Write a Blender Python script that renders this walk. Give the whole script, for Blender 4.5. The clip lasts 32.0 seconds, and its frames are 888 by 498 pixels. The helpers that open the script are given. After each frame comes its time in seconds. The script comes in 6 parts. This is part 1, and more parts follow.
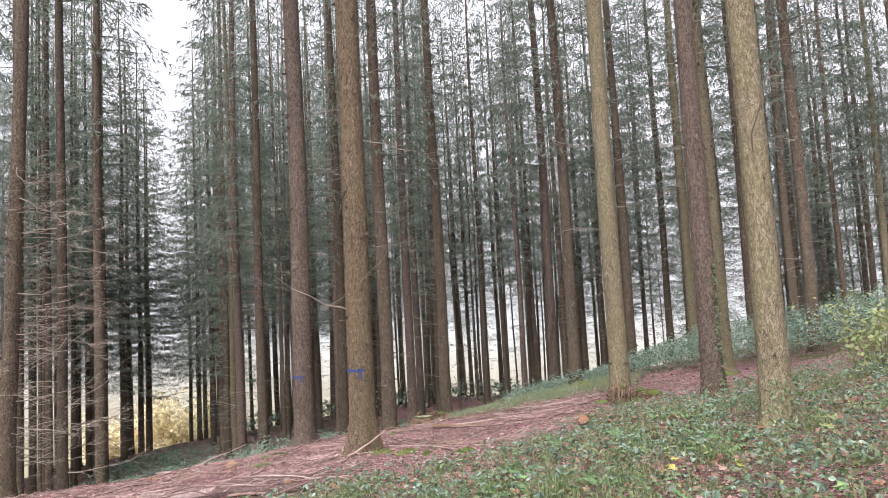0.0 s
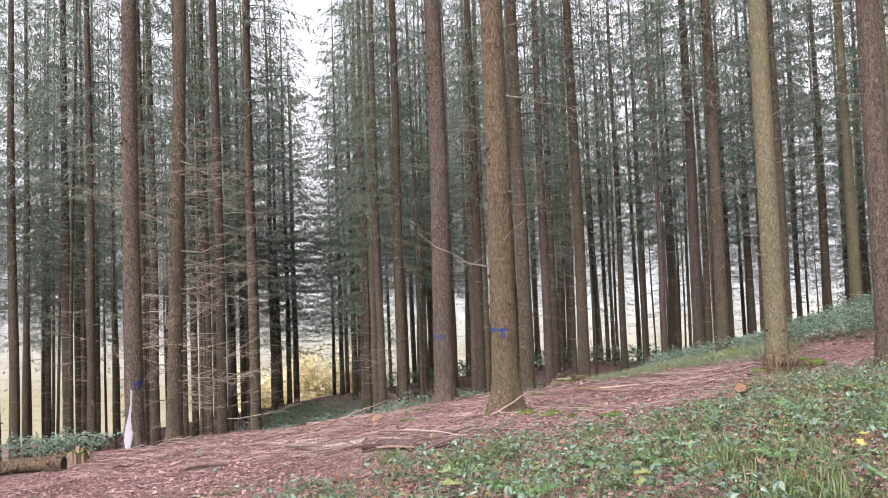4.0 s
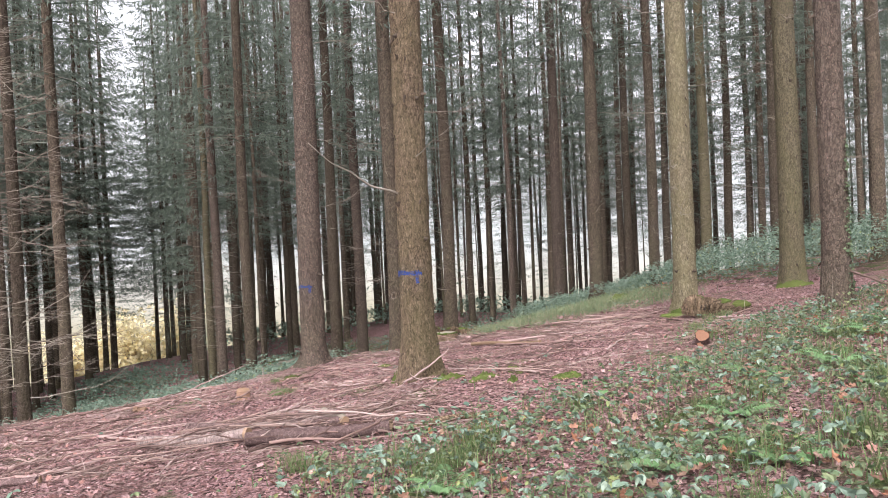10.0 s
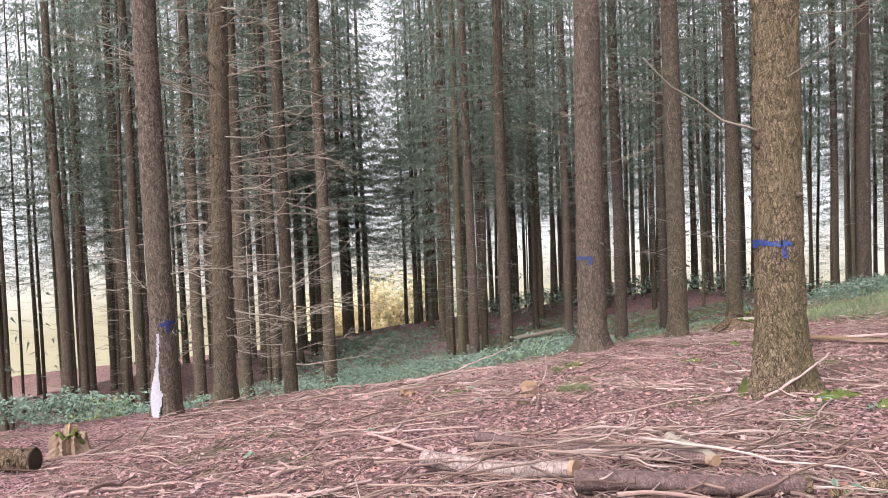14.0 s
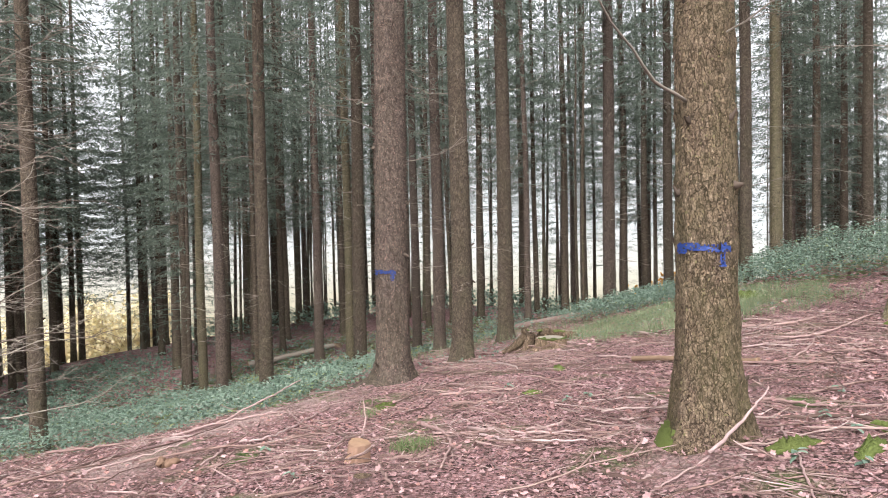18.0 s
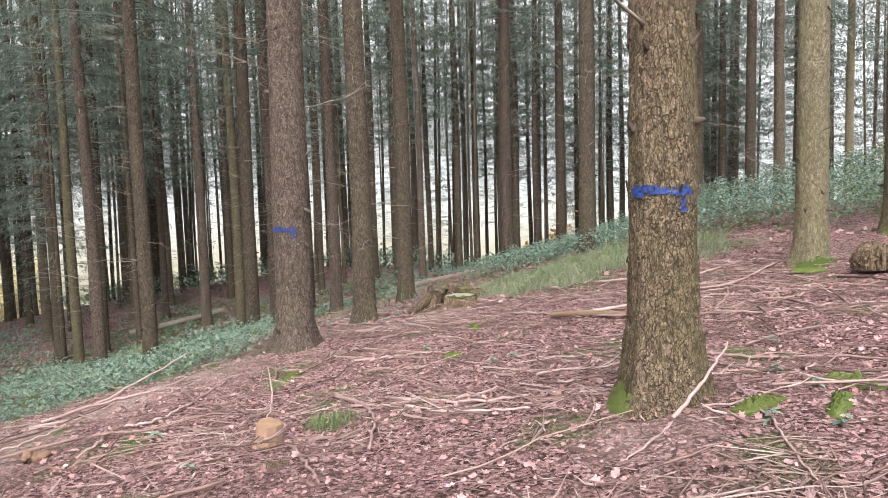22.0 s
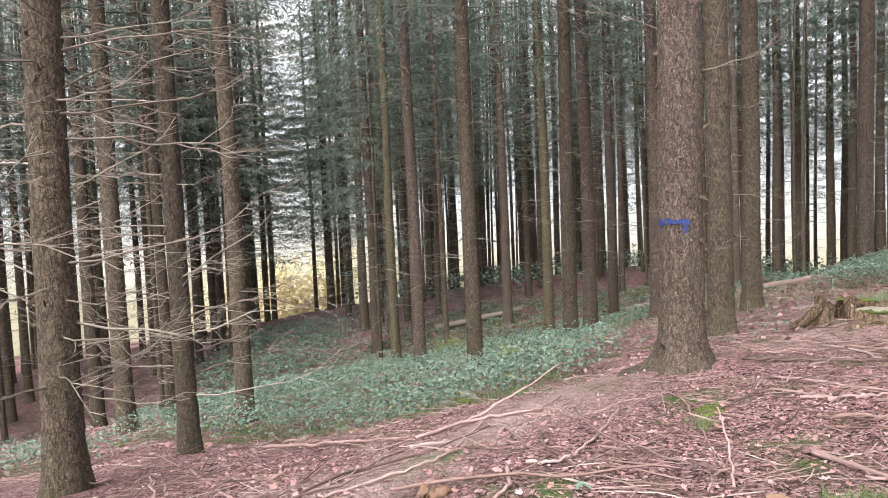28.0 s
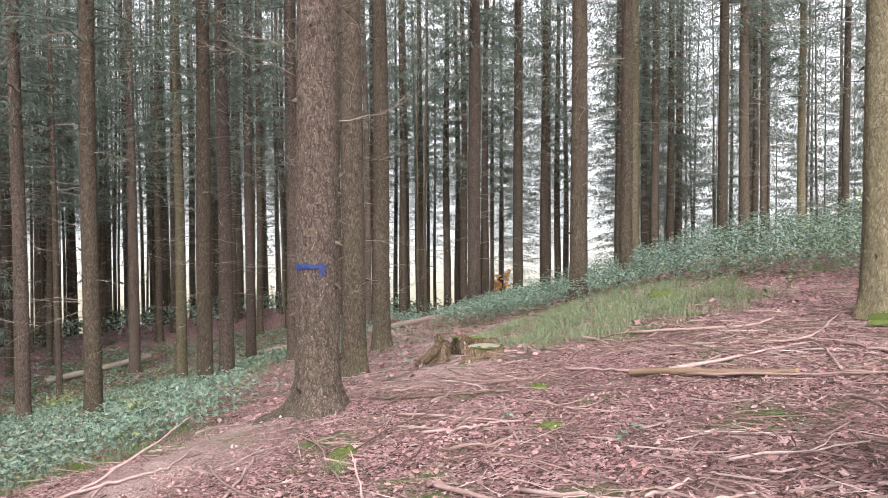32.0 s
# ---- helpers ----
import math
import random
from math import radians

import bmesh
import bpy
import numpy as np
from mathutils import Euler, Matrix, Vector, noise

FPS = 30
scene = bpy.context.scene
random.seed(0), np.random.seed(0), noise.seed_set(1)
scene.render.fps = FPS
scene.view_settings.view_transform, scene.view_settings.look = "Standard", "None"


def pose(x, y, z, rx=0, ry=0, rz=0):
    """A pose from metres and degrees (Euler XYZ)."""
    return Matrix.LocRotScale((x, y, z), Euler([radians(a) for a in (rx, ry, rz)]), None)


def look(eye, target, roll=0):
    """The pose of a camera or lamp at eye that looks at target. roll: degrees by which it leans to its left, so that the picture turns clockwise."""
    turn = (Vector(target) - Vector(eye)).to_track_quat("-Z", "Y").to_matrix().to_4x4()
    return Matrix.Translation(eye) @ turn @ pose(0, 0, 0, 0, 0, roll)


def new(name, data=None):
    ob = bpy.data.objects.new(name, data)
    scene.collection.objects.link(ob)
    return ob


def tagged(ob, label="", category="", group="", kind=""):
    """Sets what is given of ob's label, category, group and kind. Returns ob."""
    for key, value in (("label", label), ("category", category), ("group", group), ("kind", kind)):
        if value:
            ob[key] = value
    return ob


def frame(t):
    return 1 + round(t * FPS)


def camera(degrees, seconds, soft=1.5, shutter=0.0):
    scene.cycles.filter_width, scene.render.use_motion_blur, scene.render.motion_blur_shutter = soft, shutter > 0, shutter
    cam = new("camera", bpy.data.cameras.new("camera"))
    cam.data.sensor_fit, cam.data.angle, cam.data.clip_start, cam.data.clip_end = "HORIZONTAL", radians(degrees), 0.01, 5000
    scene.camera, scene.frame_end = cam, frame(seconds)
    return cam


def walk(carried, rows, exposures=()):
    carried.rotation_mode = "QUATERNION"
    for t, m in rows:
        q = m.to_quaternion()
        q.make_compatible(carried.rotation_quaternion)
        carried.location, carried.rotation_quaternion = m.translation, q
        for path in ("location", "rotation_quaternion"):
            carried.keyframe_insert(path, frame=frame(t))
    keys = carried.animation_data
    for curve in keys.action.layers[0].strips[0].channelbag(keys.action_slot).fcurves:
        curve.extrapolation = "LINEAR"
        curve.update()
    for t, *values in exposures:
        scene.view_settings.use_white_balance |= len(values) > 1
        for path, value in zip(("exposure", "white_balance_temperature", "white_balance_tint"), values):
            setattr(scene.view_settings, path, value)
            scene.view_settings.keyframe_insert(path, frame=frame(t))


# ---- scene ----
cam = camera(61.3, 32.0, soft=0.5, shutter=0.15)
EXPOSURE, KELVIN, TINT = 1.47, 6330, 14
METRES, EYE, TILT, LEAN, TURN = 12.5, 1.45, 0.0, 0.0, 0.0
ROWS = [
    (0.0, 0.0, 0.0, 0.0, 0.26, 5.18, 2.91),
    (0.5, 0.006, 0.0002, 0.0021, 1.22, 5.04, 3.91),
    (1.0, 0.007, 0.0011, 0.0013, 3.98, 5.13, 4.34),
    (1.5, 0.005, -0.0005, 0.0012, 7.15, 5.89, 4.28),
    (2.0, 0.0003, -0.001, 0.0038, 10.57, 7.62, 3.78),
    (2.5, -0.0014, 0.0011, 0.0067, 12.8, 8.42, 3.04),
    (4.5, -0.0233, 0.0402, -0.0092, 8.52, 0.96, 1.29),
    (5.0, -0.0299, 0.0668, -0.0114, 5.45, 0.2, 1.2),
    (5.5, -0.0359, 0.0825, -0.0121, 2.28, -0.57, 1.48),
    (6.0, -0.0507, 0.0971, -0.0112, -0.31, -1.21, 1.86),
    (6.5, -0.0595, 0.1105, -0.0133, -2.15, -1.62, 2.39),
    (7.0, -0.0659, 0.1297, -0.0142, -2.44, -1.3, 3.16),
    (7.5, -0.0769, 0.1429, -0.0136, -1.46, -0.96, 3.99),
    (8.0, -0.091, 0.1583, -0.0151, -0.14, -0.47, 4.52),
    (8.5, -0.101, 0.1774, -0.0187, 0.77, -0.36, 4.63),
    (9.0, -0.1076, 0.1995, -0.0188, 0.67, -0.37, 4.21),
    (9.5, -0.1179, 0.2202, -0.022, -1.02, -0.36, 3.39),
    (10.0, -0.1254, 0.2434, -0.0271, -2.65, -1.13, 2.57),
    (10.5, -0.1301, 0.2695, -0.0297, -3.72, -2.08, 2.11),
    (11.0, -0.1411, 0.2918, -0.0305, -2.31, -3.0, 2.1),
    (11.5, -0.1552, 0.3147, -0.0309, 1.46, -3.76, 2.42),
    (12.0, -0.1635, 0.3419, -0.0286, 6.09, -3.45, 2.93),
    (12.5, -0.1746, 0.36, -0.0297, 10.01, -3.1, 3.07),
    (13.0, -0.1927, 0.3805, -0.0301, 13.55, -2.57, 2.78),
    (13.5, -0.2036, 0.4011, -0.0336, 15.39, -2.6, 2.25),
    (15.5, -0.2528, 0.4912, -0.0376, 13.45, -1.0, 2.04),
    (16.0, -0.2672, 0.5089, -0.0393, 12.67, 0.21, 2.2),
    (16.5, -0.2802, 0.5347, -0.0452, 10.67, -0.4, 2.14),
    (17.0, -0.2906, 0.558, -0.0467, 7.4, -1.02, 1.88),
    (17.5, -0.3033, 0.5844, -0.0489, 1.16, -1.81, 1.44),
    (18.0, -0.3081, 0.6081, -0.0499, -4.94, -1.82, 1.15),
    (18.5, -0.3091, 0.6243, -0.0506, -9.75, -1.58, 0.84),
    (19.0, -0.3098, 0.6302, -0.0499, -14.9, -2.16, 0.66),
    (19.5, -0.3174, 0.6339, -0.0509, -16.58, -2.56, 0.47),
    (20.0, -0.3233, 0.6358, -0.0514, -17.08, -3.31, 0.5),
    (20.5, -0.3265, 0.6387, -0.0512, -16.52, -3.83, 0.68),
    (21.0, -0.328, 0.6449, -0.0533, -15.13, -4.35, 0.93),
    (21.5, -0.3224, 0.661, -0.0554, -14.39, -4.61, 1.26),
    (22.0, -0.321, 0.6726, -0.0576, -13.44, -5.14, 1.69),
    (22.5, -0.3284, 0.6918, -0.0595, -12.73, -5.61, 2.13),
    (23.0, -0.3382, 0.7028, -0.0603, -7.09, -6.04, 2.63),
    (23.5, -0.3392, 0.7229, -0.0602, -0.99, -5.63, 2.7),
    (24.0, -0.3413, 0.7345, -0.0609, 4.69, -5.45, 2.79),
    (24.5, -0.3487, 0.742, -0.0619, 7.71, -5.3, 3.17),
    (25.0, -0.36, 0.7518, -0.0619, 9.33, -4.65, 3.65),
    (25.5, -0.3687, 0.7619, -0.0635, 10.22, -4.1, 4.05),
    (27.5, -0.4155, 0.8034, -0.0691, 9.23, -4.48, 3.29),
    (28.0, -0.4139, 0.8181, -0.0689, 7.62, -4.37, 2.49),
    (28.5, -0.4117, 0.8236, -0.0704, 4.23, -4.52, 1.61),
    (29.0, -0.4132, 0.8266, -0.0695, 0.46, -4.14, 1.16),
    (29.5, -0.4168, 0.8245, -0.0682, -3.5, -3.62, 1.03),
    (30.0, -0.4177, 0.8242, -0.0679, -8.21, -3.06, 0.88),
    (30.5, -0.4168, 0.826, -0.0679, -11.9, -2.6, 0.62),
    (31.0, -0.416, 0.828, -0.0682, -15.36, -2.27, 0.38),
    (31.5, -0.4137, 0.829, -0.0678, -18.37, -2.03, 0.25),
    (32.0, -0.4115, 0.8292, -0.0676, -19.39, -1.84, 0.27),
]
walk(cam, [(t, pose(0, 0, EYE, TILT, LEAN, TURN) @ pose(METRES * x, METRES * y, METRES * z, 90 + pitch, roll, yaw)) for t, x, y, z, yaw, pitch, roll in ROWS],
     exposures=[(0.0, EXPOSURE - 0.06, KELVIN, TINT + 3), (10.0, EXPOSURE - 0.03, KELVIN, TINT + 1), (17.0, EXPOSURE + 0.09, KELVIN, TINT - 1), (20.0, EXPOSURE + 0.08, KELVIN, TINT - 4), (24.0, EXPOSURE + 0.12, KELVIN, TINT - 3), (32.0, EXPOSURE + 0.17, KELVIN, TINT - 1)])

# ---- world and light: an overcast autumn day ----
world = bpy.data.worlds.new("world")
scene.world = world
world.use_nodes = True
wn, wl = world.node_tree.nodes, world.node_tree.links
sky = wn.new("ShaderNodeTexSky")
sky.sky_type = "NISHITA"
sky.sun_disc = False
sky.sun_elevation, sky.sun_rotation = radians(45), radians(196)
sky.air_density, sky.dust_density, sky.ozone_density = 1.0, 6.0, 1.0
grey = wn.new("ShaderNodeHueSaturation")
grey.inputs["Saturation"].default_value = 0.12
wl.new(sky.outputs[0], grey.inputs["Color"])
wl.new(grey.outputs[0], wn["Background"].inputs[0])
wn["Background"].inputs[1].default_value = 0.15

sun_data = bpy.data.lights.new("sun", "SUN")
sun_data.energy, sun_data.angle, sun_data.color = 1.5, radians(60), (1.0, 0.96, 0.9)
sun = new("sun", sun_data)
sun.matrix_world = look((-6, -24, 36), (4, 10, 0))


# ---- materials ----
def material(name, rough=0.8, spec=0.3):
    m = bpy.data.materials.new(name)
    m.use_nodes = True
    n = m.node_tree.nodes
    p = n["Principled BSDF"]
    p.inputs["Roughness"].default_value = rough
    p.inputs["Specular IOR Level"].default_value = spec
    return m, n, m.node_tree.links, p


def ramp(n, stops):
    r = n.new("ShaderNodeValToRGB")
    e = r.color_ramp.elements
    while len(e) < len(stops):
        e.new(0.5)
    for i, (at, c) in enumerate(stops):
        e[i].position = at
        e[i].color = (*c, 1) if len(c) == 3 else c
    return r


def noise_tex(n, l, coord, scale, detail=4, rough=0.6, stretch=None):
    t = n.new("ShaderNodeTexNoise")
    t.inputs["Scale"].default_value, t.inputs["Detail"].default_value, t.inputs["Roughness"].default_value = scale, detail, rough
    if stretch:
        mp = n.new("ShaderNodeMapping")
        mp.inputs["Scale"].default_value = stretch
        l.new(coord, mp.inputs[0])
        coord = mp.outputs[0]
    l.new(coord, t.inputs["Vector"])
    return t


def mixed(n, l, fac, a, b, mode="MIX"):
    m = n.new("ShaderNodeMix")
    m.data_type, m.blend_type = "RGBA", mode
    for sock, v in ((m.inputs[0], fac), (m.inputs[6], a), (m.inputs[7], b)):
        if isinstance(v, (int, float)):
            sock.default_value = v
        elif isinstance(v, tuple):
            sock.default_value = (*v, 1)
        else:
            l.new(v, sock)
    return m.outputs[2]


def calc(n, l, op, a, b=0.0, clamp=False):
    m = n.new("ShaderNodeMath")
    m.operation, m.use_clamp = op, clamp
    for sock, v in ((m.inputs[0], a), (m.inputs[1], b)):
        if isinstance(v, (int, float)):
            sock.default_value = v
        else:
            l.new(v, sock)
    return m.outputs[0]


def bark(name, dark, mid, light, algae, algae_amount, plate=22.0, relief=0.7):
    """Conifer bark: small upright scales parted by dark fissures, loose pale flakes, and green algae that is thickest at the foot."""
    m, n, l, p = material(name, 0.9, 0.12)
    geo, tex, info = n.new("ShaderNodeNewGeometry"), n.new("ShaderNodeTexCoord"), n.new("ShaderNodeObjectInfo")
    pos = geo.outputs["Position"]
    broad = noise_tex(n, l, pos, 1.6, 3)
    grain = noise_tex(n, l, pos, 26.0, 6, 0.75, (1, 1, 0.5))
    bent = mixed(n, l, 0.045, pos, noise_tex(n, l, pos, 14.0, 3).outputs["Color"], "ADD")
    height = calc(n, l, "MULTIPLY", grain.outputs["Fac"], 0.9)
    col = ramp(n, [(0.32, dark), (0.5, mid), (0.68, light)])
    l.new(grain.outputs["Fac"], col.inputs[0])
    c = col.outputs[0]
    for scale, stretch, width, deep in ((plate, (1.0, 1.0, 0.36), 0.075, 0.8), (plate * 2.3, (1.0, 1.0, 0.6), 0.12, 0.5)):
        mp = n.new("ShaderNodeMapping")
        mp.inputs["Scale"].default_value = stretch
        l.new(bent, mp.inputs[0])
        cells, edges = n.new("ShaderNodeTexVoronoi"), n.new("ShaderNodeTexVoronoi")
        edges.feature = "DISTANCE_TO_EDGE"
        for cell in (cells, edges):
            cell.inputs["Scale"].default_value = scale
            l.new(mp.outputs[0], cell.inputs["Vector"])
        split = n.new("ShaderNodeSeparateColor")
        l.new(cells.outputs["Color"], split.inputs[0])
        scale_top = calc(n, l, "DIVIDE", edges.outputs["Distance"], width, True)
        vary = n.new("ShaderNodeHueSaturation")
        l.new(calc(n, l, "ADD", 0.82, calc(n, l, "MULTIPLY", split.outputs[0], 0.36)), vary.inputs["Value"])
        l.new(c, vary.inputs["Color"])
        c = mixed(n, l, calc(n, l, "MULTIPLY", calc(n, l, "SUBTRACT", 1.0, scale_top), deep), vary.outputs[0], tuple(v * 0.3 for v in dark))
        height = calc(n, l, "ADD", height, calc(n, l, "MULTIPLY", scale_top, calc(n, l, "ADD", 0.35 * deep, calc(n, l, "MULTIPLY", split.outputs[1], 0.55 * deep))))
    c = mixed(n, l, calc(n, l, "MULTIPLY", broad.outputs["Fac"], 0.3), c, tuple(v * 0.8 for v in mid))
    flake = ramp(n, [(0.60, (0, 0, 0)), (0.66, (0.6, 0.6, 0.6))])
    l.new(noise_tex(n, l, pos, 85.0, 3, 0.65, (1, 1, 0.5)).outputs["Fac"], flake.inputs[0])
    c = mixed(n, l, flake.outputs[0], c, tuple(v * 1.3 for v in light))
    sep = n.new("ShaderNodeSeparateXYZ")
    l.new(tex.outputs["Object"], sep.inputs[0])
    foot = calc(n, l, "DIVIDE", 1.0, calc(n, l, "ADD", 1.0, calc(n, l, "MULTIPLY", calc(n, l, "MAXIMUM", sep.outputs[2], 0.0), 1.1)))
    patch = ramp(n, [(0.38, (0, 0, 0)), (0.66, (1, 1, 1))])
    l.new(noise_tex(n, l, pos, 2.6, 5, 0.7, (1, 1, 0.5)).outputs["Fac"], patch.inputs[0])
    a = calc(n, l, "MULTIPLY", patch.outputs[0], calc(n, l, "ADD", calc(n, l, "MULTIPLY", foot, 0.55), algae_amount), True)
    c = mixed(n, l, calc(n, l, "MULTIPLY", a, 0.85), c, mixed(n, l, 0.75, c, algae, "MIX"))
    vary = n.new("ShaderNodeHueSaturation")
    l.new(calc(n, l, "ADD", 0.75, calc(n, l, "MULTIPLY", info.outputs["Random"], 0.5)), vary.inputs["Value"])
    l.new(c, vary.inputs["Color"])
    l.new(vary.outputs[0], p.inputs["Base Color"])
    b = n.new("ShaderNodeBump")
    b.inputs["Strength"].default_value, b.inputs["Distance"].default_value = relief, 0.025
    l.new(height, b.inputs["Height"])
    l.new(b.outputs[0], p.inputs["Normal"])
    return m


def speckled(name, colours, rough=0.8, spec=0.25, grain=30.0, through_light=0.0, relief=0.0):
    """A natural surface whose colour varies from piece to piece and, finer, over each piece."""
    m, n, l, p = material(name, rough, spec)
    geo, info = n.new("ShaderNodeNewGeometry"), n.new("ShaderNodeObjectInfo")
    r = ramp(n, [(i / max(1, len(colours) - 1), c) for i, c in enumerate(colours)])
    pick = calc(n, l, "FRACT", calc(n, l, "ADD", geo.outputs["Random Per Island"], info.outputs["Random"]))
    l.new(pick, r.inputs[0])
    g = noise_tex(n, l, geo.outputs["Position"], grain, 4)
    c = mixed(n, l, calc(n, l, "MULTIPLY", g.outputs["Fac"], 0.6), r.outputs[0], tuple(v * 0.5 for v in colours[0]))
    l.new(c, p.inputs["Base Color"])
    if relief:
        b = n.new("ShaderNodeBump")
        b.inputs["Strength"].default_value, b.inputs["Distance"].default_value = relief, 0.01
        l.new(g.outputs["Fac"], b.inputs["Height"])
        l.new(b.outputs[0], p.inputs["Normal"])
    if through_light:
        t, mx = n.new("ShaderNodeBsdfTranslucent"), n.new("ShaderNodeMixShader")
        l.new(c, t.inputs[0])
        mx.inputs[0].default_value = through_light
        l.new(p.outputs[0], mx.inputs[1])
        l.new(t.outputs[0], mx.inputs[2])
        l.new(mx.outputs[0], n["Material Output"].inputs[0])
    return m


BARK_RED = bark("bark_reddish", (0.033, 0.024, 0.020), (0.113, 0.084, 0.069), (0.191, 0.155, 0.133), (0.073, 0.079, 0.035), 0.02, 26.0, 0.8)
BARK_BROWN = bark("bark_brown", (0.026, 0.019, 0.014), (0.093, 0.070, 0.054), (0.163, 0.132, 0.103), (0.075, 0.083, 0.035), 0.10, 24.0, 0.8)
BARK_GREEN = bark("bark_olive", (0.044, 0.035, 0.023), (0.143, 0.118, 0.079), (0.229, 0.198, 0.143), (0.118, 0.114, 0.048), 0.34, 30.0, 0.5)
BARK_PLATE = bark("bark_plated", (0.042, 0.030, 0.020), (0.170, 0.122, 0.085), (0.299, 0.227, 0.165), (0.118, 0.114, 0.046), 0.34, 30.0, 1.0)
DEADWOOD = speckled("dead_twig_wood", [(0.184, 0.152, 0.124), (0.313, 0.276, 0.230), (0.129, 0.101, 0.083), (0.248, 0.212, 0.175)], grain=12)
# Palest and darkest tones put sky highlights and missing shadow into the wood colour.
STICKWOOD = speckled("fallen_stick_wood", [(0.195, 0.125, 0.108), (0.340, 0.245, 0.222), (0.080, 0.050, 0.043), (0.440, 0.345, 0.322), (0.230, 0.150, 0.130), (0.055, 0.036, 0.030), (0.275, 0.185, 0.165), (0.120, 0.076, 0.065)], 0.85, 0.15, grain=18, relief=0.6)
LOGBARK = bark("log_bark", (0.06, 0.037, 0.036), (0.135, 0.088, 0.084), (0.23, 0.168, 0.16), (0.17, 0.115, 0.11), 0.1, 60.0, 0.5)
GREYLOG = bark("grey_log_bark", (0.137, 0.092, 0.082), (0.290, 0.215, 0.200), (0.443, 0.353, 0.335), (0.355, 0.284, 0.273), 0.1, 14.0, 0.4)
CUTWOOD = speckled("cut_wood", [(0.221, 0.138, 0.087), (0.277, 0.184, 0.125)], grain=25, relief=0.2)
ROTWOOD = bark("rotten_wood", (0.05, 0.032, 0.022), (0.14, 0.095, 0.065), (0.30, 0.22, 0.16), (0.13, 0.105, 0.06), 0.05, 12.0, 1.0)
PALEWOOD = speckled("bare_sapwood", [(0.253, 0.238, 0.271), (0.330, 0.315, 0.353), (0.190, 0.167, 0.183)], grain=22, relief=0.5)
PAINT = speckled("blue_marking_paint", [(0.008, 0.020, 0.095), (0.014, 0.038, 0.17)], 0.55, 0.4, 60)
NEEDLES = speckled("spruce_needles", [(0.130, 0.165, 0.130), (0.217, 0.256, 0.208), (0.074, 0.100, 0.078), (0.295, 0.329, 0.273)], 0.6, 0.3, 3.0, 0.6)
MOSS = speckled("moss", [(0.055, 0.075, 0.02), (0.11, 0.135, 0.04), (0.085, 0.10, 0.03)], 0.95, 0.1, 90, 0.0, 1.0)
DEADBROWN = speckled("brown_leaves", [(0.206, 0.112, 0.077), (0.292, 0.181, 0.138), (0.103, 0.056, 0.040), (0.378, 0.267, 0.224), (0.292, 0.129, 0.073), (0.129, 0.069, 0.052)], 0.8, 0.15, 40, 0.1)
LEAFLITTER = speckled("fallen_leaves", [(0.370, 0.224, 0.220), (0.420, 0.282, 0.278), (0.225, 0.127, 0.122), (0.465, 0.328, 0.322), (0.085, 0.047, 0.044), (0.385, 0.202, 0.172), (0.310, 0.182, 0.176), (0.120, 0.066, 0.062), (0.265, 0.152, 0.146)], 0.85, 0.1, 40, 0.1)
BRAMBLE = speckled("bramble_leaves", [(0.112, 0.176, 0.128), (0.192, 0.264, 0.196), (0.048, 0.088, 0.064), (0.296, 0.368, 0.288), (0.116, 0.180, 0.136)], 0.5, 0.35, 20, 0.2)
GRASS = speckled("grass_blades", [(0.120, 0.176, 0.086), (0.189, 0.249, 0.129), (0.258, 0.275, 0.163), (0.310, 0.292, 0.198), (0.146, 0.215, 0.112)], 0.7, 0.2, 10, 0.3)
HERB = speckled("herb_leaves", [(0.080, 0.130, 0.066), (0.135, 0.195, 0.102), (0.200, 0.262, 0.152), (0.040, 0.068, 0.040), (0.215, 0.240, 0.120), (0.105, 0.165, 0.104), (0.150, 0.140, 0.072), (0.060, 0.100, 0.054)], 0.55, 0.3, 20, 0.25)
FRESHGRASS = speckled("fresh_grass", [(0.077, 0.131, 0.045), (0.126, 0.194, 0.072), (0.198, 0.243, 0.108), (0.270, 0.252, 0.153), (0.099, 0.162, 0.059)], 0.65, 0.25, 10, 0.3)
FERNLEAF = speckled("fern_green", [(0.13, 0.24, 0.10), (0.18, 0.30, 0.14)], 0.6, 0.3, 15, 0.3)
YELLOWLEAF = speckled("yellow_leaves", [(0.46, 0.43, 0.12), (0.36, 0.38, 0.13), (0.52, 0.44, 0.11)], 0.6, 0.3, 15, 0.35)
PALELEAF = speckled("pale_green_leaves", [(0.212, 0.264, 0.111), (0.306, 0.323, 0.128), (0.153, 0.221, 0.111)], 0.55, 0.35, 15, 0.35)
# Ochre paled towards cream: overexposed daylight is put into the leaf colour.
SUNLIT_OCHRELEAF = speckled("sunlit_ochre_leaves", [(0.84, 0.74, 0.46), (0.86, 0.79, 0.55), (0.80, 0.67, 0.36)], 0.7, 0.2, 2, 0.35)
ORANGELEAF = speckled("orange_leaves", [(0.60, 0.26, 0.05), (0.66, 0.34, 0.08)], 0.7, 0.2, 2, 0.35)
KNOTWOOD = speckled("dark_knots", [(0.035, 0.025, 0.018), (0.06, 0.042, 0.03), (0.12, 0.09, 0.07)], grain=20)
SAPLINGBARK = speckled("sapling_bark", [(0.15, 0.12, 0.09), (0.2, 0.16, 0.12)], grain=20)


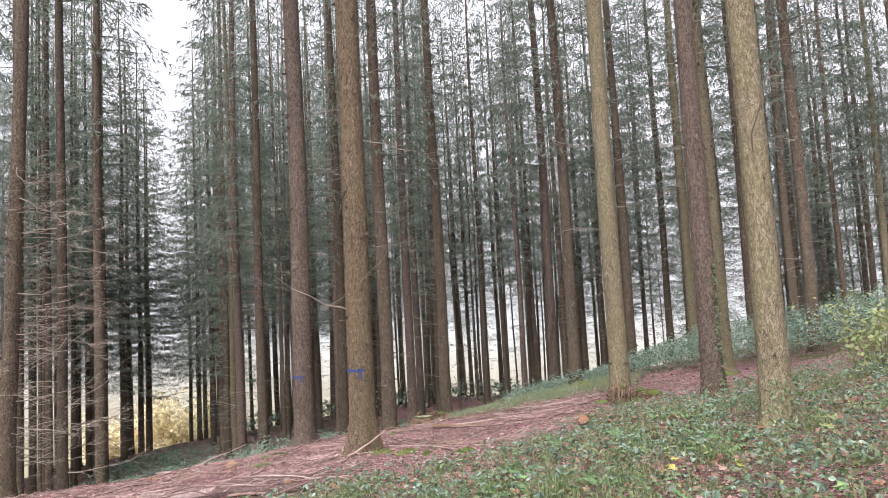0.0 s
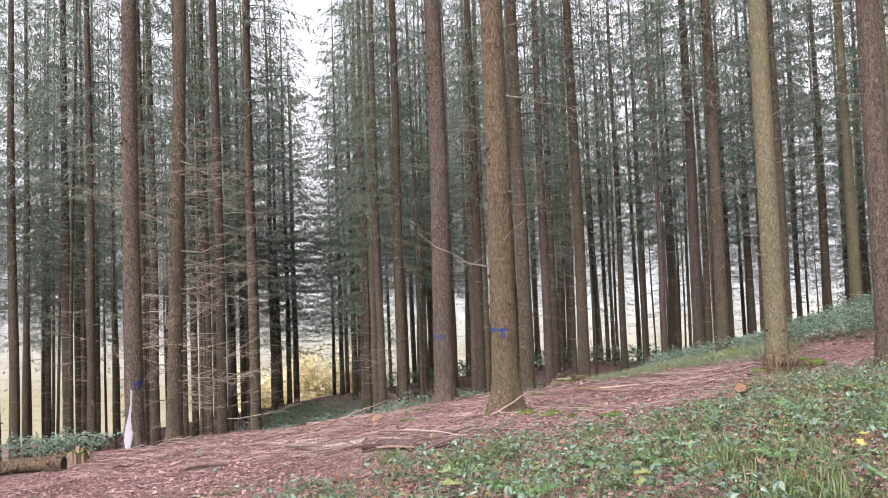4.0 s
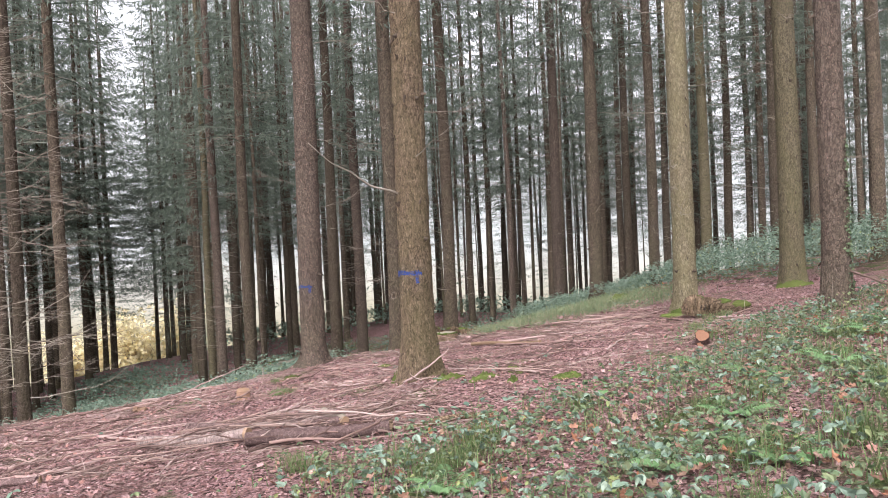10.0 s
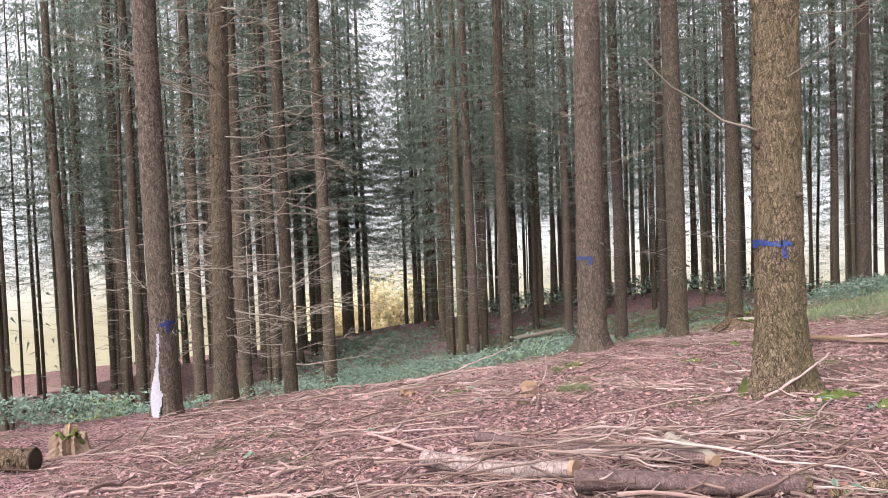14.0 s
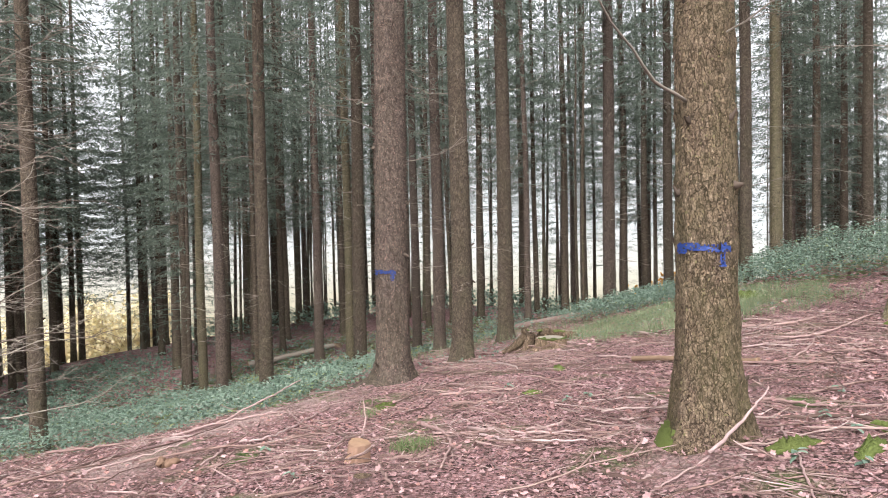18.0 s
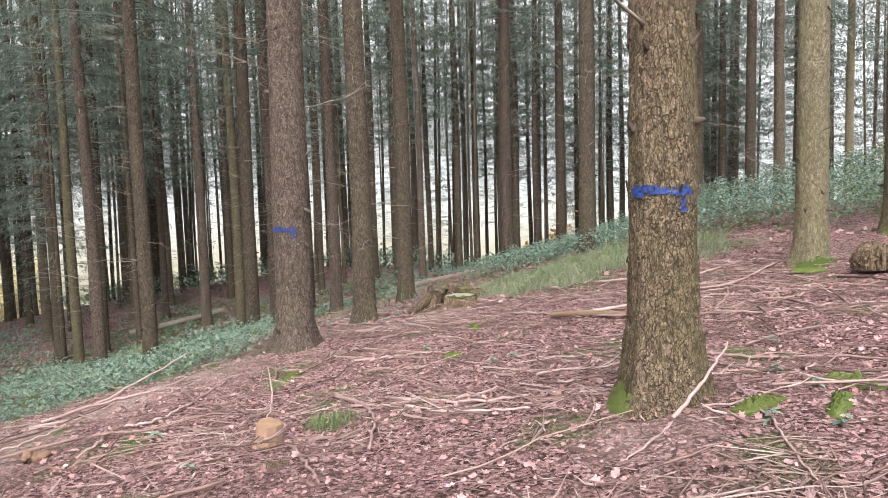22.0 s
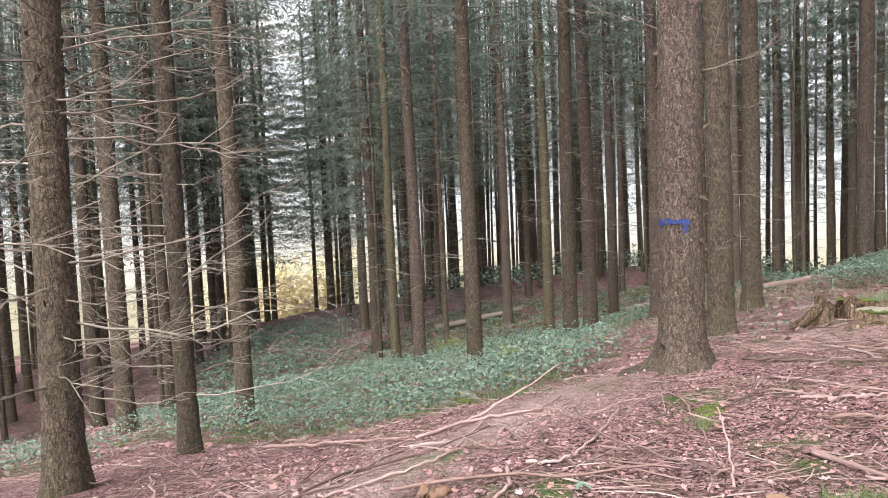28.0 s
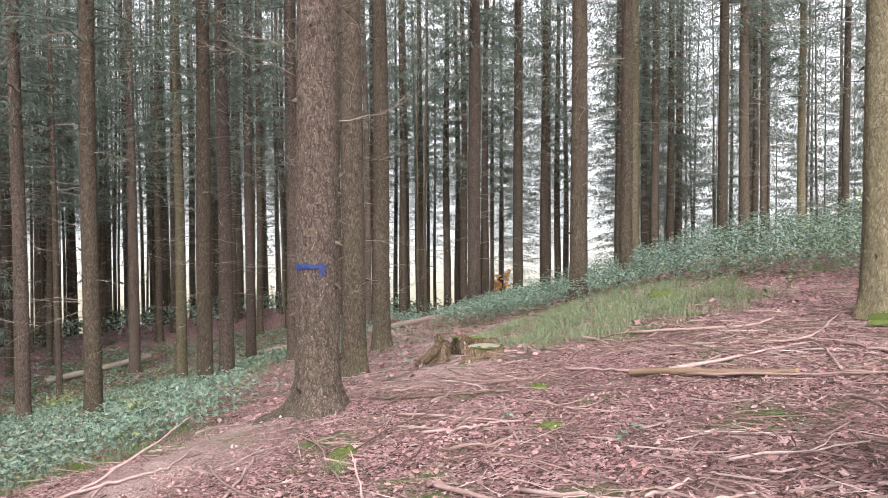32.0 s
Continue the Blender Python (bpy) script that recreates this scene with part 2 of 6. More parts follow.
def soil_material():
    m, n, l, p = material("forest_soil", 0.95, 0.1)
    pos = n.new("ShaderNodeNewGeometry").outputs["Position"]
    fine = noise_tex(n, l, pos, 30.0, 6, 0.8)
    mid = noise_tex(n, l, pos, 3.0, 5, 0.65)
    broad = noise_tex(n, l, pos, 0.45, 4, 0.6)
    # Both soil ramps are darkened so gaps between leaves carry shade in their colour.
    litter = ramp(n, [(0.38, (0.010, 0.006, 0.0055)), (0.50, (0.048, 0.029, 0.026)), (0.60, (0.140, 0.086, 0.079)), (0.72, (0.38, 0.258, 0.243))])
    l.new(fine.outputs["Fac"], litter.inputs[0])
    bare = ramp(n, [(0.36, (0.034, 0.020, 0.018)), (0.64, (0.21, 0.130, 0.119))])
    l.new(fine.outputs["Fac"], bare.inputs[0])
    f1 = ramp(n, [(0.45, (0, 0, 0)), (0.6, (1, 1, 1))])
    l.new(mid.outputs["Fac"], f1.inputs[0])
    c = mixed(n, l, f1.outputs[0], litter.outputs[0], bare.outputs[0])
    bent = mixed(n, l, 0.06, pos, noise_tex(n, l, pos, 9.0, 3).outputs["Color"], "ADD")
    heights = fine.outputs["Fac"]
    for scale, keep in ((23.0, 0.62), (37.0, 0.5)):
        cells, edges = n.new("ShaderNodeTexVoronoi"), n.new("ShaderNodeTexVoronoi")
        edges.feature = "DISTANCE_TO_EDGE"
        for cell in (cells, edges):
            cell.inputs["Scale"].default_value = scale
            l.new(bent, cell.inputs["Vector"])
        split = n.new("ShaderNodeSeparateColor")
        l.new(cells.outputs["Color"], split.inputs[0])
        leaf = ramp(n, [(0.0, (0.138, 0.071, 0.070)), (0.25, (0.360, 0.200, 0.199)), (0.5, (0.488, 0.300, 0.305)), (0.75, (0.244, 0.132, 0.129)), (1.0, (0.562, 0.375, 0.385))])
        l.new(split.outputs[0], leaf.inputs[0])
        shown = calc(n, l, "MULTIPLY", calc(n, l, "LESS_THAN", split.outputs[1], keep), calc(n, l, "DIVIDE", edges.outputs["Distance"], 0.12, True))
        c = mixed(n, l, calc(n, l, "MULTIPLY", shown, 0.8), c, leaf.outputs[0])
        heights = calc(n, l, "ADD", heights, calc(n, l, "MULTIPLY", shown, calc(n, l, "ADD", 0.3, split.outputs[2])))
    duff = ramp(n, [(0.5, (0, 0, 0)), (0.66, (0.6, 0.6, 0.6))])
    l.new(noise_tex(n, l, pos, 0.9, 5, 0.7).outputs["Fac"], duff.inputs[0])
    c = mixed(n, l, duff.outputs[0], c, (0.110, 0.069, 0.060))
    worn_at, moss_at = n.new("ShaderNodeAttribute"), n.new("ShaderNodeAttribute")
    worn_at.attribute_name, moss_at.attribute_name = "worn", "mossy"
    dust = ramp(n, [(0.36, (0.24, 0.16, 0.145)), (0.64, (0.48, 0.365, 0.335))])
    l.new(fine.outputs["Fac"], dust.inputs[0])
    c = mixed(n, l, calc(n, l, "MULTIPLY", worn_at.outputs["Fac"], calc(n, l, "ADD", 0.35, mid.outputs["Fac"]), True), c, dust.outputs[0])
    f2 = ramp(n, [(0.44, (0, 0, 0)), (0.60, (1, 1, 1))])
    l.new(calc(n, l, "ADD", calc(n, l, "MULTIPLY", broad.outputs["Fac"], 0.75), calc(n, l, "MULTIPLY", moss_at.outputs["Fac"], 0.30)), f2.inputs[0])
    green = ramp(n, [(0.35, (0.05, 0.075, 0.03)), (0.65, (0.13, 0.17, 0.06))])
    l.new(fine.outputs["Fac"], green.inputs[0])
    f3 = calc(n, l, "MULTIPLY", f2.outputs[0], calc(n, l, "ADD", 0.2, f1.outputs[0]), True)
    c = mixed(n, l, f3, c, green.outputs[0])
    l.new(c, p.inputs["Base Color"])
    b = n.new("ShaderNodeBump")
    b.inputs["Strength"].default_value, b.inputs["Distance"].default_value = 0.9, 0.04
    l.new(calc(n, l, "ADD", heights, mid.outputs["Fac"]), b.inputs["Height"])
    l.new(b.outputs[0], p.inputs["Normal"])
    return m


SOIL = soil_material()


# ---- mesh helpers ----
def mesh_from(name, verts, faces, mat, smooth=False):
    """A mesh from an array of points and an array of triangles or quads (or a list of such arrays)."""
    me = bpy.data.meshes.new(name)
    faces = [np.asarray(f, dtype=np.int32) for f in (faces if isinstance(faces, list) else [faces])]
    faces = [f for f in faces if len(f)]
    verts = np.asarray(verts, dtype=np.float32)
    sizes = np.concatenate([np.full(len(f), f.shape[1], dtype=np.int32) for f in faces])
    me.vertices.add(len(verts))
    me.vertices.foreach_set("co", verts.ravel())
    me.loops.add(int(sizes.sum()))
    me.loops.foreach_set("vertex_index", np.concatenate([f.ravel() for f in faces]))
    me.polygons.add(len(sizes))
    me.polygons.foreach_set("loop_start", np.concatenate([[0], np.cumsum(sizes)[:-1]]).astype(np.int32))
    me.polygons.foreach_set("use_smooth", np.full(len(sizes), smooth))
    me.update(calc_edges=True)
    me.validate()
    me.materials.append(mat)
    return me


class Builder:
    """Collects tubes, leaves and blades, and turns them into one mesh."""

    def __init__(self):
        self.v, self.q, self.t, self.n = [], [], [], 0

    def add(self, verts, quads=(), tris=()):
        verts = np.asarray(verts, dtype=float)
        if len(quads):
            self.q.append(np.asarray(quads) + self.n)
        if len(tris):
            self.t.append(np.asarray(tris) + self.n)
        self.v.append(verts)
        self.n += len(verts)

    def tube(self, points, radii, sides=5, cap=True, wobble=0.0, rng=None):
        points = np.asarray(points, dtype=float)
        k = len(points)
        d = np.gradient(points, axis=0)
        d /= np.linalg.norm(d, axis=1)[:, None] + 1e-9
        up = np.where(np.abs(d[:, 2:3]) > 0.9, np.array([[1.0, 0, 0]]), np.array([[0, 0, 1.0]]))
        a = np.cross(d, up)
        a /= np.linalg.norm(a, axis=1)[:, None] + 1e-9
        b = np.cross(d, a)
        th = np.arange(sides) * 2 * math.pi / sides
        r = np.asarray(radii, dtype=float)[:, None] * np.ones((1, sides))
        if wobble:
            r = r * (1 + wobble * rng.normal(size=r.shape))
        v = points[:, None] + r[..., None] * (np.cos(th)[None, :, None] * a[:, None] + np.sin(th)[None, :, None] * b[:, None])
        i, j = np.meshgrid(np.arange(k - 1), np.arange(sides), indexing="ij")
        jn = (j + 1) % sides
        quads = np.stack([i * sides + j, i * sides + jn, (i + 1) * sides + jn, (i + 1) * sides + j], -1).reshape(-1, 4)
        v = v.reshape(-1, 3)
        tris = []
        if cap:
            v = np.vstack([v, points[0], points[-1]])
            c0, c1 = len(v) - 2, len(v) - 1
            tris = [(c0, (s + 1) % sides, s) for s in range(sides)] + [(c1, (k - 1) * sides + s, (k - 1) * sides + (s + 1) % sides) for s in range(sides)]
        self.add(v, quads, tris)

    def mesh(self, name, mat, smooth=False):
        faces = ([np.concatenate(self.q)] if self.q else []) + ([np.concatenate(self.t)] if self.t else [])
        return mesh_from(name, np.concatenate(self.v), faces, mat, smooth)


def part(name, data, parent, label=""):
    ob = new(name, data)
    ob.parent = parent
    return tagged(ob, label)


def rotations(yaw, pitch, roll):
    """Arrays of turn matrices: roll about x, then pitch about y, then yaw about z."""
    cy, sy, cp, s_p, cr, sr = np.cos(yaw), np.sin(yaw), np.cos(pitch), np.sin(pitch), np.cos(roll), np.sin(roll)
    z, o = np.zeros_like(cy), np.ones_like(cy)
    ry = np.stack([np.stack([cp, z, s_p], -1), np.stack([z, o, z], -1), np.stack([-s_p, z, cp], -1)], -2)
    rz = np.stack([np.stack([cy, -sy, z], -1), np.stack([sy, cy, z], -1), np.stack([z, z, o], -1)], -2)
    rx = np.stack([np.stack([o, z, z], -1), np.stack([z, cr, -sr], -1), np.stack([z, sr, cr], -1)], -2)
    return rz @ ry @ rx


def scatter_shape(shape, faces, places, size, yaw, pitch, roll, width=None):
    """Copies one small shape to many places: points (k, 3) by n places."""
    shape = np.asarray(shape, dtype=float)
    s = shape[None] * size[:, None, None]
    if width is not None:
        s[:, :, 1] *= width[:, None]
    v = np.einsum("nij,nkj->nki", rotations(yaw, pitch, roll), s) + places[:, None]
    f = (np.asarray(faces)[None] + (np.arange(len(places)) * len(shape))[:, None, None]).reshape(-1, np.asarray(faces).shape[1])
    return v.reshape(-1, 3), f


# leaf outlines lie along x from the stalk, folded a little along the midrib
OVAL = [(0, 0, 0), (0.35, 0.28, 0.06), (0.75, 0.22, 0.05), (1, 0, -0.08), (0.75, -0.22, 0.05), (0.35, -0.28, 0.06), (0.5, 0, 0)]
OVAL_F = [(0, 6, 1), (1, 6, 2), (2, 6, 3), (3, 6, 4), (4, 6, 5), (5, 6, 0)]
LOBED = [(0, 0, 0), (0.12, 0.42, 0.1), (0.42, 0.26, 0.0), (0.68, 0.5, 0.16), (0.66, 0.16, 0.0), (1.0, 0.0, 0.1), (0.66, -0.16, 0.0), (0.68, -0.5, 0.02), (0.42, -0.26, 0.0), (0.12, -0.42, 0.12), (0.4, 0, 0.03)]
LOBED_F = [(i, 10, i + 1) for i in range(9)] + [(9, 10, 0)]
SPRAY = [(0, 0, 0), (0.45, 0.5, -0.05), (1, 0, -0.22), (0.45, -0.5, -0.05)]
SPRAY_F = [(0, 1, 2), (0, 2, 3)]
OVATE = [(0, 0, 0), (0.13, 0.23, 0.05), (0.4, 0.33, 0.09), (0.72, 0.21, 0.03), (1, 0, -0.12), (0.72, -0.21, 0.03), (0.4, -0.33, 0.09), (0.13, -0.23, 0.05), (0.45, 0, -0.02)]
OVATE_F = [(i, 8, (i + 1) % 8) for i in range(8)]
POINTED = [(0, 0, 0), (0.3, 0.27, 0.07), (1, 0, -0.1), (0.3, -0.27, 0.07), (0.45, 0, 0.0)]
POINTED_F = [(0, 4, 1), (1, 4, 2), (2, 4, 3), (3, 4, 0)]
NEEDLE = [(0, 0.5, 0), (0, -0.5, 0), (1, 0, -0.2)]
NEEDLE_F = [(0, 1, 2)]
CURLED = [(0, 0, 0.02), (0.18, 0.25, 0.12), (0.45, 0.30, 0.02), (0.66, 0.36, 0.17), (0.82, 0.12, 0.05), (1.02, 0.03, 0.2), (0.78, -0.14, 0.04), (0.6, -0.38, 0.2), (0.4, -0.24, 0.0), (0.16, -0.3, 0.14), (0.48, 0.0, 0.06)]
CURLED_F = [(i, 10, i + 1) for i in range(9)] + [(9, 10, 0)]


# ---- the ground ----
def inside(poly, x, y):
    """Which points lie in a polygon."""
    x, y = np.asarray(x, dtype=float), np.asarray(y, dtype=float)
    hit = np.zeros(x.shape, dtype=bool)
    for (ax, ay), (bx, by) in zip(poly, poly[1:] + poly[:1]):
        if ay != by:
            hit ^= ((ay > y) != (by > y)) & (x < (bx - ax) * (y - ay) / (by - ay) + ax)
    return hit


def near_line(line, x, y):
    """The distance of points from a bent line."""
    d = np.full(np.shape(x), 1e9)
    for (ax, ay), (bx, by) in zip(line, line[1:]):
        u = np.clip(((x - ax) * (bx - ax) + (y - ay) * (by - ay)) / ((bx - ax) ** 2 + (by - ay) ** 2), 0, 1)
        d = np.minimum(d, np.hypot(x - ax - u * (bx - ax), y - ay - u * (by - ay)))
    return d


def ragged(poly, x, y, by=0.5):
    """The same with an uneven edge."""
    x, y = np.asarray(x, dtype=float), np.asarray(y, dtype=float)
    dx = np.sin(2.3 * x + 1.1 * y) + 0.8 * np.sin(5.1 * y - 2.2 * x + 1.0) + 0.6 * np.sin(9.7 * x + 7.1 * y)
    dy = np.sin(1.9 * y - 1.3 * x + 2.0) + 0.8 * np.sin(4.7 * x + 3.3 * y) + 0.6 * np.sin(8.3 * y - 9.1 * x)
    return inside(poly, x + by * dx, y + by * dy)


def blotch(x, y, scale, seed=0.0):
    """A smooth patchy field between 0 and 1."""
    x, y = np.asarray(x) * scale, np.asarray(y) * scale
    v = np.sin(1.7 * x + 0.9 * y + seed) + np.sin(-1.1 * x + 2.3 * y + 1.3 * seed) + np.sin(2.9 * x - 1.9 * y + 2.1 * seed) + np.sin(3.7 * x + 3.1 * y + 0.7 * seed) * 0.7
    return np.clip(0.5 + v / 6, 0, 1)


# where the undergrowth stands
NEAR_BRAMBLES = [(-3.7, 6.6), (-1.9, 8.9), (-0.9, 9.7), (0.3, 10.3), (1.5, 10.9), (2.5, 13.4), (4.9, 14.6), (8.2, 15.6), (15, 19), (13.5, 11), (7.5, 4), (2, 2.4), (-1.5, 3.2)]
DIP_BRAMBLES = [(-13.6, 23.6), (-10.4, 22.0), (-8.6, 21.6), (-6.9, 20.2), (-5.3, 19.9), (-4.6, 22.6), (-3.6, 26.3), (-5.0, 30), (-8.3, 30.5), (-11.5, 29.6), (-14, 28)]
FAR_BRAMBLES = [(-25, 58), (-18, 57), (-16, 46), (-12.5, 31), (-14.5, 29), (-18, 36), (-23, 46)]
SIDE_BRAMBLES = [(-18, 20), (-13.5, 19.8), (-12.5, 22), (-14.5, 23.5), (-18, 24)]
BANK_BRAMBLES = [(2.0, 32), (2.5, 27.5), (3.6, 26.4), (5.3, 25.6), (6.1, 24.3), (6.9, 23.1), (8.3, 20.6), (8.7, 19.5), (12, 18.6), (20, 22), (26, 34), (18, 40), (11, 41), (5, 39)]
BANK_FOOT = [(2.0, 31.5), (2.5, 27.5), (3.6, 26.4), (5.3, 25.6), (6.1, 24.3), (6.9, 23.1), (8.3, 20.6), (8.7, 19.5), (12, 18.6), (15, 23), (11, 28.5), (7.5, 32), (4, 33.5)]
GRASS_BAND = [(-0.2, 22.6), (0.4, 20.3), (2.8, 20.9), (4.8, 21.4), (6.0, 23.5), (4.5, 26.5), (1, 25.5)]
FAR_CREST = [(2, 44), (5, 37), (12, 42), (20, 58), (12, 68), (2, 60)]
FAR_GREEN = [(-13, 33), (-6, 32), (-1, 35), (3, 40), (4, 56), (-10, 56), (-16, 45)]
PATH_LINE = [(-6.6, 15.6), (-5.6, 17.4), (-4.4, 19.2), (-3.0, 20.1), (-1.4, 20.8), (-0.6, 23.2), (0.6, 27)]
def soft(u, w):
    return w * np.logaddexp(0, u / w)


def ground_z(x, y):
    """The height of the ground: a spur that falls away ahead and to one side, a hollow, and a crest beyond which it drops."""
    x, y = np.asarray(x, dtype=float), np.asarray(y, dtype=float)
    z = 0.1278 + 0.0941 * x - 0.0494 * y - 0.479 * np.exp(-((x + 2.769) ** 2 + (y - 22.461) ** 2) / 124.7)
    z = z - 0.1611 * soft(x * math.cos(2.205) + y * math.sin(2.205) - 17.533, 0.4)
    z = z + 0.2342 * soft(x * math.cos(1.945) + y * math.sin(1.945) - 45.354, 0.8)
    z = z - 0.42 * np.exp(-((x + 8.5) ** 2 + (y - 22.4) ** 2) / 8.0)
    z = z + 0.14 * np.exp(-((x + 3.6) ** 2 + (y - 18.7) ** 2) / 5.0) + 0.13 * np.exp(-((x + 1.5) ** 2 + (y - 12.75) ** 2) / 1.6)
    z = z - 0.35 * soft(0.95 * x + 0.3 * y - 24.0, 2.0)
    z = z - 0.30 * soft(np.hypot(x + 3.0, y - 8.0) - 62.0, 4.0)
    for kx, ky, ph, a in ((1.9, 0.7, 0.3, 0.018), (-0.8, 2.1, 1.7, 0.018), (3.7, 2.6, 0.9, 0.012), (-3.1, 4.3, 2.2, 0.010), (0.6, -0.5, 4.0, 0.03), (7.3, -5.1, 1.1, 0.006), (5.2, 8.4, 3.3, 0.006)):
        z = z + a * np.sin(kx * x + ky * y + ph)
    return np.maximum(z, -32.0)


def gz(x, y):
    return float(ground_z(x, y))


def graded(lo, hi, centre_lo, centre_hi, step, growth):
    mid = list(np.arange(centre_lo, centre_hi + step / 2, step))
    s, a = step, mid[-1]
    while a < hi:
        s *= growth
        a += s
        mid.append(a)
    s, a = step, mid[0]
    while a > lo:
        s *= growth
        a -= s
        mid.insert(0, a)
    return np.array(mid)


gx, gy = graded(-900, 900, -11, 7, 0.13, 1.07), graded(-900, 900, 4, 26, 0.13, 1.07)
GX, GY = np.meshgrid(gx, gy, indexing="ij")
gi, gj = np.meshgrid(np.arange(len(gx) - 1), np.arange(len(gy) - 1), indexing="ij")
gk = gi * len(gy) + gj
ground = new("ground", mesh_from("ground", np.stack([GX, GY, ground_z(GX, GY)], -1).reshape(-1, 3),
                                 np.stack([gk, gk + len(gy), gk + len(gy) + 1, gk + 1], -1).reshape(-1, 4), SOIL, True))
worn = 1.0 * np.exp(-(near_line(PATH_LINE, GX + 0.25 * np.sin(GY * 2.1), GY + 0.25 * np.sin(GX * 2.7)) / 0.55) ** 2) + 0.5 * np.exp(-((GX + 1.9) ** 2 + (GY - 12.35) ** 2) / 0.12)
mossy = np.zeros_like(GX)
for poly, amount, by in ((NEAR_BRAMBLES, 0.25, 0.3), (DIP_BRAMBLES, 0.9, 0.4), (FAR_BRAMBLES, 0.45, 1.2), (SIDE_BRAMBLES, 0.8, 0.5), (BANK_BRAMBLES, 0.9, 0.6), (GRASS_BAND, 0.5, 0.5)):
    mossy = mossy + amount * ragged(poly, GX, GY, by)
mossy = mossy * (0.35 + 0.65 * blotch(GX, GY, 1.3, 4.0))
mossy = mossy + 1.7 * ragged(FAR_GREEN, GX, GY, 1.0) * blotch(GX, GY, 0.6, 2.0) + 0.8 * np.clip(blotch(GX, GY, 0.25, 5.0) - 0.5, 0, 1) * (GX < -9) + 1.5 * np.clip(blotch(GX, GY, 1.5, 8.0) - 0.55, 0, 1) * (GY < 26) * (GX > -7)
for field, values in (("worn", worn), ("mossy", np.clip(mossy, 0, 1))):
    ground.data.attributes.new(field, "FLOAT", "POINT").data.foreach_set("value", values.ravel().astype(np.float32))
tagged(ground, "sloping forest floor of brown soil, needles and patchy moss", "ground", kind="structure")


# ---- the pale, self-glowing distance beyond the wood ----
def distance():
    m, n, l, p = material("glowing_distance", 1.0, 0.0)
    pos = n.new("ShaderNodeNewGeometry").outputs["Position"]
    sep = n.new("ShaderNodeSeparateXYZ")
    l.new(pos, sep.inputs[0])
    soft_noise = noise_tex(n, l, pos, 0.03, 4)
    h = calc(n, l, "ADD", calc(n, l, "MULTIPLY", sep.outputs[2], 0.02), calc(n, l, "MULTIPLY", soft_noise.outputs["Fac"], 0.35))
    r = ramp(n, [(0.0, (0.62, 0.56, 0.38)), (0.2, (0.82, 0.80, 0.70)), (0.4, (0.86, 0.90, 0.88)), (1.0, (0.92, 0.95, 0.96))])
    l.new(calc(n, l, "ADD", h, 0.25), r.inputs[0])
    # The ring glows: brightness of haze-lit valley and sky comes from emission.
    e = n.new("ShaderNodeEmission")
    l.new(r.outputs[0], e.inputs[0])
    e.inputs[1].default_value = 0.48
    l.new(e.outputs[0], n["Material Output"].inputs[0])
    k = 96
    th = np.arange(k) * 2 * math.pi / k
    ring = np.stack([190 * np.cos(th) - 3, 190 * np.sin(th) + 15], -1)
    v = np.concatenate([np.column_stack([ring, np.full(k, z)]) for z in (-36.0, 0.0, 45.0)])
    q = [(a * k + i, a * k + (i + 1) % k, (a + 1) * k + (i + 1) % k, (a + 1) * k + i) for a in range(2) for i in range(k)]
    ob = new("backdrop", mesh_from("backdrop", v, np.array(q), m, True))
    tagged(ob, "glowing backdrop ring painted as pale hazy valley and sky", "backdrop", kind="structure")


distance()


# ---- spruces ----
HEIGHT = 36.0


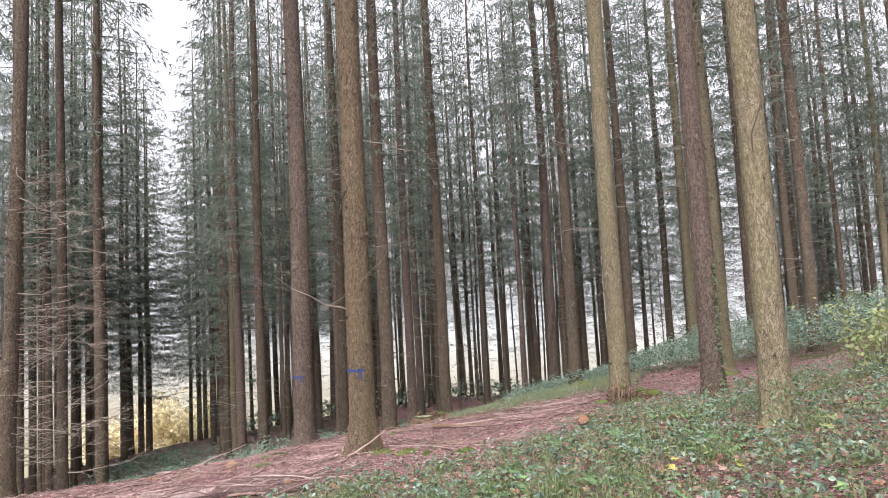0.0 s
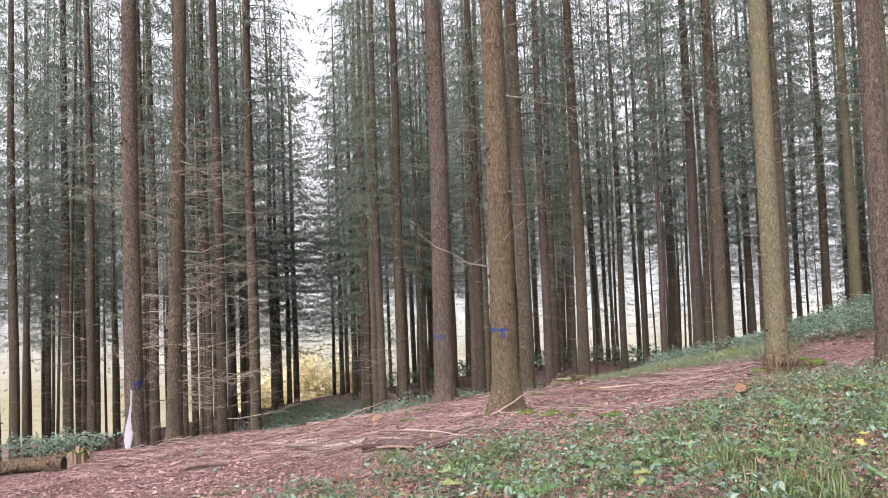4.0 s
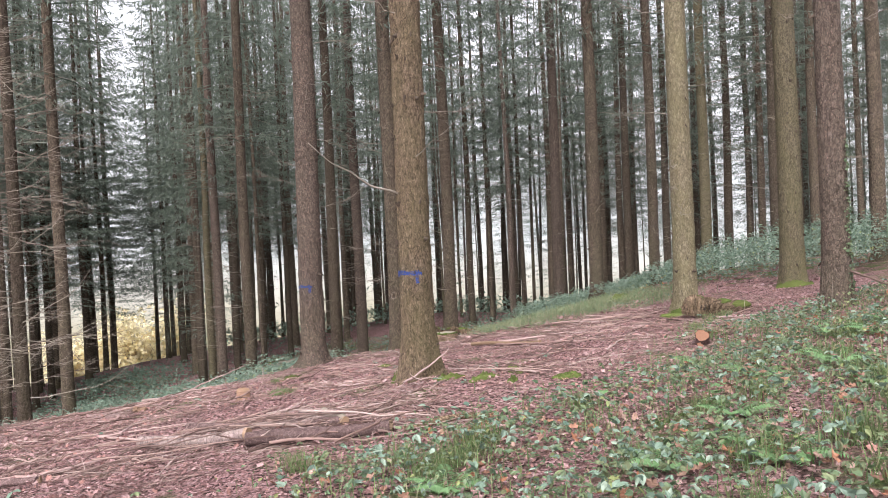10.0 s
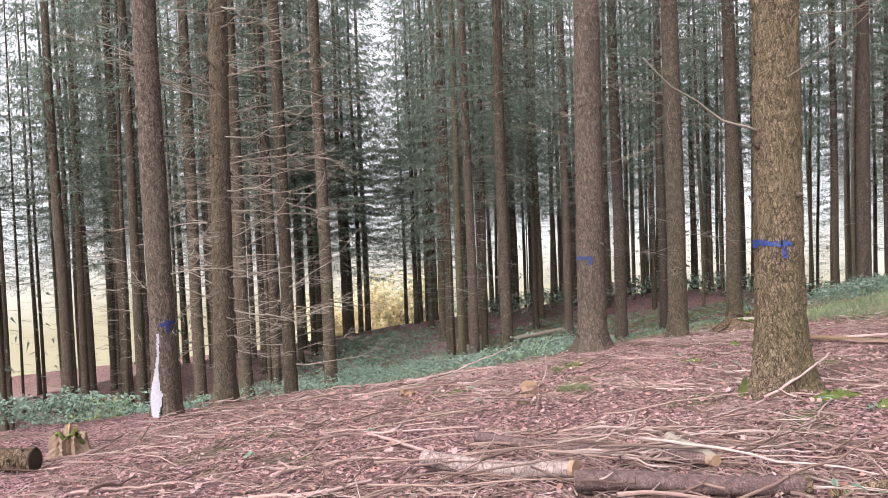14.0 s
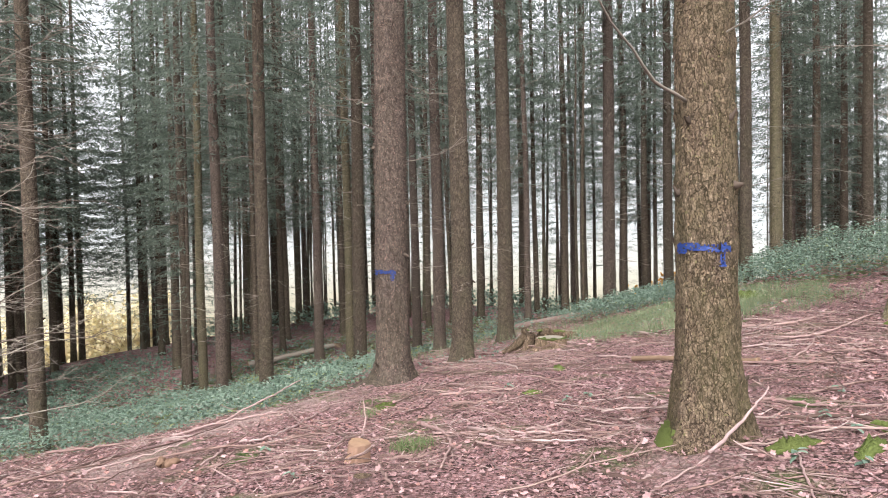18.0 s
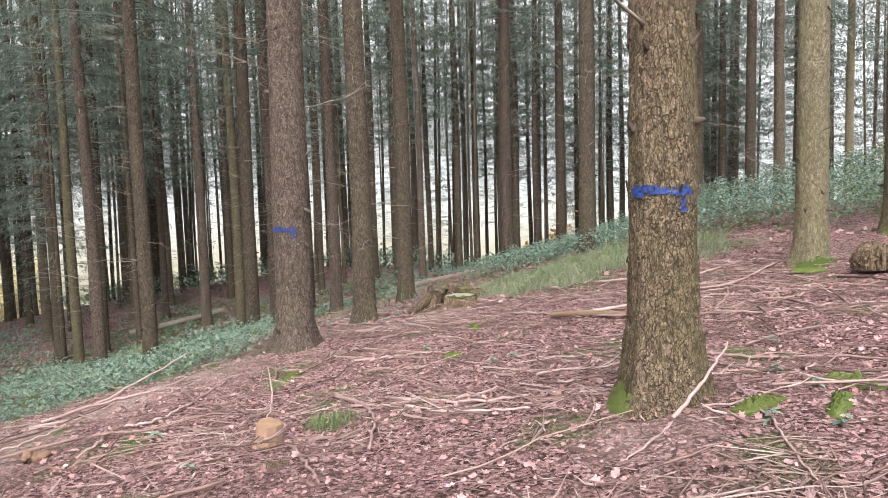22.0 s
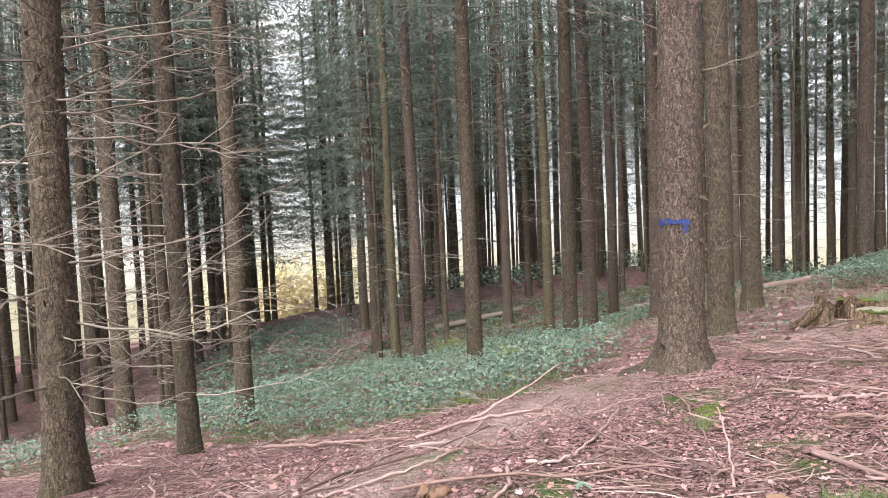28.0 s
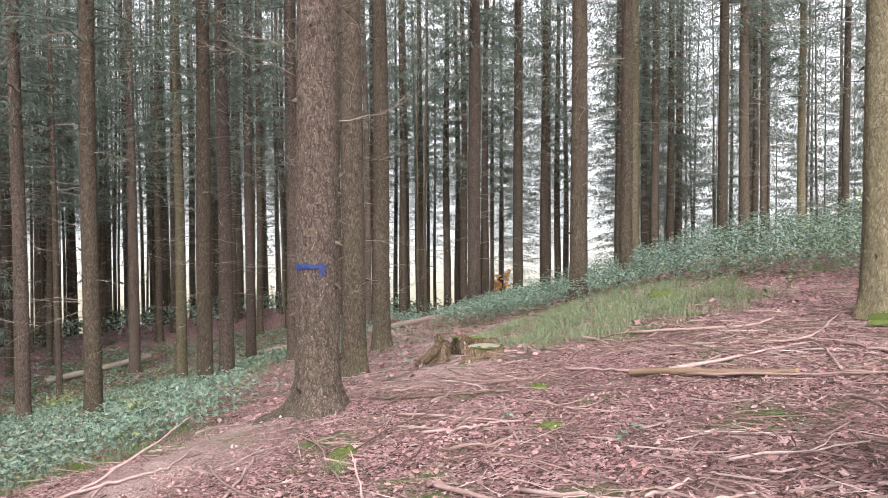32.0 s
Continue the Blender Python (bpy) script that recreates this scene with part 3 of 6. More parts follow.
def trunk_mesh(seed, sides, fine, mat, ridge=0.05, stubs=120, name="trunk", flare=0.44, spread=0.30):
    """A trunk one metre thick at breast height, to be scaled across; tapered, flared at the foot, ringed at each whorl, with snapped-off branch stubs."""
    rng = np.random.default_rng(seed)
    zs = list(np.arange(-0.35, 7.0, fine)) + list(np.linspace(7.0, HEIGHT, 11))
    zs = np.array(zs)
    th = np.arange(sides) * 2 * math.pi / sides
    Z, T = np.meshgrid(zs, th, indexing="ij")
    r = 0.5 * np.clip(1.04 - Z / (HEIGHT * 1.02), 0.03, 1.2) ** 0.8
    lobes = 1 + 0.35 * np.sin(3 * T + rng.uniform(0, 6)) + 0.3 * np.sin(5 * T + rng.uniform(0, 6))
    r = r + flare * np.exp(-np.maximum(Z + 0.1, 0) / spread) * np.clip(lobes, 0.55, 1.5)
    whorls = np.cumsum(rng.uniform(0.28, 0.55, 60))
    for w in whorls[whorls < 8]:
        r = r * (1 + 0.035 * np.exp(-((Z - w + 0.02 * np.sin(2 * T + w)) / 0.035) ** 2))
    for k in range(10):
        a, b, ph = rng.integers(2, 12), rng.uniform(-14, 14), rng.uniform(0, 6)
        r = r * (1 + ridge * 0.16 * np.sin(a * T + b * Z + ph))
    r = r * (1 + ridge * 0.16 * rng.normal(size=r.shape))
    bend_x = 0.12 * np.sin(Z * 0.25 + rng.uniform(0, 6)) * np.clip((Z - 2) / 6, 0, 1)
    bend_y = 0.12 * np.sin(Z * 0.22 + rng.uniform(0, 6)) * np.clip((Z - 2) / 6, 0, 1)
    b = Builder()
    i, j = np.meshgrid(np.arange(len(zs) - 1), np.arange(sides), indexing="ij")
    jn = (j + 1) % sides
    quads = np.stack([i * sides + j, i * sides + jn, (i + 1) * sides + jn, (i + 1) * sides + j], -1).reshape(-1, 4)
    b.add(np.stack([r * np.cos(T) + bend_x, r * np.sin(T) + bend_y, Z], -1).reshape(-1, 3), quads)
    for k in range(stubs):
        z = rng.choice(whorls[whorls < 11]) + rng.normal() * 0.03
        a = rng.uniform(0, 2 * math.pi)
        ln, out = 0.04 + 0.2 * rng.uniform() ** 3, 0.47 * max(0.3, 1.04 - z / HEIGHT) ** 0.8
        d = np.array([math.cos(a), math.sin(a), 0])
        p0 = d * out + [0, 0, z]
        b.tube([p0, p0 + d * ln * 0.5 + [0, 0, -0.01], p0 + d * ln + [0, 0, rng.uniform(-0.06, 0.05)]], [0.036, 0.026, 0.012], 3 if sides < 20 else 5, False)
    me = b.mesh(name, mat, True)
    me.materials.append(KNOTWOOD)
    which = np.zeros(len(me.polygons), dtype=np.int32)
    which[len(quads):] = 1
    me.polygons.foreach_set("material_index", which)
    return me


def branch_into(b, rng, base, yaw, length, rise, radius, twigs, droop=0.35, sides=3):
    """One dead branch, kinked, with forked side twigs."""
    k = 8
    s = np.linspace(0, 1, k)
    bend = rng.uniform(-0.6, 0.6)
    ang = yaw + bend * s + np.cumsum(rng.normal(size=k) * 0.07) * (s > 0)
    step = np.diff(s, prepend=0.0)
    pts = np.stack([np.cumsum(np.cos(ang) * step) * length, np.cumsum(np.sin(ang) * step) * length, rise * s * length - droop * length * s ** 2 + 0.035 * rng.normal(size=k) * s * length], -1) + base
    b.tube(pts, radius * (1 - 0.8 * s), sides, False)
    for _ in range(twigs):
        f = rng.uniform(0.15, 0.98)
        p = np.array([np.interp(f, s, pts[:, c]) for c in range(3)])
        a = yaw + bend * f + rng.choice([-1, 1]) * rng.uniform(0.35, 1.0)
        ln, up = length * rng.uniform(0.12, 0.42) * (1.15 - 0.6 * f), rng.uniform(-0.35, 0.4)
        q = p + np.array([math.cos(a) * ln * 0.5, math.sin(a) * ln * 0.5, up * 0.5 * ln])
        a2 = a + rng.uniform(-0.6, 0.6)
        e = q + np.array([math.cos(a2) * ln * 0.5, math.sin(a2) * ln * 0.5, (up + rng.uniform(-0.2, 0.5)) * 0.5 * ln])
        b.tube([p, q, e], [radius * 0.42, radius * 0.3, radius * 0.12], 3, False)
        if sides > 3:
            a3 = a - (a2 - a) - 0.3
            b.tube([q, q + np.array([math.cos(a3) * ln * 0.35, math.sin(a3) * ln * 0.35, up * 0.4 * ln])], [radius * 0.26, radius * 0.1], 3, False)


def dead_branches_mesh(seed, count, lo, hi, length):
    rng = np.random.default_rng(seed)
    b = Builder()
    for _ in range(count):
        z = lo + (hi - lo) * rng.uniform() ** 0.8
        yaw = rng.uniform(0, 2 * math.pi)
        branch_into(b, rng, np.array([0.12 * math.cos(yaw), 0.12 * math.sin(yaw), z]), yaw, length * rng.uniform(0.35, 1.0), rng.uniform(-0.2, 0.3), rng.uniform(0.008, 0.014), int(rng.integers(2, 5)), rng.uniform(-0.3, 0.4))
    return b.mesh("deadwood", DEADWOOD)


def crown_mesh(seed, lo, density=1.0, reach=2.6, fine=1.0):
    """Whorls of spreading boughs, each a flat fan of short needle sprays with gaps between."""
    rng = np.random.default_rng(seed)
    pl, sz, yw, pt, rl, wd = [], [], [], [], [], []
    b = Builder()
    z = lo
    while z < HEIGHT - 0.4:
        top = (HEIGHT - z) / (HEIGHT - lo)
        full = min(1.3, 0.26 + (z - lo) / 7.0)
        low_down = z < 16.5
        for _ in range(int(rng.integers(3, 6))):
            yaw = rng.uniform(0, 2 * math.pi)
            ln = reach * (0.22 + 0.78 * top ** 0.8) * rng.uniform(0.55, 1.15)
            rise, droop = rng.uniform(-0.05, 0.22) + 0.4 * (1 - top), rng.uniform(0.1, 0.38) * top
            s = np.linspace(0, 1, 4)
            pts = np.stack([np.cos(yaw) * s * ln, np.sin(yaw) * s * ln, rise * s * ln - droop * ln * s ** 2], -1) + [0, 0, z]
            if low_down:
                b.tube(pts, 0.02 * (1 - 0.8 * s), 3, False)
            n = max(3, int((64 if low_down else (30 if z < 27.0 else 9)) * ln * density * full * fine))
            f = rng.uniform(0.22, 1.0, n)
            side = rng.choice([-1, 1], n)
            out = rng.uniform(0, 0.34, n) * ln * (1.1 - 0.75 * f)
            turn = yaw + side * rng.uniform(0.7, 1.1, n)
            at = np.stack([np.interp(f, s, pts[:, c]) for c in range(3)], -1)
            at = at + np.stack([np.cos(turn) * out, np.sin(turn) * out, -0.35 * out - 0.05 * rng.uniform(size=n)], -1)
            pl.append(at + rng.normal(size=(n, 3)) * 0.04)
            yw.append(turn + rng.normal(size=n) * 0.35)
            pt.append(rng.normal(size=n) * 0.4 + 0.5)
            rl.append(rng.uniform(-1.2, 1.2, n))
            sz.append(rng.uniform(0.10, 0.27, n) * (1.0 if low_down else (1.3 if z < 27.0 else 1.9)) / math.sqrt(fine))
            wd.append(rng.uniform(0.15, 0.30, n))
        z += rng.uniform(0.35, 0.65)
    v, f = scatter_shape(NEEDLE, NEEDLE_F, np.concatenate(pl), np.concatenate(sz), np.concatenate(yw), np.concatenate(pt), np.concatenate(rl), np.concatenate(wd))
    b.add(v, (), f)
    return b.mesh("crown", NEEDLES)


BARKS = {"red": BARK_RED, "brown": BARK_BROWN, "green": BARK_GREEN, "plate": BARK_PLATE}
WORDS = {"red": "reddish-brown scaly bark", "brown": "grey-brown bark", "green": "smooth olive algae-covered bark", "plate": "rough plated brown bark"}
near_trunks = {k: trunk_mesh(11 + i, 44, 0.045, BARKS[k], 0.06 if k == "plate" else 0.04, 130, flare={"green": 0.28, "plate": 0.44}.get(k, 0.3)) for i, k in enumerate(BARKS)}
near_trunks["flared"] = trunk_mesh(16, 44, 0.045, BARK_RED, 0.04, 130, flare=0.72, spread=0.17)
far_trunks = {(k, i): trunk_mesh(40 + 7 * i + len(k), 9, 0.45, BARKS[k], 0.04, 30, flare=0.2) for k in ("red", "brown", "green") for i in range(2)}
mid_trunks = {(k, i): trunk_mesh(140 + 7 * i + len(k), 22, 0.10, BARKS[k], 0.045, 80, flare=0.24) for k in ("red", "brown", "green") for i in range(2)}
dead_sets = [dead_branches_mesh(60 + i, 36, 1.6, 11.0, 2.0) for i in range(3)]
crowns = {("high", i): crown_mesh(80 + i, 8.2, 0.32, 2.8) for i in range(3)}
crowns.update({("over", i): crown_mesh(85 + i, 13.6, 0.55) for i in range(3)})
crowns.update({("mid", i): crown_mesh(90 + i, 10.5, 0.42, 3.0) for i in range(3)})
crowns.update({("wide", i): crown_mesh(93 + i, 6.0, 0.62, 3.2) for i in range(3)})
crowns.update({("thin", i): crown_mesh(110 + i, 8.5, 0.52, 3.0) for i in range(3)})
crowns.update({("faint", i): crown_mesh(115 + i, 7.5, 0.36, 3.1) for i in range(3)})
crowns.update({("wisp", i): crown_mesh(125 + i, 11.0, 0.16, 2.4) for i in range(3)})
crowns.update({("full", i): crown_mesh(95 + i, 9.0, 0.75, 3.1) for i in range(3)})
crowns.update({("low", i): crown_mesh(100 + i, 3.2, 0.55, 3.0) for i in range(2)})
single_branches = []
for i in range(6):
    bb_ = Builder()
    branch_into(bb_, np.random.default_rng(120 + i), np.zeros(3), 0.0, 1.0, (0.1, -0.15, 0.3, -0.25, 0.0, 0.45)[i], 0.0062, 11 + i % 4, (-0.3, -0.35, 0.25, -0.5, 0.2, 0.35)[i], 4)
    single_branches.append(bb_.mesh("dead_branch", DEADWOOD))
tree_rng = np.random.default_rng(5)
SPOTS = []


def spruce(x, y, dia, bark_kind="brown", crown="high", near=False, lean=(0.0, 0.0), dead=True, branches=0, words="", branch_len=1.6, low=1.2):
    k = len(SPOTS)
    SPOTS.append((x, y))
    yaw = float(tree_rng.uniform(0, 360))
    tree = new("spruce_tree")
    tree.matrix_world = pose(x, y, gz(x, y) - 0.03, lean[0], lean[1], 0)
    trunk = part("trunk", near_trunks[bark_kind] if near else (mid_trunks if 0 < y < 42 and -18 < x < 14 else far_trunks)[("brown" if bark_kind == "plate" else bark_kind, k % 2)], tree)
    trunk.rotation_euler[2], trunk.scale = radians(yaw), (dia, dia, 1.0)
    c = part("crown", crowns[(crown, k % (2 if crown == "low" else 3))], tree)
    c.rotation_euler[2] = radians(yaw * 1.7)
    if dead:
        d = tagged(part("deadwood", dead_sets[k % 3], tree), kind="stuff")
        d.rotation_euler[2] = radians(yaw * 2.3)
    for i in range(branches):
        a = float(tree_rng.uniform(0, 360))
        h = low + (7.5 - low) * (i + 0.5) / branches
        o = part("dead_branch", single_branches[i % 6], tree)
        s = branch_len * float(tree_rng.uniform(0.5, 1.0))
        o.matrix_basis = pose(0.45 * dia * math.cos(radians(a)), 0.45 * dia * math.sin(radians(a)), h, 0, float(tree_rng.uniform(-15, 15)), a) @ Matrix.Diagonal((s, s, s, 1))
    return tagged(tree, words or "tall straight spruce with " + WORDS[bark_kind], "tree", "spruces of the wood")

tree_a = spruce(-1.51, 12.81, 0.42, "plate", "over", True, dead=False, branches=8, words="thick spruce with plated bark and a blue paint mark", low=2.6)
tree_b = spruce(-3.68, 18.88, 0.49, "flared", "over", True, dead=False, branches=10, words="reddish spruce with a flared foot and blue paint mark", low=2.6)
tree_c = spruce(4.05, 18.19, 0.45, "green", "over", True, dead=False, branches=12, words="olive-barked spruce with a mossy foot beside a rotten log")
tree_d = spruce(4.89, 14.14, 0.39, "red", "over", True, dead=False, branches=8, low=2.6)
tree_e = spruce(3.74, 8.78, 0.335, "green", "over", True, dead=False, branches=4, words="mottled green-barked spruce with ivy at its foot", low=2.6)
tree_f = spruce(7.05, 19.6, 0.50, "green", "high", True, dead=False, branches=5, words="olive-barked spruce with moss round its foot", low=2.6)
spruce(-2.02, 24.47, 0.45, "brown", "high", True, dead=False, branches=20)
spruce(-0.22, 29.29, 0.43, "brown", "high", True, dead=False, branches=16)
spruce(-1.77, 34.38, 0.42, "red", "high")
spruce(4.89, 35.6, 0.48, "red", "full")
spruce(4.51, 27.39, 0.43, "brown", "high", True, dead=False, branches=6, words="smooth light brown spruce beside low brambles", low=2.6)
spruce(7.02, 29.07, 0.36, "brown", "high")
spruce(-4.55, 32.02, 0.42, "brown", "high")
spruce(-6.95, 27.92, 0.36, "brown", "high")
spruce(-9.23, 33.22, 0.38, "red", "high")
spruce(-11.42, 39.96, 0.38, "green", "high")
spruce(-13.8, 46.71, 0.52, "brown", "low")
spruce(-15.9, 52.78, 0.52, "brown", "low")
spruce(-3.78, 35.49, 0.47, "red", "high")
spruce(-5.16, 39.05, 0.38, "green", "high")
spruce(-7.32, 49.53, 0.52, "red", "thin")
spruce(-10.12, 57.64, 0.52, "brown", "faint")
tree_z = spruce(-9.53, 14.68, 0.36, "red", "over", True, dead=False, branches=18, words="spruce with blue paint and a stripped white wound")
spruce(-10.22, 19.92, 0.27, "brown", "over", True, dead=False, branches=48, branch_len=2.4, low=0.8)
spruce(-14.9, 26.0, 0.41, "brown", "high", True, dead=False, branches=40, branch_len=2.4, low=0.8)
spruce(-11.46, 24.76, 0.35, "brown", "high")
spruce(-16.6, 26.11, 0.38, "brown", "high")
spruce(-24.5, 56.7, 0.5, "brown", "mid")
spruce(-13.74, 64.05, 0.51, "brown", "faint")
spruce(-13.23, 65.68, 0.56, "brown", "faint")
spruce(-12.28, 68.27, 0.48, "brown", "faint")
spruce(-10.0, 64.98, 0.38, "brown", "faint")
spruce(-6.27, 65.03, 0.54, "brown", "faint")
spruce(-4.37, 68.54, 0.42, "brown", "faint")
spruce(-1.17, 65.26, 0.48, "brown", "thin")
spruce(-1.94, 48.17, 0.5, "red", "full")
spruce(0.83, 69.41, 0.44, "brown", "full")
spruce(11.03, 61.4, 0.53, "brown", "full")
spruce(12.06, 58.62, 0.54, "brown", "thin")
spruce(14.57, 63.35, 0.51, "brown", "thin")
spruce(12.99, 53.97, 0.5, "brown", "full")
spruce(21.2, 66.44, 0.56, "brown", "thin")
spruce(23.96, 67.89, 0.39, "brown", "thin")
spruce(18.99, 55.71, 0.5, "brown", "thin")
spruce(22.49, 50.76, 0.5, "brown", "thin")
spruce(27.68, 56.81, 0.5, "brown", "thin")
spruce(26.71, 52.88, 0.5, "brown", "thin")
spruce(12.91, 32.07, 0.36, "brown", "thin")
spruce(25.23, 45.23, 0.39, "brown", "thin")
spruce(19.99, 37.85, 0.31, "brown", "thin")
spruce(22.48, 38.11, 0.4, "green", "thin")
spruce(22.11, 35.31, 0.34, "brown", "thin")
spruce(19.07, 65.41, 0.41, "brown", "thin")
spruce(4.11, 56.2, 0.35, "brown", "full")
spruce(-17.83, 24.88, 0.3, "brown", "mid")
spruce(-31.6, 44.65, 0.42, "brown", "mid")
spruce(-37.08, 50.44, 0.42, "brown", "mid")
spruce(-33.11, 52.45, 0.43, "brown", "mid")
spruce(-30.13, 49.26, 0.4, "brown", "mid")
spruce(-27.14, 49.12, 0.46, "brown", "mid")
spruce(-24.45, 49.07, 0.39, "brown", "mid")
spruce(-26.6, 62.6, 0.43, "brown", "mid")
spruce(-27.0, 31.93, 0.5, "brown", "mid")
spruce(-35.49, 43.21, 0.45, "brown", "mid")
spruce(-26.39, 34.94, 0.5, "brown", "mid")
spruce(-39.83, 50.6, 0.39, "brown", "mid")
spruce(-42.24, 49.99, 0.46, "brown", "mid")
spruce(-27.25, 36.0, 0.5, "brown", "mid")
spruce(-23.36, 43.43, 0.39, "brown", "mid")
spruce(-34.98, 47.42, 0.45, "brown", "mid")
spruce(10.73, 22.14, 0.36, "brown", "thin")
spruce(2.64, 55.94, 0.5, "brown", "full")
spruce(28.65, 55.77, 0.5, "brown", "thin")
spruce(22.69, 48.4, 0.5, "brown", "thin")
spruce(14.17, 48.19, 0.5, "brown", "full")
spruce(12.21, 55.87, 0.5, "brown", "full")
spruce(20.22, 50.08, 0.5, "brown", "thin")
spruce(-21.59, 35.1, 0.5, "brown", "mid")
spruce(-24.45, 45.65, 0.46, "brown", "mid")
spruce(10.52, 43.93, 0.5, "brown", "full")
tree_y = spruce(-9.70, 16.5, 0.34, "brown", "over", True, lean=(0.0, 1.8), dead=False, branches=60, words="brown spruce full of long dead side branches", branch_len=2.4, low=0.8)
spruce(-15.14, 28.5, 0.25, "brown", "high")
spruce(11.5, 35.5, 0.48, "green", "high")
spruce(16, 43.5, 0.5, "brown", "thin")
spruce(17.4, 42.5, 0.42, "brown", "thin")
spruce(29.7, 57.8, 0.5, "brown", "thin")
spruce(15.8, 34.3, 0.42, "brown", "thin")
spruce(9, 59, 0.55, "brown", "full")
spruce(7, 64.4, 0.5, "brown", "full")
spruce(22.5, 61.1, 0.5, "brown", "thin")
spruce(25, 44, 0.4, "brown", "thin")
spruce(-27.3, 55.3, 0.45, "brown", "mid")
for x, y in ((-25.9, 63.2), (-21.6, 65.0), (-27.4, 68.5), (-24.0, 74.0), (-29.6, 74.5), (-27.3, 79.5), (-26.3, 56.0), (-28.5, 58.0), (-22.4, 49.0), (-18.4, 58.5), (-22.0, 70.5), (-31.0, 76.0), (-20.2, 66.0)):
    wide_tree = spruce(x, y, 0.42, "brown", "wide")
    for child in wide_tree.children:
        if child.name.startswith("crown"):
            child.scale = (1.45, 1.45, 1.0)

# trees that fill the wood farther off and behind the walker
fill = np.random.default_rng(21)


def in_gap(x, y):
    """The open lane through the wood towards the yellow trees."""
    return y > 24 and min(float(near_line(line, x, y)) for line in ([(-0.6, 1.2), (-31.8, 90.0)], [(-5.2, 10.3), (-32.7, 90.0)])) < 1.7


def fill_wood(count, inside, gap, crown_pick, dia=(0.26, 0.44)):
    made, tries = 0, 0
    while made < count and tries < 12000:
        tries += 1
        x, y = float(fill.uniform(-60, 62)), float(fill.uniform(-28, 92))
        if not inside(x, y) or in_gap(x, y) or min((x - a) ** 2 + (y - b) ** 2 for a, b in SPOTS) < gap * gap:
            continue
        spruce(x, y, float(fill.uniform(*dia)), ("brown", "red", "brown", "brown")[int(fill.integers(0, 4))], crown_pick(x, y), dead=y > 9 and fill.uniform() < 0.55, lean=tuple(float(v) for v in fill.normal(size=2) * 0.6))
        made += 1


def far_ring(x, y):
    d = math.hypot(x + 4, y - 8)
    return 44 < d < 74 and y > 12 and abs(x + 20.2 + 0.36 * (y - 55)) > 1.9


def behind(x, y):
    d = math.hypot(x, y - 2)
    return 7 < d < 26 and (y < 1 or (abs(x) > 11 and y < 9))


fill_wood(62, far_ring, 2.6, lambda x, y: "thin" if x > 4 or -16 < x < -2 else ("low" if fill.uniform() < 0.06 else ("mid" if x > -12 or fill.uniform() < 0.4 else "thin")))
fill_wood(30, lambda x, y: 46 < math.hypot(x + 4, y - 8) < 74 and x > -14 and y > 20, 1.7, lambda x, y: "thin")
fill_wood(48, lambda x, y: 36 < math.hypot(x + 4, y - 8) < 72 and x < -9 and y > 14 and abs(x + 20.2 + 0.36 * (y - 55)) > 1.9 and not inside(FAR_BRAMBLES, x, y), 1.7, lambda x, y: "thin")
fill_wood(26, lambda x, y: 60 < math.hypot(x + 4, y - 8) < 84 and x > -12 and y > 24, 1.4, lambda x, y: "faint")
fill_wood(16, lambda x, y: -26 < x < 2 and 50 < y < 82 and abs(x + 20.2 + 0.36 * (y - 55)) > 2.4, 1.5, lambda x, y: "faint")

fill_wood(36, lambda x, y: 27 < math.hypot(x + 4, y - 8) < 62 and -46 < x < -13 and y > 22 and abs(x + 20.2 + 0.36 * (y - 55)) > 2.2 and not inside(DIP_BRAMBLES, x, y) and abs(x + 13.0 + 0.45 * (y - 30)) > 2.5, 1.6, lambda x, y: "wisp", (0.17, 0.27))


def far_stand(count, keep, gap, label, crown_lo=12.5, sprays=120):
    """Many slender spruces too far off, or behind the walker, to be told apart: one mesh of trunks and one of foliage."""
    trunks, pl, taken, tries = Builder(), [], list(SPOTS), 0
    z = np.array([-0.3, 1.5, 5.0, 10.0, 16.0, 24.0, 33.0])
    made = 0
    while made < count and tries < 20000:
        tries += 1
        x, y = float(fill.uniform(-60, 62)), float(fill.uniform(-28, 92))
        if not keep(x, y) or in_gap(x, y) or min((x - a) ** 2 + (y - b) ** 2 for a, b in taken) < gap * gap:
            continue
        taken.append((x, y))
        made += 1
        lean, r, g = fill.normal(size=2) * 0.012, float(fill.uniform(0.08, 0.14)), gz(x, y)
        wave = 0.06 * np.sin(z * 0.3 + x)
        trunks.tube(np.stack([x + lean[0] * z + wave, y + lean[1] * z, g + z], -1), r * np.array([1.35, 1.0, 0.92, 0.8, 0.62, 0.4, 0.1]), 7, False)
        h = crown_lo + (33.0 - crown_lo) * fill.uniform(size=sprays) ** 0.9
        out, th = 2.3 * fill.uniform(0.1, 1.0, sprays) * np.clip(1.1 - (h - crown_lo) / (35.0 - crown_lo), 0.1, 1), fill.uniform(0, 6.28, sprays)
        pl.append(np.stack([x + out * np.cos(th), y + out * np.sin(th), g + h - 0.25 * out], -1))
    p = np.concatenate(pl)
    k = len(p)
    v, f = scatter_shape(NEEDLE, NEEDLE_F, p, fill.uniform(0.2, 0.5, k), fill.uniform(0, 6.28, k), fill.normal(size=k) * 0.4 + 0.4, fill.uniform(-1.2, 1.2, k), fill.uniform(0.2, 0.36, k))
    stand = tagged(new("far_stand", trunks.mesh("far_stand", BARK_BROWN, True)), label, "trees", kind="stuff")
    tagged(part("foliage", mesh_from("foliage", v, f, NEEDLES), stand), kind="stuff")


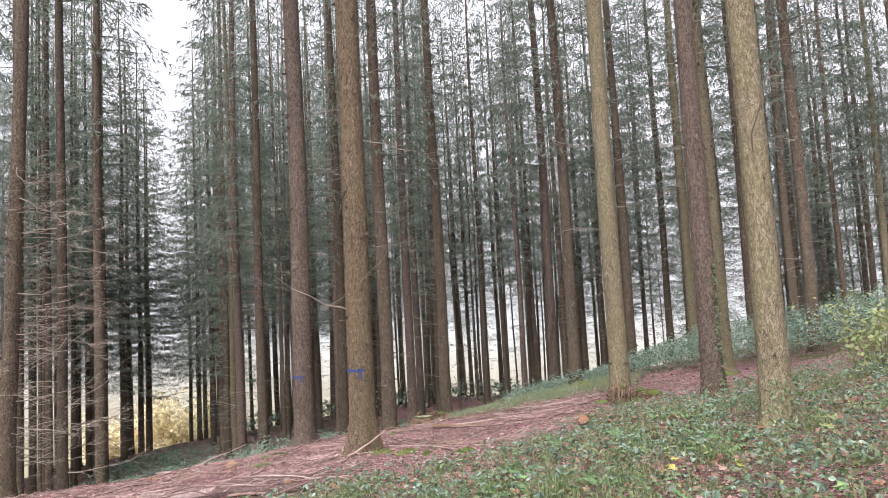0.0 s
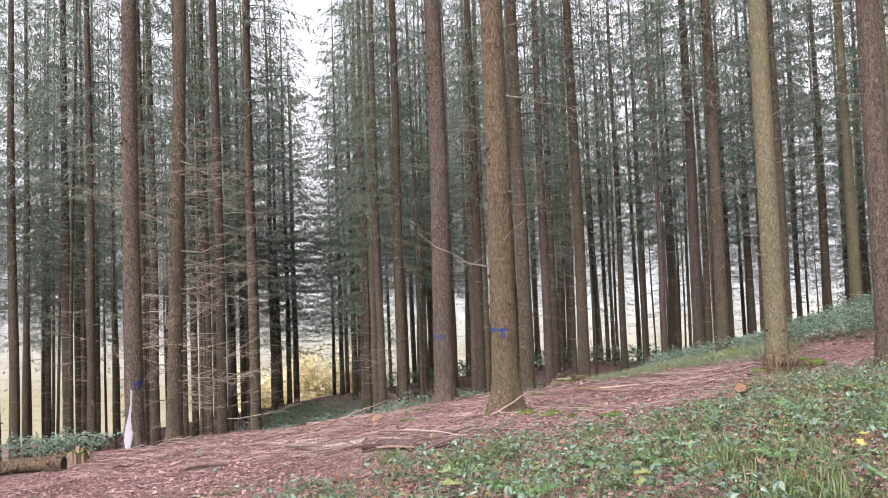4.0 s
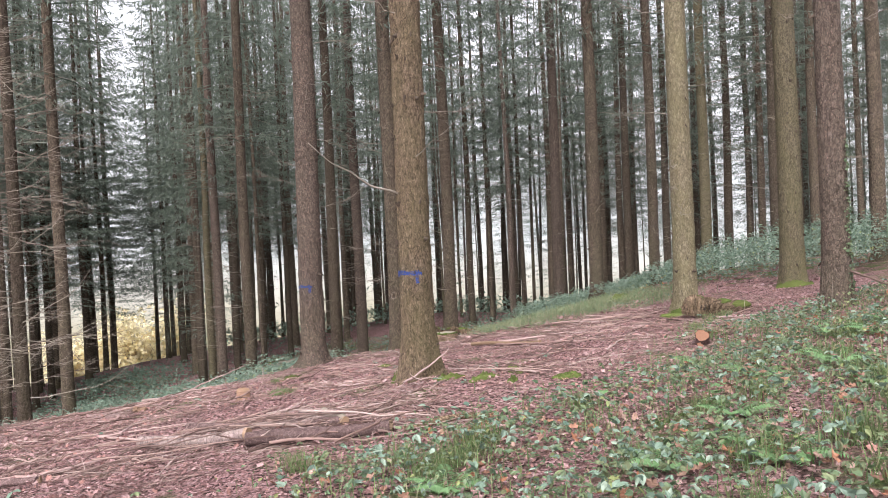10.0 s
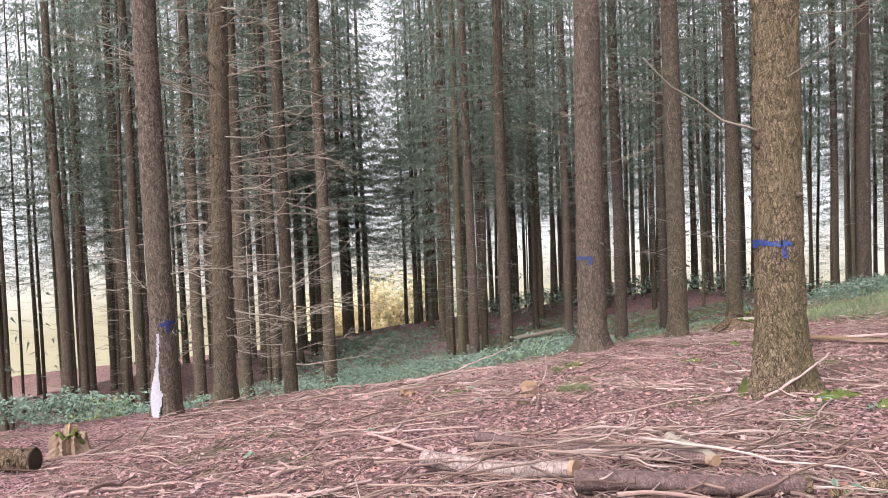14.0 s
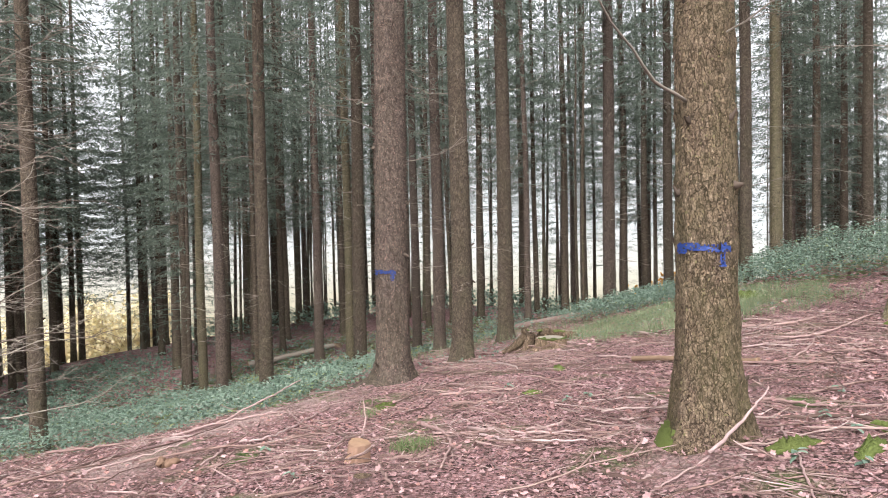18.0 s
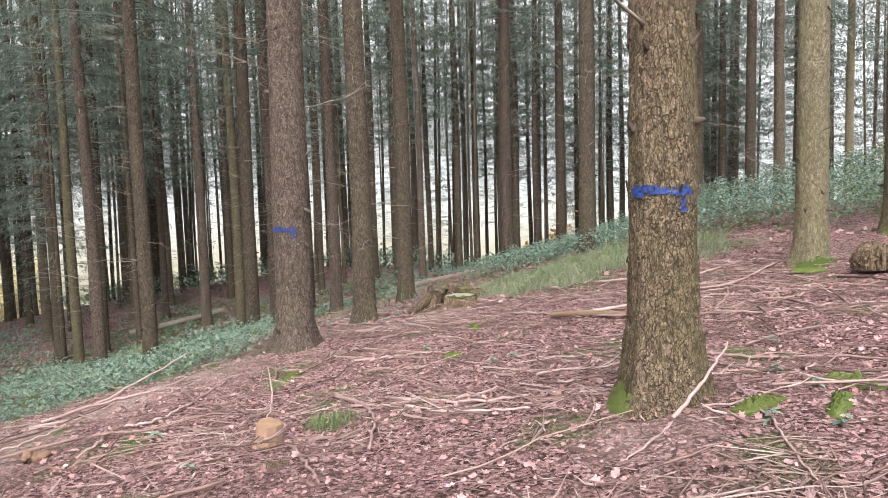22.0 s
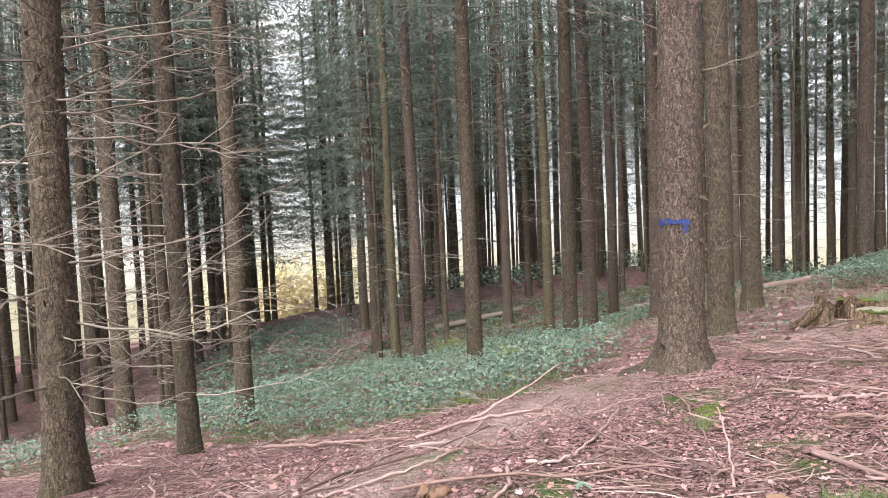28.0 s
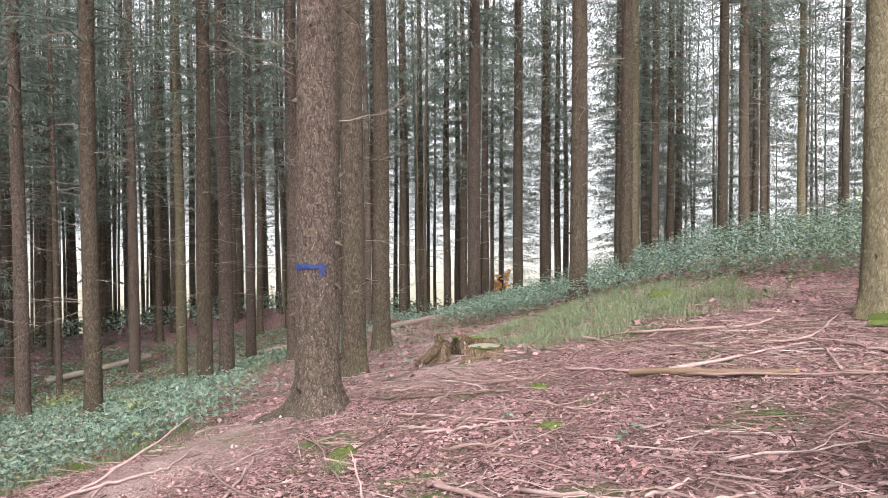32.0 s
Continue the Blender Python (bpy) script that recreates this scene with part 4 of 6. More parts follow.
far_stand(84, lambda x, y: 46 < math.hypot(x + 4, y - 8) < 82 and x > -16 and y > 22, 1.2, "slender grey-brown spruces standing close together far off")
far_stand(7, lambda x, y: -46 < x < -27 and 28 < y < 62, 2.0, "slender spruces with low green boughs below the bank", 2.5, 260)
far_stand(22, lambda x, y: -17 < x < 3 and 60 < y < 76, 1.2, "slender spruces with low green boughs at the far edge", 2.5, 330)
far_stand(26, behind, 3.5, "slender grey-brown spruces near the start of the walk", 11.0, 260)

# ---- marks, wounds, moss and ivy on single trees ----
def on_bark(tree, dia, name, mat, keep, lo, hi, centre, half, lift=0.012, step=0.011, label=""):
    """A thin uneven skin on a trunk: the cells of a fine mesh round the bark that keep(across, up) lets stand. across runs from -1 to 1."""
    rng = np.random.default_rng(int(abs(centre) * 10) + int(hi * 100))
    na, nz = max(6, int(2 * radians(half) * dia / 2 / step)), max(4, int((hi - lo) / step))
    a = radians(centre) + np.linspace(-radians(half), radians(half), na + 1)
    z = np.linspace(lo, hi, nz + 1)
    Z, A = np.meshgrid(z, a, indexing="ij")
    base = 0.5 * np.clip(1.04 - Z / (HEIGHT * 1.02), 0.03, 1.2) ** 0.8 + 0.44 * np.exp(-np.maximum(Z + 0.1, 0) / 0.30)
    r = dia * base + lift + 0.003 * rng.normal(size=Z.shape)
    v = np.stack([r * np.cos(A), r * np.sin(A), Z + 0.002 * rng.normal(size=Z.shape)], -1)
    i, j = np.meshgrid(np.arange(nz), np.arange(na), indexing="ij")
    ok = keep((2 * (j + 0.5) / na - 1), (i + 0.5) / nz, rng.uniform(size=i.shape))
    k = (i * (na + 1) + j)[ok]
    q = np.stack([k, k + 1, k + na + 2, k + na + 1], -1)
    inner = v.reshape(-1, 3).copy()
    inner[:, :2] *= (1 - 0.02 / np.maximum(np.hypot(inner[:, 0], inner[:, 1]), 0.05))[:, None]
    m = len(inner)
    b = Builder()
    b.add(np.vstack([v.reshape(-1, 3), inner]), np.vstack([q, q[:, ::-1] + m]))
    return part(name, b.mesh(name, mat, True), tree, label)


def paint_mark(s, u, n):
    """A bar, a blot at one end and a leg that hangs down at the other; sprayed, so ragged."""
    bar = (abs(u - 0.78 + 0.06 * s) < 0.13) & (n < 0.78)
    blot = ((s + 0.78) ** 2 * 5 + (u - 0.72) ** 2 * 9 < 0.34) & (n < 0.9)
    leg = (abs(s - 0.72) < 0.13) & (u > 0.12) & (u < 0.92) & (n < 0.85 - 0.35 * (1 - u))
    return bar | blot | leg


on_bark(tree_a, 0.42, "paint_mark", PAINT, paint_mark, 1.27, 1.47, -121, 52, 0.016, label="sprayed blue forestry mark")
on_bark(tree_b, 0.49, "paint_mark", PAINT, paint_mark, 1.55, 1.74, -119, 42, 0.018, label="sprayed blue forestry mark")
on_bark(tree_z, 0.36, "paint_mark", PAINT, lambda s, u, n: ((abs(u - 0.8 - 0.1 * s) < 0.14) | ((abs(s + 0.2) < 0.22) & (u > 0.1))) & (n < 0.85), 1.22, 1.42, -25, 42, label="sprayed blue forestry mark")
on_bark(tree_z, 0.36, "bark_wound", PALEWOOD, lambda s, u, n: abs(s + 0.25 * np.sin(u * 5) + 0.15) < (0.15 + 0.48 * np.exp(-((u - 0.28) / 0.2) ** 2)) * (0.9 + 0.2 * n), 0.0, 1.24, -79, 42, 0.006, 0.014, "bare white sapwood where bark was stripped")
for tr, dia, at, top in ((tree_a, 0.42, -175, 0.22), (tree_c, 0.45, -100, 0.2), (tree_f, 0.50, -110, 0.2), (tree_c, 0.45, -10, 0.12), (tree_f, 0.50, -30, 0.14)):
    on_bark(tr, dia, "moss_cushion", MOSS, lambda s, u, n: u + 0.35 * np.abs(s) + 0.25 * n < 1.0, -0.06, top, at, 20 if tr is tree_a else 60, 0.03, 0.02, "bright green moss")


def climbing_ivy(tree, dia, top, count, centre, half, seed):
    rng = np.random.default_rng(seed)
    z = top * rng.uniform(0, 1, count) ** 1.5
    a = np.radians(centre + half * rng.uniform(-1, 1, count) * (1.1 - 0.8 * z / top))
    r = dia * (0.5 + 0.24 * np.exp(-z / 0.22)) + rng.uniform(0.005, 0.03, count) - 0.03 * np.exp(-z / 0.2)
    v, f = scatter_shape(OVAL, OVAL_F, np.stack([r * np.cos(a), r * np.sin(a), z], -1), rng.uniform(0.03, 0.055, count), a + rng.uniform(-1.5, 1.5, count), rng.uniform(0.3, 1.4, count), rng.uniform(-0.5, 0.5, count), np.full(count, 1.5))
    tagged(part("ivy", mesh_from("ivy", v, f, HERB), tree, "dark green climbing ivy"), kind="stuff")


climbing_ivy(tree_e, 0.335, 0.6, 170, -100, 100, 3)
climbing_ivy(tree_d, 0.39, 2.6, 230, -60, 24, 4)


def bark_flakes(tree, count, size, mat, seed, top=6.0, lift=0.35):
    """Loose scales that stand off the bark: small wedges hinged at their upper edge."""
    trunk = next(c for c in tree.children if c.name.startswith("trunk"))
    rng = np.random.default_rng(seed)
    me, k = trunk.data, len(trunk.data.polygons)
    centre, normal, which = np.zeros(k * 3), np.zeros(k * 3), np.zeros(k, dtype=np.int32)
    me.polygons.foreach_get("center", centre)
    me.polygons.foreach_get("normal", normal)
    me.polygons.foreach_get("material_index", which)
    centre, normal = centre.reshape(-1, 3), normal.reshape(-1, 3)
    ok = np.flatnonzero((which == 0) & (centre[:, 2] > 0.02) & (centre[:, 2] < top))
    pick = rng.choice(ok, count)
    c, s, d = math.cos(trunk.rotation_euler[2]), math.sin(trunk.rotation_euler[2]), trunk.scale[0]
    turn = np.array([[c, -s, 0], [s, c, 0], [0, 0, 1]])
    p = (centre[pick] * [d, d, 1]) @ turn.T
    n = (normal[pick] / [d, d, 1]) @ turn.T
    n /= np.linalg.norm(n, axis=1)[:, None]
    side = np.cross(n, [0, 0, 1.0])
    side /= np.linalg.norm(side, axis=1)[:, None] + 1e-9
    up = np.cross(side, n)
    a = rng.normal(size=count)[:, None] * 0.3
    side, up = side * np.cos(a) + up * np.sin(a), up * np.cos(a) - side * np.sin(a)
    p = p + side * rng.uniform(-0.015, 0.015, count)[:, None] + up * rng.uniform(-0.022, 0.022, count)[:, None]
    w, h = size * rng.uniform(0.5, 1.2, count)[:, None], size * rng.uniform(0.7, 1.9, count)[:, None]
    out = n * (h * lift * rng.uniform(0.3, 1.0, count)[:, None])
    rows = [p - side * w / 2 + up * h / 2 - n * 0.002, p + side * w / 2 + up * h / 2 - n * 0.002, p + side * w * 0.4 - up * h / 2 + out, p - side * w * 0.35 - up * h * 0.45 + out * 0.9, p + side * w * 0.4 - up * h / 2 - n * 0.003, p - side * w * 0.35 - up * h * 0.45 - n * 0.003]
    v = np.stack(rows, 1).reshape(-1, 3)
    base = (np.arange(count) * 6)[:, None, None]
    quads = (np.array([(0, 3, 2, 1), (3, 5, 4, 2)])[None] + base).reshape(-1, 4)
    tris = (np.array([(1, 2, 4), (0, 5, 3)])[None] + base).reshape(-1, 3)
    tagged(part("flaking_bark", mesh_from("flaking_bark", v, [quads, tris], mat), tree, "loose flaking bark scales"), kind="stuff")


FLAKE_PLATE = speckled("plated_flakes", [(0.15, 0.112, 0.07), (0.235, 0.172, 0.115), (0.095, 0.07, 0.045), (0.17, 0.135, 0.078), (0.13, 0.12, 0.055)], 0.9, 0.1, 60)
FLAKE_RED = speckled("reddish_flakes", [(0.165, 0.110, 0.090), (0.297, 0.209, 0.176), (0.094, 0.062, 0.051), (0.220, 0.154, 0.127)], 0.9, 0.1, 60)
FLAKE_BROWN = speckled("brown_flakes", [(0.13, 0.095, 0.07), (0.23, 0.17, 0.13), (0.075, 0.053, 0.04), (0.17, 0.14, 0.085)], 0.9, 0.1, 60)
bark_flakes(tree_a, 4200, 0.014, FLAKE_PLATE, 1)
bark_flakes(tree_b, 4200, 0.015, FLAKE_RED, 2, 6.9, 0.28)
bark_flakes(tree_y, 2600, 0.014, FLAKE_BROWN, 3, 6.9, 0.25)
bark_flakes(tree_z, 2400, 0.015, FLAKE_RED, 4, 6.9, 0.25)
bark_flakes(tree_d, 2000, 0.015, FLAKE_RED, 5, 6.9, 0.22)


# ---- logs, stumps and cut pieces ----
def log_thing(name, a, b, radius, label, category="log", bark_mat=None, end_mat=None, seed=0, bow=0.02, lift=0.0):
    """A lying log: a bumpy bark mantle, two cut ends, a few snapped knots."""
    rng = np.random.default_rng(300 + seed)
    ob = new(name)
    mid_x, mid_y = (a[0] + b[0]) / 2, (a[1] + b[1]) / 2
    ob.location = (mid_x, mid_y, gz(mid_x, mid_y))
    n = 16
    s = np.linspace(0, 1, n)
    x, y = a[0] + s * (b[0] - a[0]), a[1] + s * (b[1] - a[1])
    z0, z1 = gz(*a) + radius * 0.95 + lift + 0.015, gz(*b) + radius * 0.95 + lift + 0.015
    pts = np.stack([x - mid_x, y - mid_y, z0 + s * (z1 - z0) + bow * np.sin(s * 5 + seed) - gz(mid_x, mid_y)], -1)
    length = math.hypot(b[0] - a[0], b[1] - a[1])
    m = Builder()
    m.tube(pts, radius * (1.05 - 0.12 * s), 14, False, 0.03, rng)
    for _ in range(int(4 + length * 3)):
        f, th = rng.uniform(0.05, 0.95), rng.uniform(0, 6.28)
        p = np.array([np.interp(f, s, pts[:, c]) for c in range(3)])
        along = (pts[-1] - pts[0]) / np.linalg.norm(pts[-1] - pts[0])
        side = np.cross(along, [0, 0, 1.0])
        d = math.cos(th) * side + math.sin(th) * np.array([0, 0, 1.0])
        m.tube([p + d * radius * 0.8, p + d * radius * rng.uniform(1.15, 1.4)], [radius * 0.18, radius * 0.08], 5, True)
    part("bark", m.mesh("bark", bark_mat or LOGBARK, True), ob)
    for e, o in ((0, -1), (n - 1, 1)):
        c = Builder()
        d = (pts[1] - pts[0]) / np.linalg.norm(pts[1] - pts[0]) * o
        c.tube([pts[e] - d * 0.03, pts[e] + d * 0.004], [radius * 0.97, radius * 0.95], 14, True, 0.02, rng)
        part("cut_end", c.mesh("cut_end", end_mat or CUTWOOD), ob, "pale sawn end")
    return tagged(ob, label, category)


log_thing("log", (-3.15, 9.97), (-1.80, 9.98), 0.062, "reddish spruce log with flaking bark on leaf litter", end_mat=ROTWOOD, seed=1)
log_thing("log", (-4.35, 10.64), (-3.17, 10.17), 0.06, "grey-brown spruce log with a sawn end", bark_mat=GREYLOG, seed=2, lift=0.02)
log_thing("log", (-4.15, 11.55), (-2.3, 10.5), 0.045, "thin reddish pole on a brush heap", bark_mat=LOGBARK, seed=3, lift=0.0, bow=0.02)
log_thing("log", (-2.56, 11.05), (-2.28, 10.45), 0.04, "short grey branch piece with a splintered end", bark_mat=DEADWOOD, seed=4, lift=0.02)
log_thing("log", (-1.70, 9.95), (-0.85, 10.15), 0.03, "split brown wood lying among dead leaves", bark_mat=ROTWOOD, seed=5)
log_thing("log", (-5.6, 9.6), (-4.9, 9.75), 0.035, "short reddish branch piece on leaf litter", bark_mat=LOGBARK, seed=6)
log_thing("log", (-0.45, 17.5), (0.66, 16.2), 0.036, "yellowish barkless log lying on dead leaves", bark_mat=speckled("yellow_deadwood", [(0.19, 0.125, 0.08), (0.27, 0.18, 0.115), (0.13, 0.085, 0.055)], grain=12, relief=0.5), seed=7)
log_thing("fallen_log", (2.0, 39.6), (5.2, 35.0), 0.13, "pale fallen trunk lying across the slope", seed=8, bark_mat=STICKWOOD)
log_thing("fallen_log", (-11.3, 49.9), (-6.7, 52.6), 0.16, "fallen trunk lying between the spruces", seed=9, bark_mat=DEADWOOD)
log_thing("fallen_log", (-1.6, 49.1), (1.6, 49.9), 0.11, "thin fallen trunk lying among brambles", seed=10, bark_mat=DEADWOOD)


def stump(x, y, radius, height, label, torn=0.0, root=0.0, top_mat=None, mossy=False, tilt=(0, 0), seed=0, bark_mat=None):
    """A stump: bark mantle with root flare, a sawn or torn top, and moss on the rim where it has some."""
    rng = np.random.default_rng(500 + seed)
    ob = new("stump")
    ob.matrix_world = pose(x, y, gz(x, y) - 0.02, tilt[0], tilt[1], 0) @ Matrix.Rotation(radians(seed * 40), 4, "Z")
    sides, rows = 40, 12
    th = np.arange(sides) * 2 * math.pi / sides
    top = height * (1 + torn * (0.5 * np.sin(2 * th + seed) + 0.35 * np.sin(5 * th + 2 * seed) + 0.25 * rng.normal(size=sides)))
    u = np.linspace(0, 1, rows)[:, None]
    z = -0.05 + u * (top[None] + 0.05)
    r = radius * (1 + 0.06 * np.sin(7 * th)[None] * (1 - u) + 0.03 * rng.normal(size=(rows, sides)))
    r = r + radius * np.exp(-np.maximum(z, 0) / (0.25 * height)) * (0.25 + 0.2 * np.sin(4 * th)[None] + root * np.exp(-((th[None] - 2.6) / 0.35) ** 2))
    r = r * (1 + 0.07 * np.sin(3 * th + seed) + 0.04 * np.sin(8 * th))[None]
    if torn:
        r = r * (1 + 0.12 * np.sin(9 * th + seed) + 0.07 * np.sin(17 * th + 2 * seed))[None]
    v = np.stack([r * np.cos(th), r * np.sin(th), z], -1).reshape(-1, 3)
    i, j = np.meshgrid(np.arange(rows - 1), np.arange(sides), indexing="ij")
    jn = (j + 1) % sides
    m = Builder()
    m.add(v, np.stack([i * sides + j, i * sides + jn, (i + 1) * sides + jn, (i + 1) * sides + j], -1).reshape(-1, 4))
    part("bark", m.mesh("bark", bark_mat or LOGBARK, not torn), ob)
    t = Builder()
    ring = np.stack([r[-1] * 0.98 * np.cos(th), r[-1] * 0.98 * np.sin(th), top - 0.004], -1)
    inner = np.stack([r[-1] * 0.5 * np.cos(th), r[-1] * 0.5 * np.sin(th), top * (1 - 0.35 * torn) - 0.004], -1)
    mid_z = float(top.mean()) * (1 - 0.5 * torn)
    k = np.arange(sides)
    kn = (k + 1) % sides
    t.add(np.vstack([ring, inner, [[0, 0, mid_z]]]), np.stack([k, kn, kn + sides, k + sides], -1), np.stack([k + sides, kn + sides, np.full(sides, 2 * sides)], -1))
    part("top", t.mesh("top", top_mat or CUTWOOD), ob, "torn dark top" if torn else "sawn wooden top")
    if mossy:
        c = Builder()
        a = np.linspace(0, 2.6, 22) + seed
        c.tube(np.stack([radius * 0.95 * np.cos(a), radius * 0.95 * np.sin(a), np.interp(a % 6.283, th, top) + 0.0], -1), 0.010 + 0.022 * np.abs(np.sin(a * 4.3)) * np.abs(np.sin(a * 1.7)), 7, True, 0.25, rng)
        part("moss", c.mesh("moss", MOSS, True), ob, "green moss along the rim")
    return tagged(ob, label, "stump")


def torn_stump(x, y, yaw):
    """A rotten stump torn open at the front: an uneven shell of wood round a dark hollow, one long sloping root, and a mossy slab that leans off it."""
    rng = np.random.default_rng(77)
    ob = new("stump")
    ob.matrix_world = pose(x, y, gz(x, y) - 0.02, 0, 0, yaw)
    th = np.radians(np.linspace(-48, 268, 46))
    rows = 12
    u = np.linspace(0, 1, rows)[:, None]
    top = 0.36 + 0.06 * np.sin(2 * th + 1.0) + 0.03 * np.sin(7 * th) + 0.02 * rng.normal(size=46)
    z = -0.06 + u * (top + 0.06)[None]
    r = 0.27 * (1 + 0.10 * np.sin(9 * th)[None] * (1.1 - u) + 0.05 * np.sin(17 * th)[None] + 0.02 * rng.normal(size=(rows, 46)))
    r = r + 0.20 * np.exp(-np.maximum(z, 0) / 0.10) * (0.7 + 0.5 * np.sin(4 * th)[None])
    shell = Builder()
    k = np.arange((rows - 1) * 46).reshape(rows - 1, 46)[:, :-1].ravel()
    q = np.stack([k, k + 1, k + 47, k + 46], -1)
    outer = np.stack([r * np.cos(th), r * np.sin(th), z], -1).reshape(-1, 3)
    inner = np.stack([(r - 0.07) * np.cos(th), (r - 0.07) * np.sin(th), z], -1).reshape(-1, 3)
    n = len(outer)
    a, e = (rows - 1) * 46 + np.arange(45), np.arange(rows - 1) * 46
    rim = np.stack([a, a + 1, a + 1 + n, a + n], -1)
    ends = np.vstack([np.stack([e, e + 46, e + 46 + n, e + n], -1), np.stack([e + 45, e + 45 + n, e + 91 + n, e + 91], -1)])
    shell.add(np.vstack([outer, inner]), np.vstack([q, q[:, ::-1] + n, rim, ends]))
    part("shell", shell.mesh("shell", ROTWOOD), ob)
    hole = Builder()
    hole.add(*lump((0.0, 0.0, -0.02), (0.24, 0.24, 0.10), 0.12, 5))
    part("hollow", hole.mesh("hollow", KNOTWOOD, True), ob, "dark crumbled wood inside")
    for name, pts, radii in (("root", [(-0.20, -0.12, 0.30), (-0.30, -0.20, 0.16), (-0.42, -0.28, 0.06), (-0.62, -0.36, -0.02)], [0.07, 0.085, 0.07, 0.035]), ("root", [(-0.10, -0.22, 0.26), (-0.14, -0.34, 0.10), (-0.18, -0.44, -0.02)], [0.05, 0.06, 0.05]), ("splinter", [(0.24, -0.16, -0.04), (0.25, -0.17, 0.16), (0.22, -0.15, 0.34)], [0.06, 0.05, 0.02])):
        b = Builder()
        b.tube(pts, radii, 9, True, 0.16, rng)
        part(name, b.mesh(name, ROTWOOD, True), ob)
    slab = Builder()
    s_ = np.linspace(0, 1, 12)
    slab.tube(np.stack([0.12 + 0.72 * s_, 0.12 - 0.02 * s_, 0.33 - 0.06 * s_ + 0.012 * np.sin(s_ * 9)], -1), 0.085 * np.sin(0.7 + s_ * 1.9), 10, True, 0.22, rng)
    slab.tube([(0.62, 0.14, -0.05), (0.64, 0.13, 0.12), (0.62, 0.12, 0.26)], [0.09, 0.07, 0.05], 8, True, 0.2, rng)
    part("slab", slab.mesh("slab", ROTWOOD), ob, "rotten slab leaning off the stump")
    moss = Builder()
    for c, radii, seed in (((0.42, 0.10, 0.36), (0.16, 0.07, 0.035), 3), ((0.1, 0.14, 0.36), (0.09, 0.08, 0.03), 4), ((-0.17, -0.06, 0.39), (0.05, 0.05, 0.025), 6)):
        moss.add(*lump(c, radii, 0.18, seed))
    part("moss", moss.mesh("moss", MOSS, True), ob, "green moss on the upper edges")
    tagged(ob, "rotten torn stump with a dark hollow and sloping root", "stump")

stump(-0.80, 20.85, 0.27, 0.21, "low flat sawn stump with mossy rim", 0.0, 0.0, speckled("weathered_cut", [(0.20, 0.175, 0.14), (0.27, 0.235, 0.19)], grain=20, relief=0.4), True, seed=2, bark_mat=ROTWOOD)
SPOTS.append((2.15, 12.45))
stump(2.2, 12.7, 0.085, 0.24, "small leaning sawn stump with an orange face", 0.0, 0.0, speckled("orange_cut", [(0.13, 0.062, 0.040), (0.19, 0.095, 0.058), (0.08, 0.042, 0.03)], grain=25, relief=0.3), tilt=(46, -20), seed=3)
stump(-4.08, 13.98, 0.09, 0.2, "small pale sawn stump among leaf litter", tilt=(8, 4), seed=4, bark_mat=speckled("tan_sapwood", [(0.25, 0.15, 0.105), (0.33, 0.205, 0.145)], grain=18, relief=0.5))
stump(-4.02, 13.2, 0.07, 0.05, "low brown sawn stump level with the litter", 0.0, 0.0, ROTWOOD, seed=5)
stump(-9.02, 12.2, 0.17, 0.24, "pale crumbling stump with moss on top beside brush", 0.4, 0.5, speckled("crumbled_wood", [(0.19, 0.13, 0.085), (0.25, 0.175, 0.12)], grain=22, relief=0.8), True, seed=6, bark_mat=speckled("tan_rotten_wood", [(0.17, 0.115, 0.08), (0.23, 0.16, 0.115), (0.11, 0.072, 0.05)], grain=16, relief=0.8))
log_thing("log", (-8.72, 11.42), (-9.7, 11.2), 0.12, "short hollow log with a dark rotten end", bark_mat=ROTWOOD, end_mat=KNOTWOOD, seed=11)
stump(3.4, 41.0, 0.22, 0.35, "dark rotten stump on the far slope", 0.4, 0.6, ROTWOOD, seed=8)
stump(-6.2, 51.0, 0.30, 0.4, "dark upturned stump on the far slope", 0.5, 0.8, ROTWOOD, seed=9)
stump(-15.0, 30.5, 0.2, 0.3, "dark rotten stump under the spruces", 0.4, 0.4, ROTWOOD, seed=10)


def lump(centre, radii, rough, seed, flat=0.0):
    """A crumbling rounded piece: an uneven ball, cut off level at the ground."""
    rng = np.random.default_rng(seed)
    rows, sides = 14, 26
    f, a = np.meshgrid(np.linspace(-0.35, math.pi / 2, rows), np.arange(sides) * 2 * math.pi / sides, indexing="ij")
    r = 1 + rough * (0.5 * np.sin(3 * a + 2 * f + seed) + 0.4 * np.sin(7 * a - 5 * f + 2 * seed) + 0.3 * np.sin(13 * a + 9 * f) * np.cos(f) + 0.45 * rng.normal(size=f.shape) * np.cos(f))
    v = np.stack([radii[0] * r * np.cos(f) * np.cos(a), radii[1] * r * np.cos(f) * np.sin(a), radii[2] * r * np.sin(f) * (1 - flat)], -1) + centre
    i, j = np.meshgrid(np.arange(rows - 1), np.arange(sides), indexing="ij")
    jn = (j + 1) % sides
    return v.reshape(-1, 3), np.stack([i * sides + j, i * sides + jn, (i + 1) * sides + jn, (i + 1) * sides + j], -1).reshape(-1, 4)


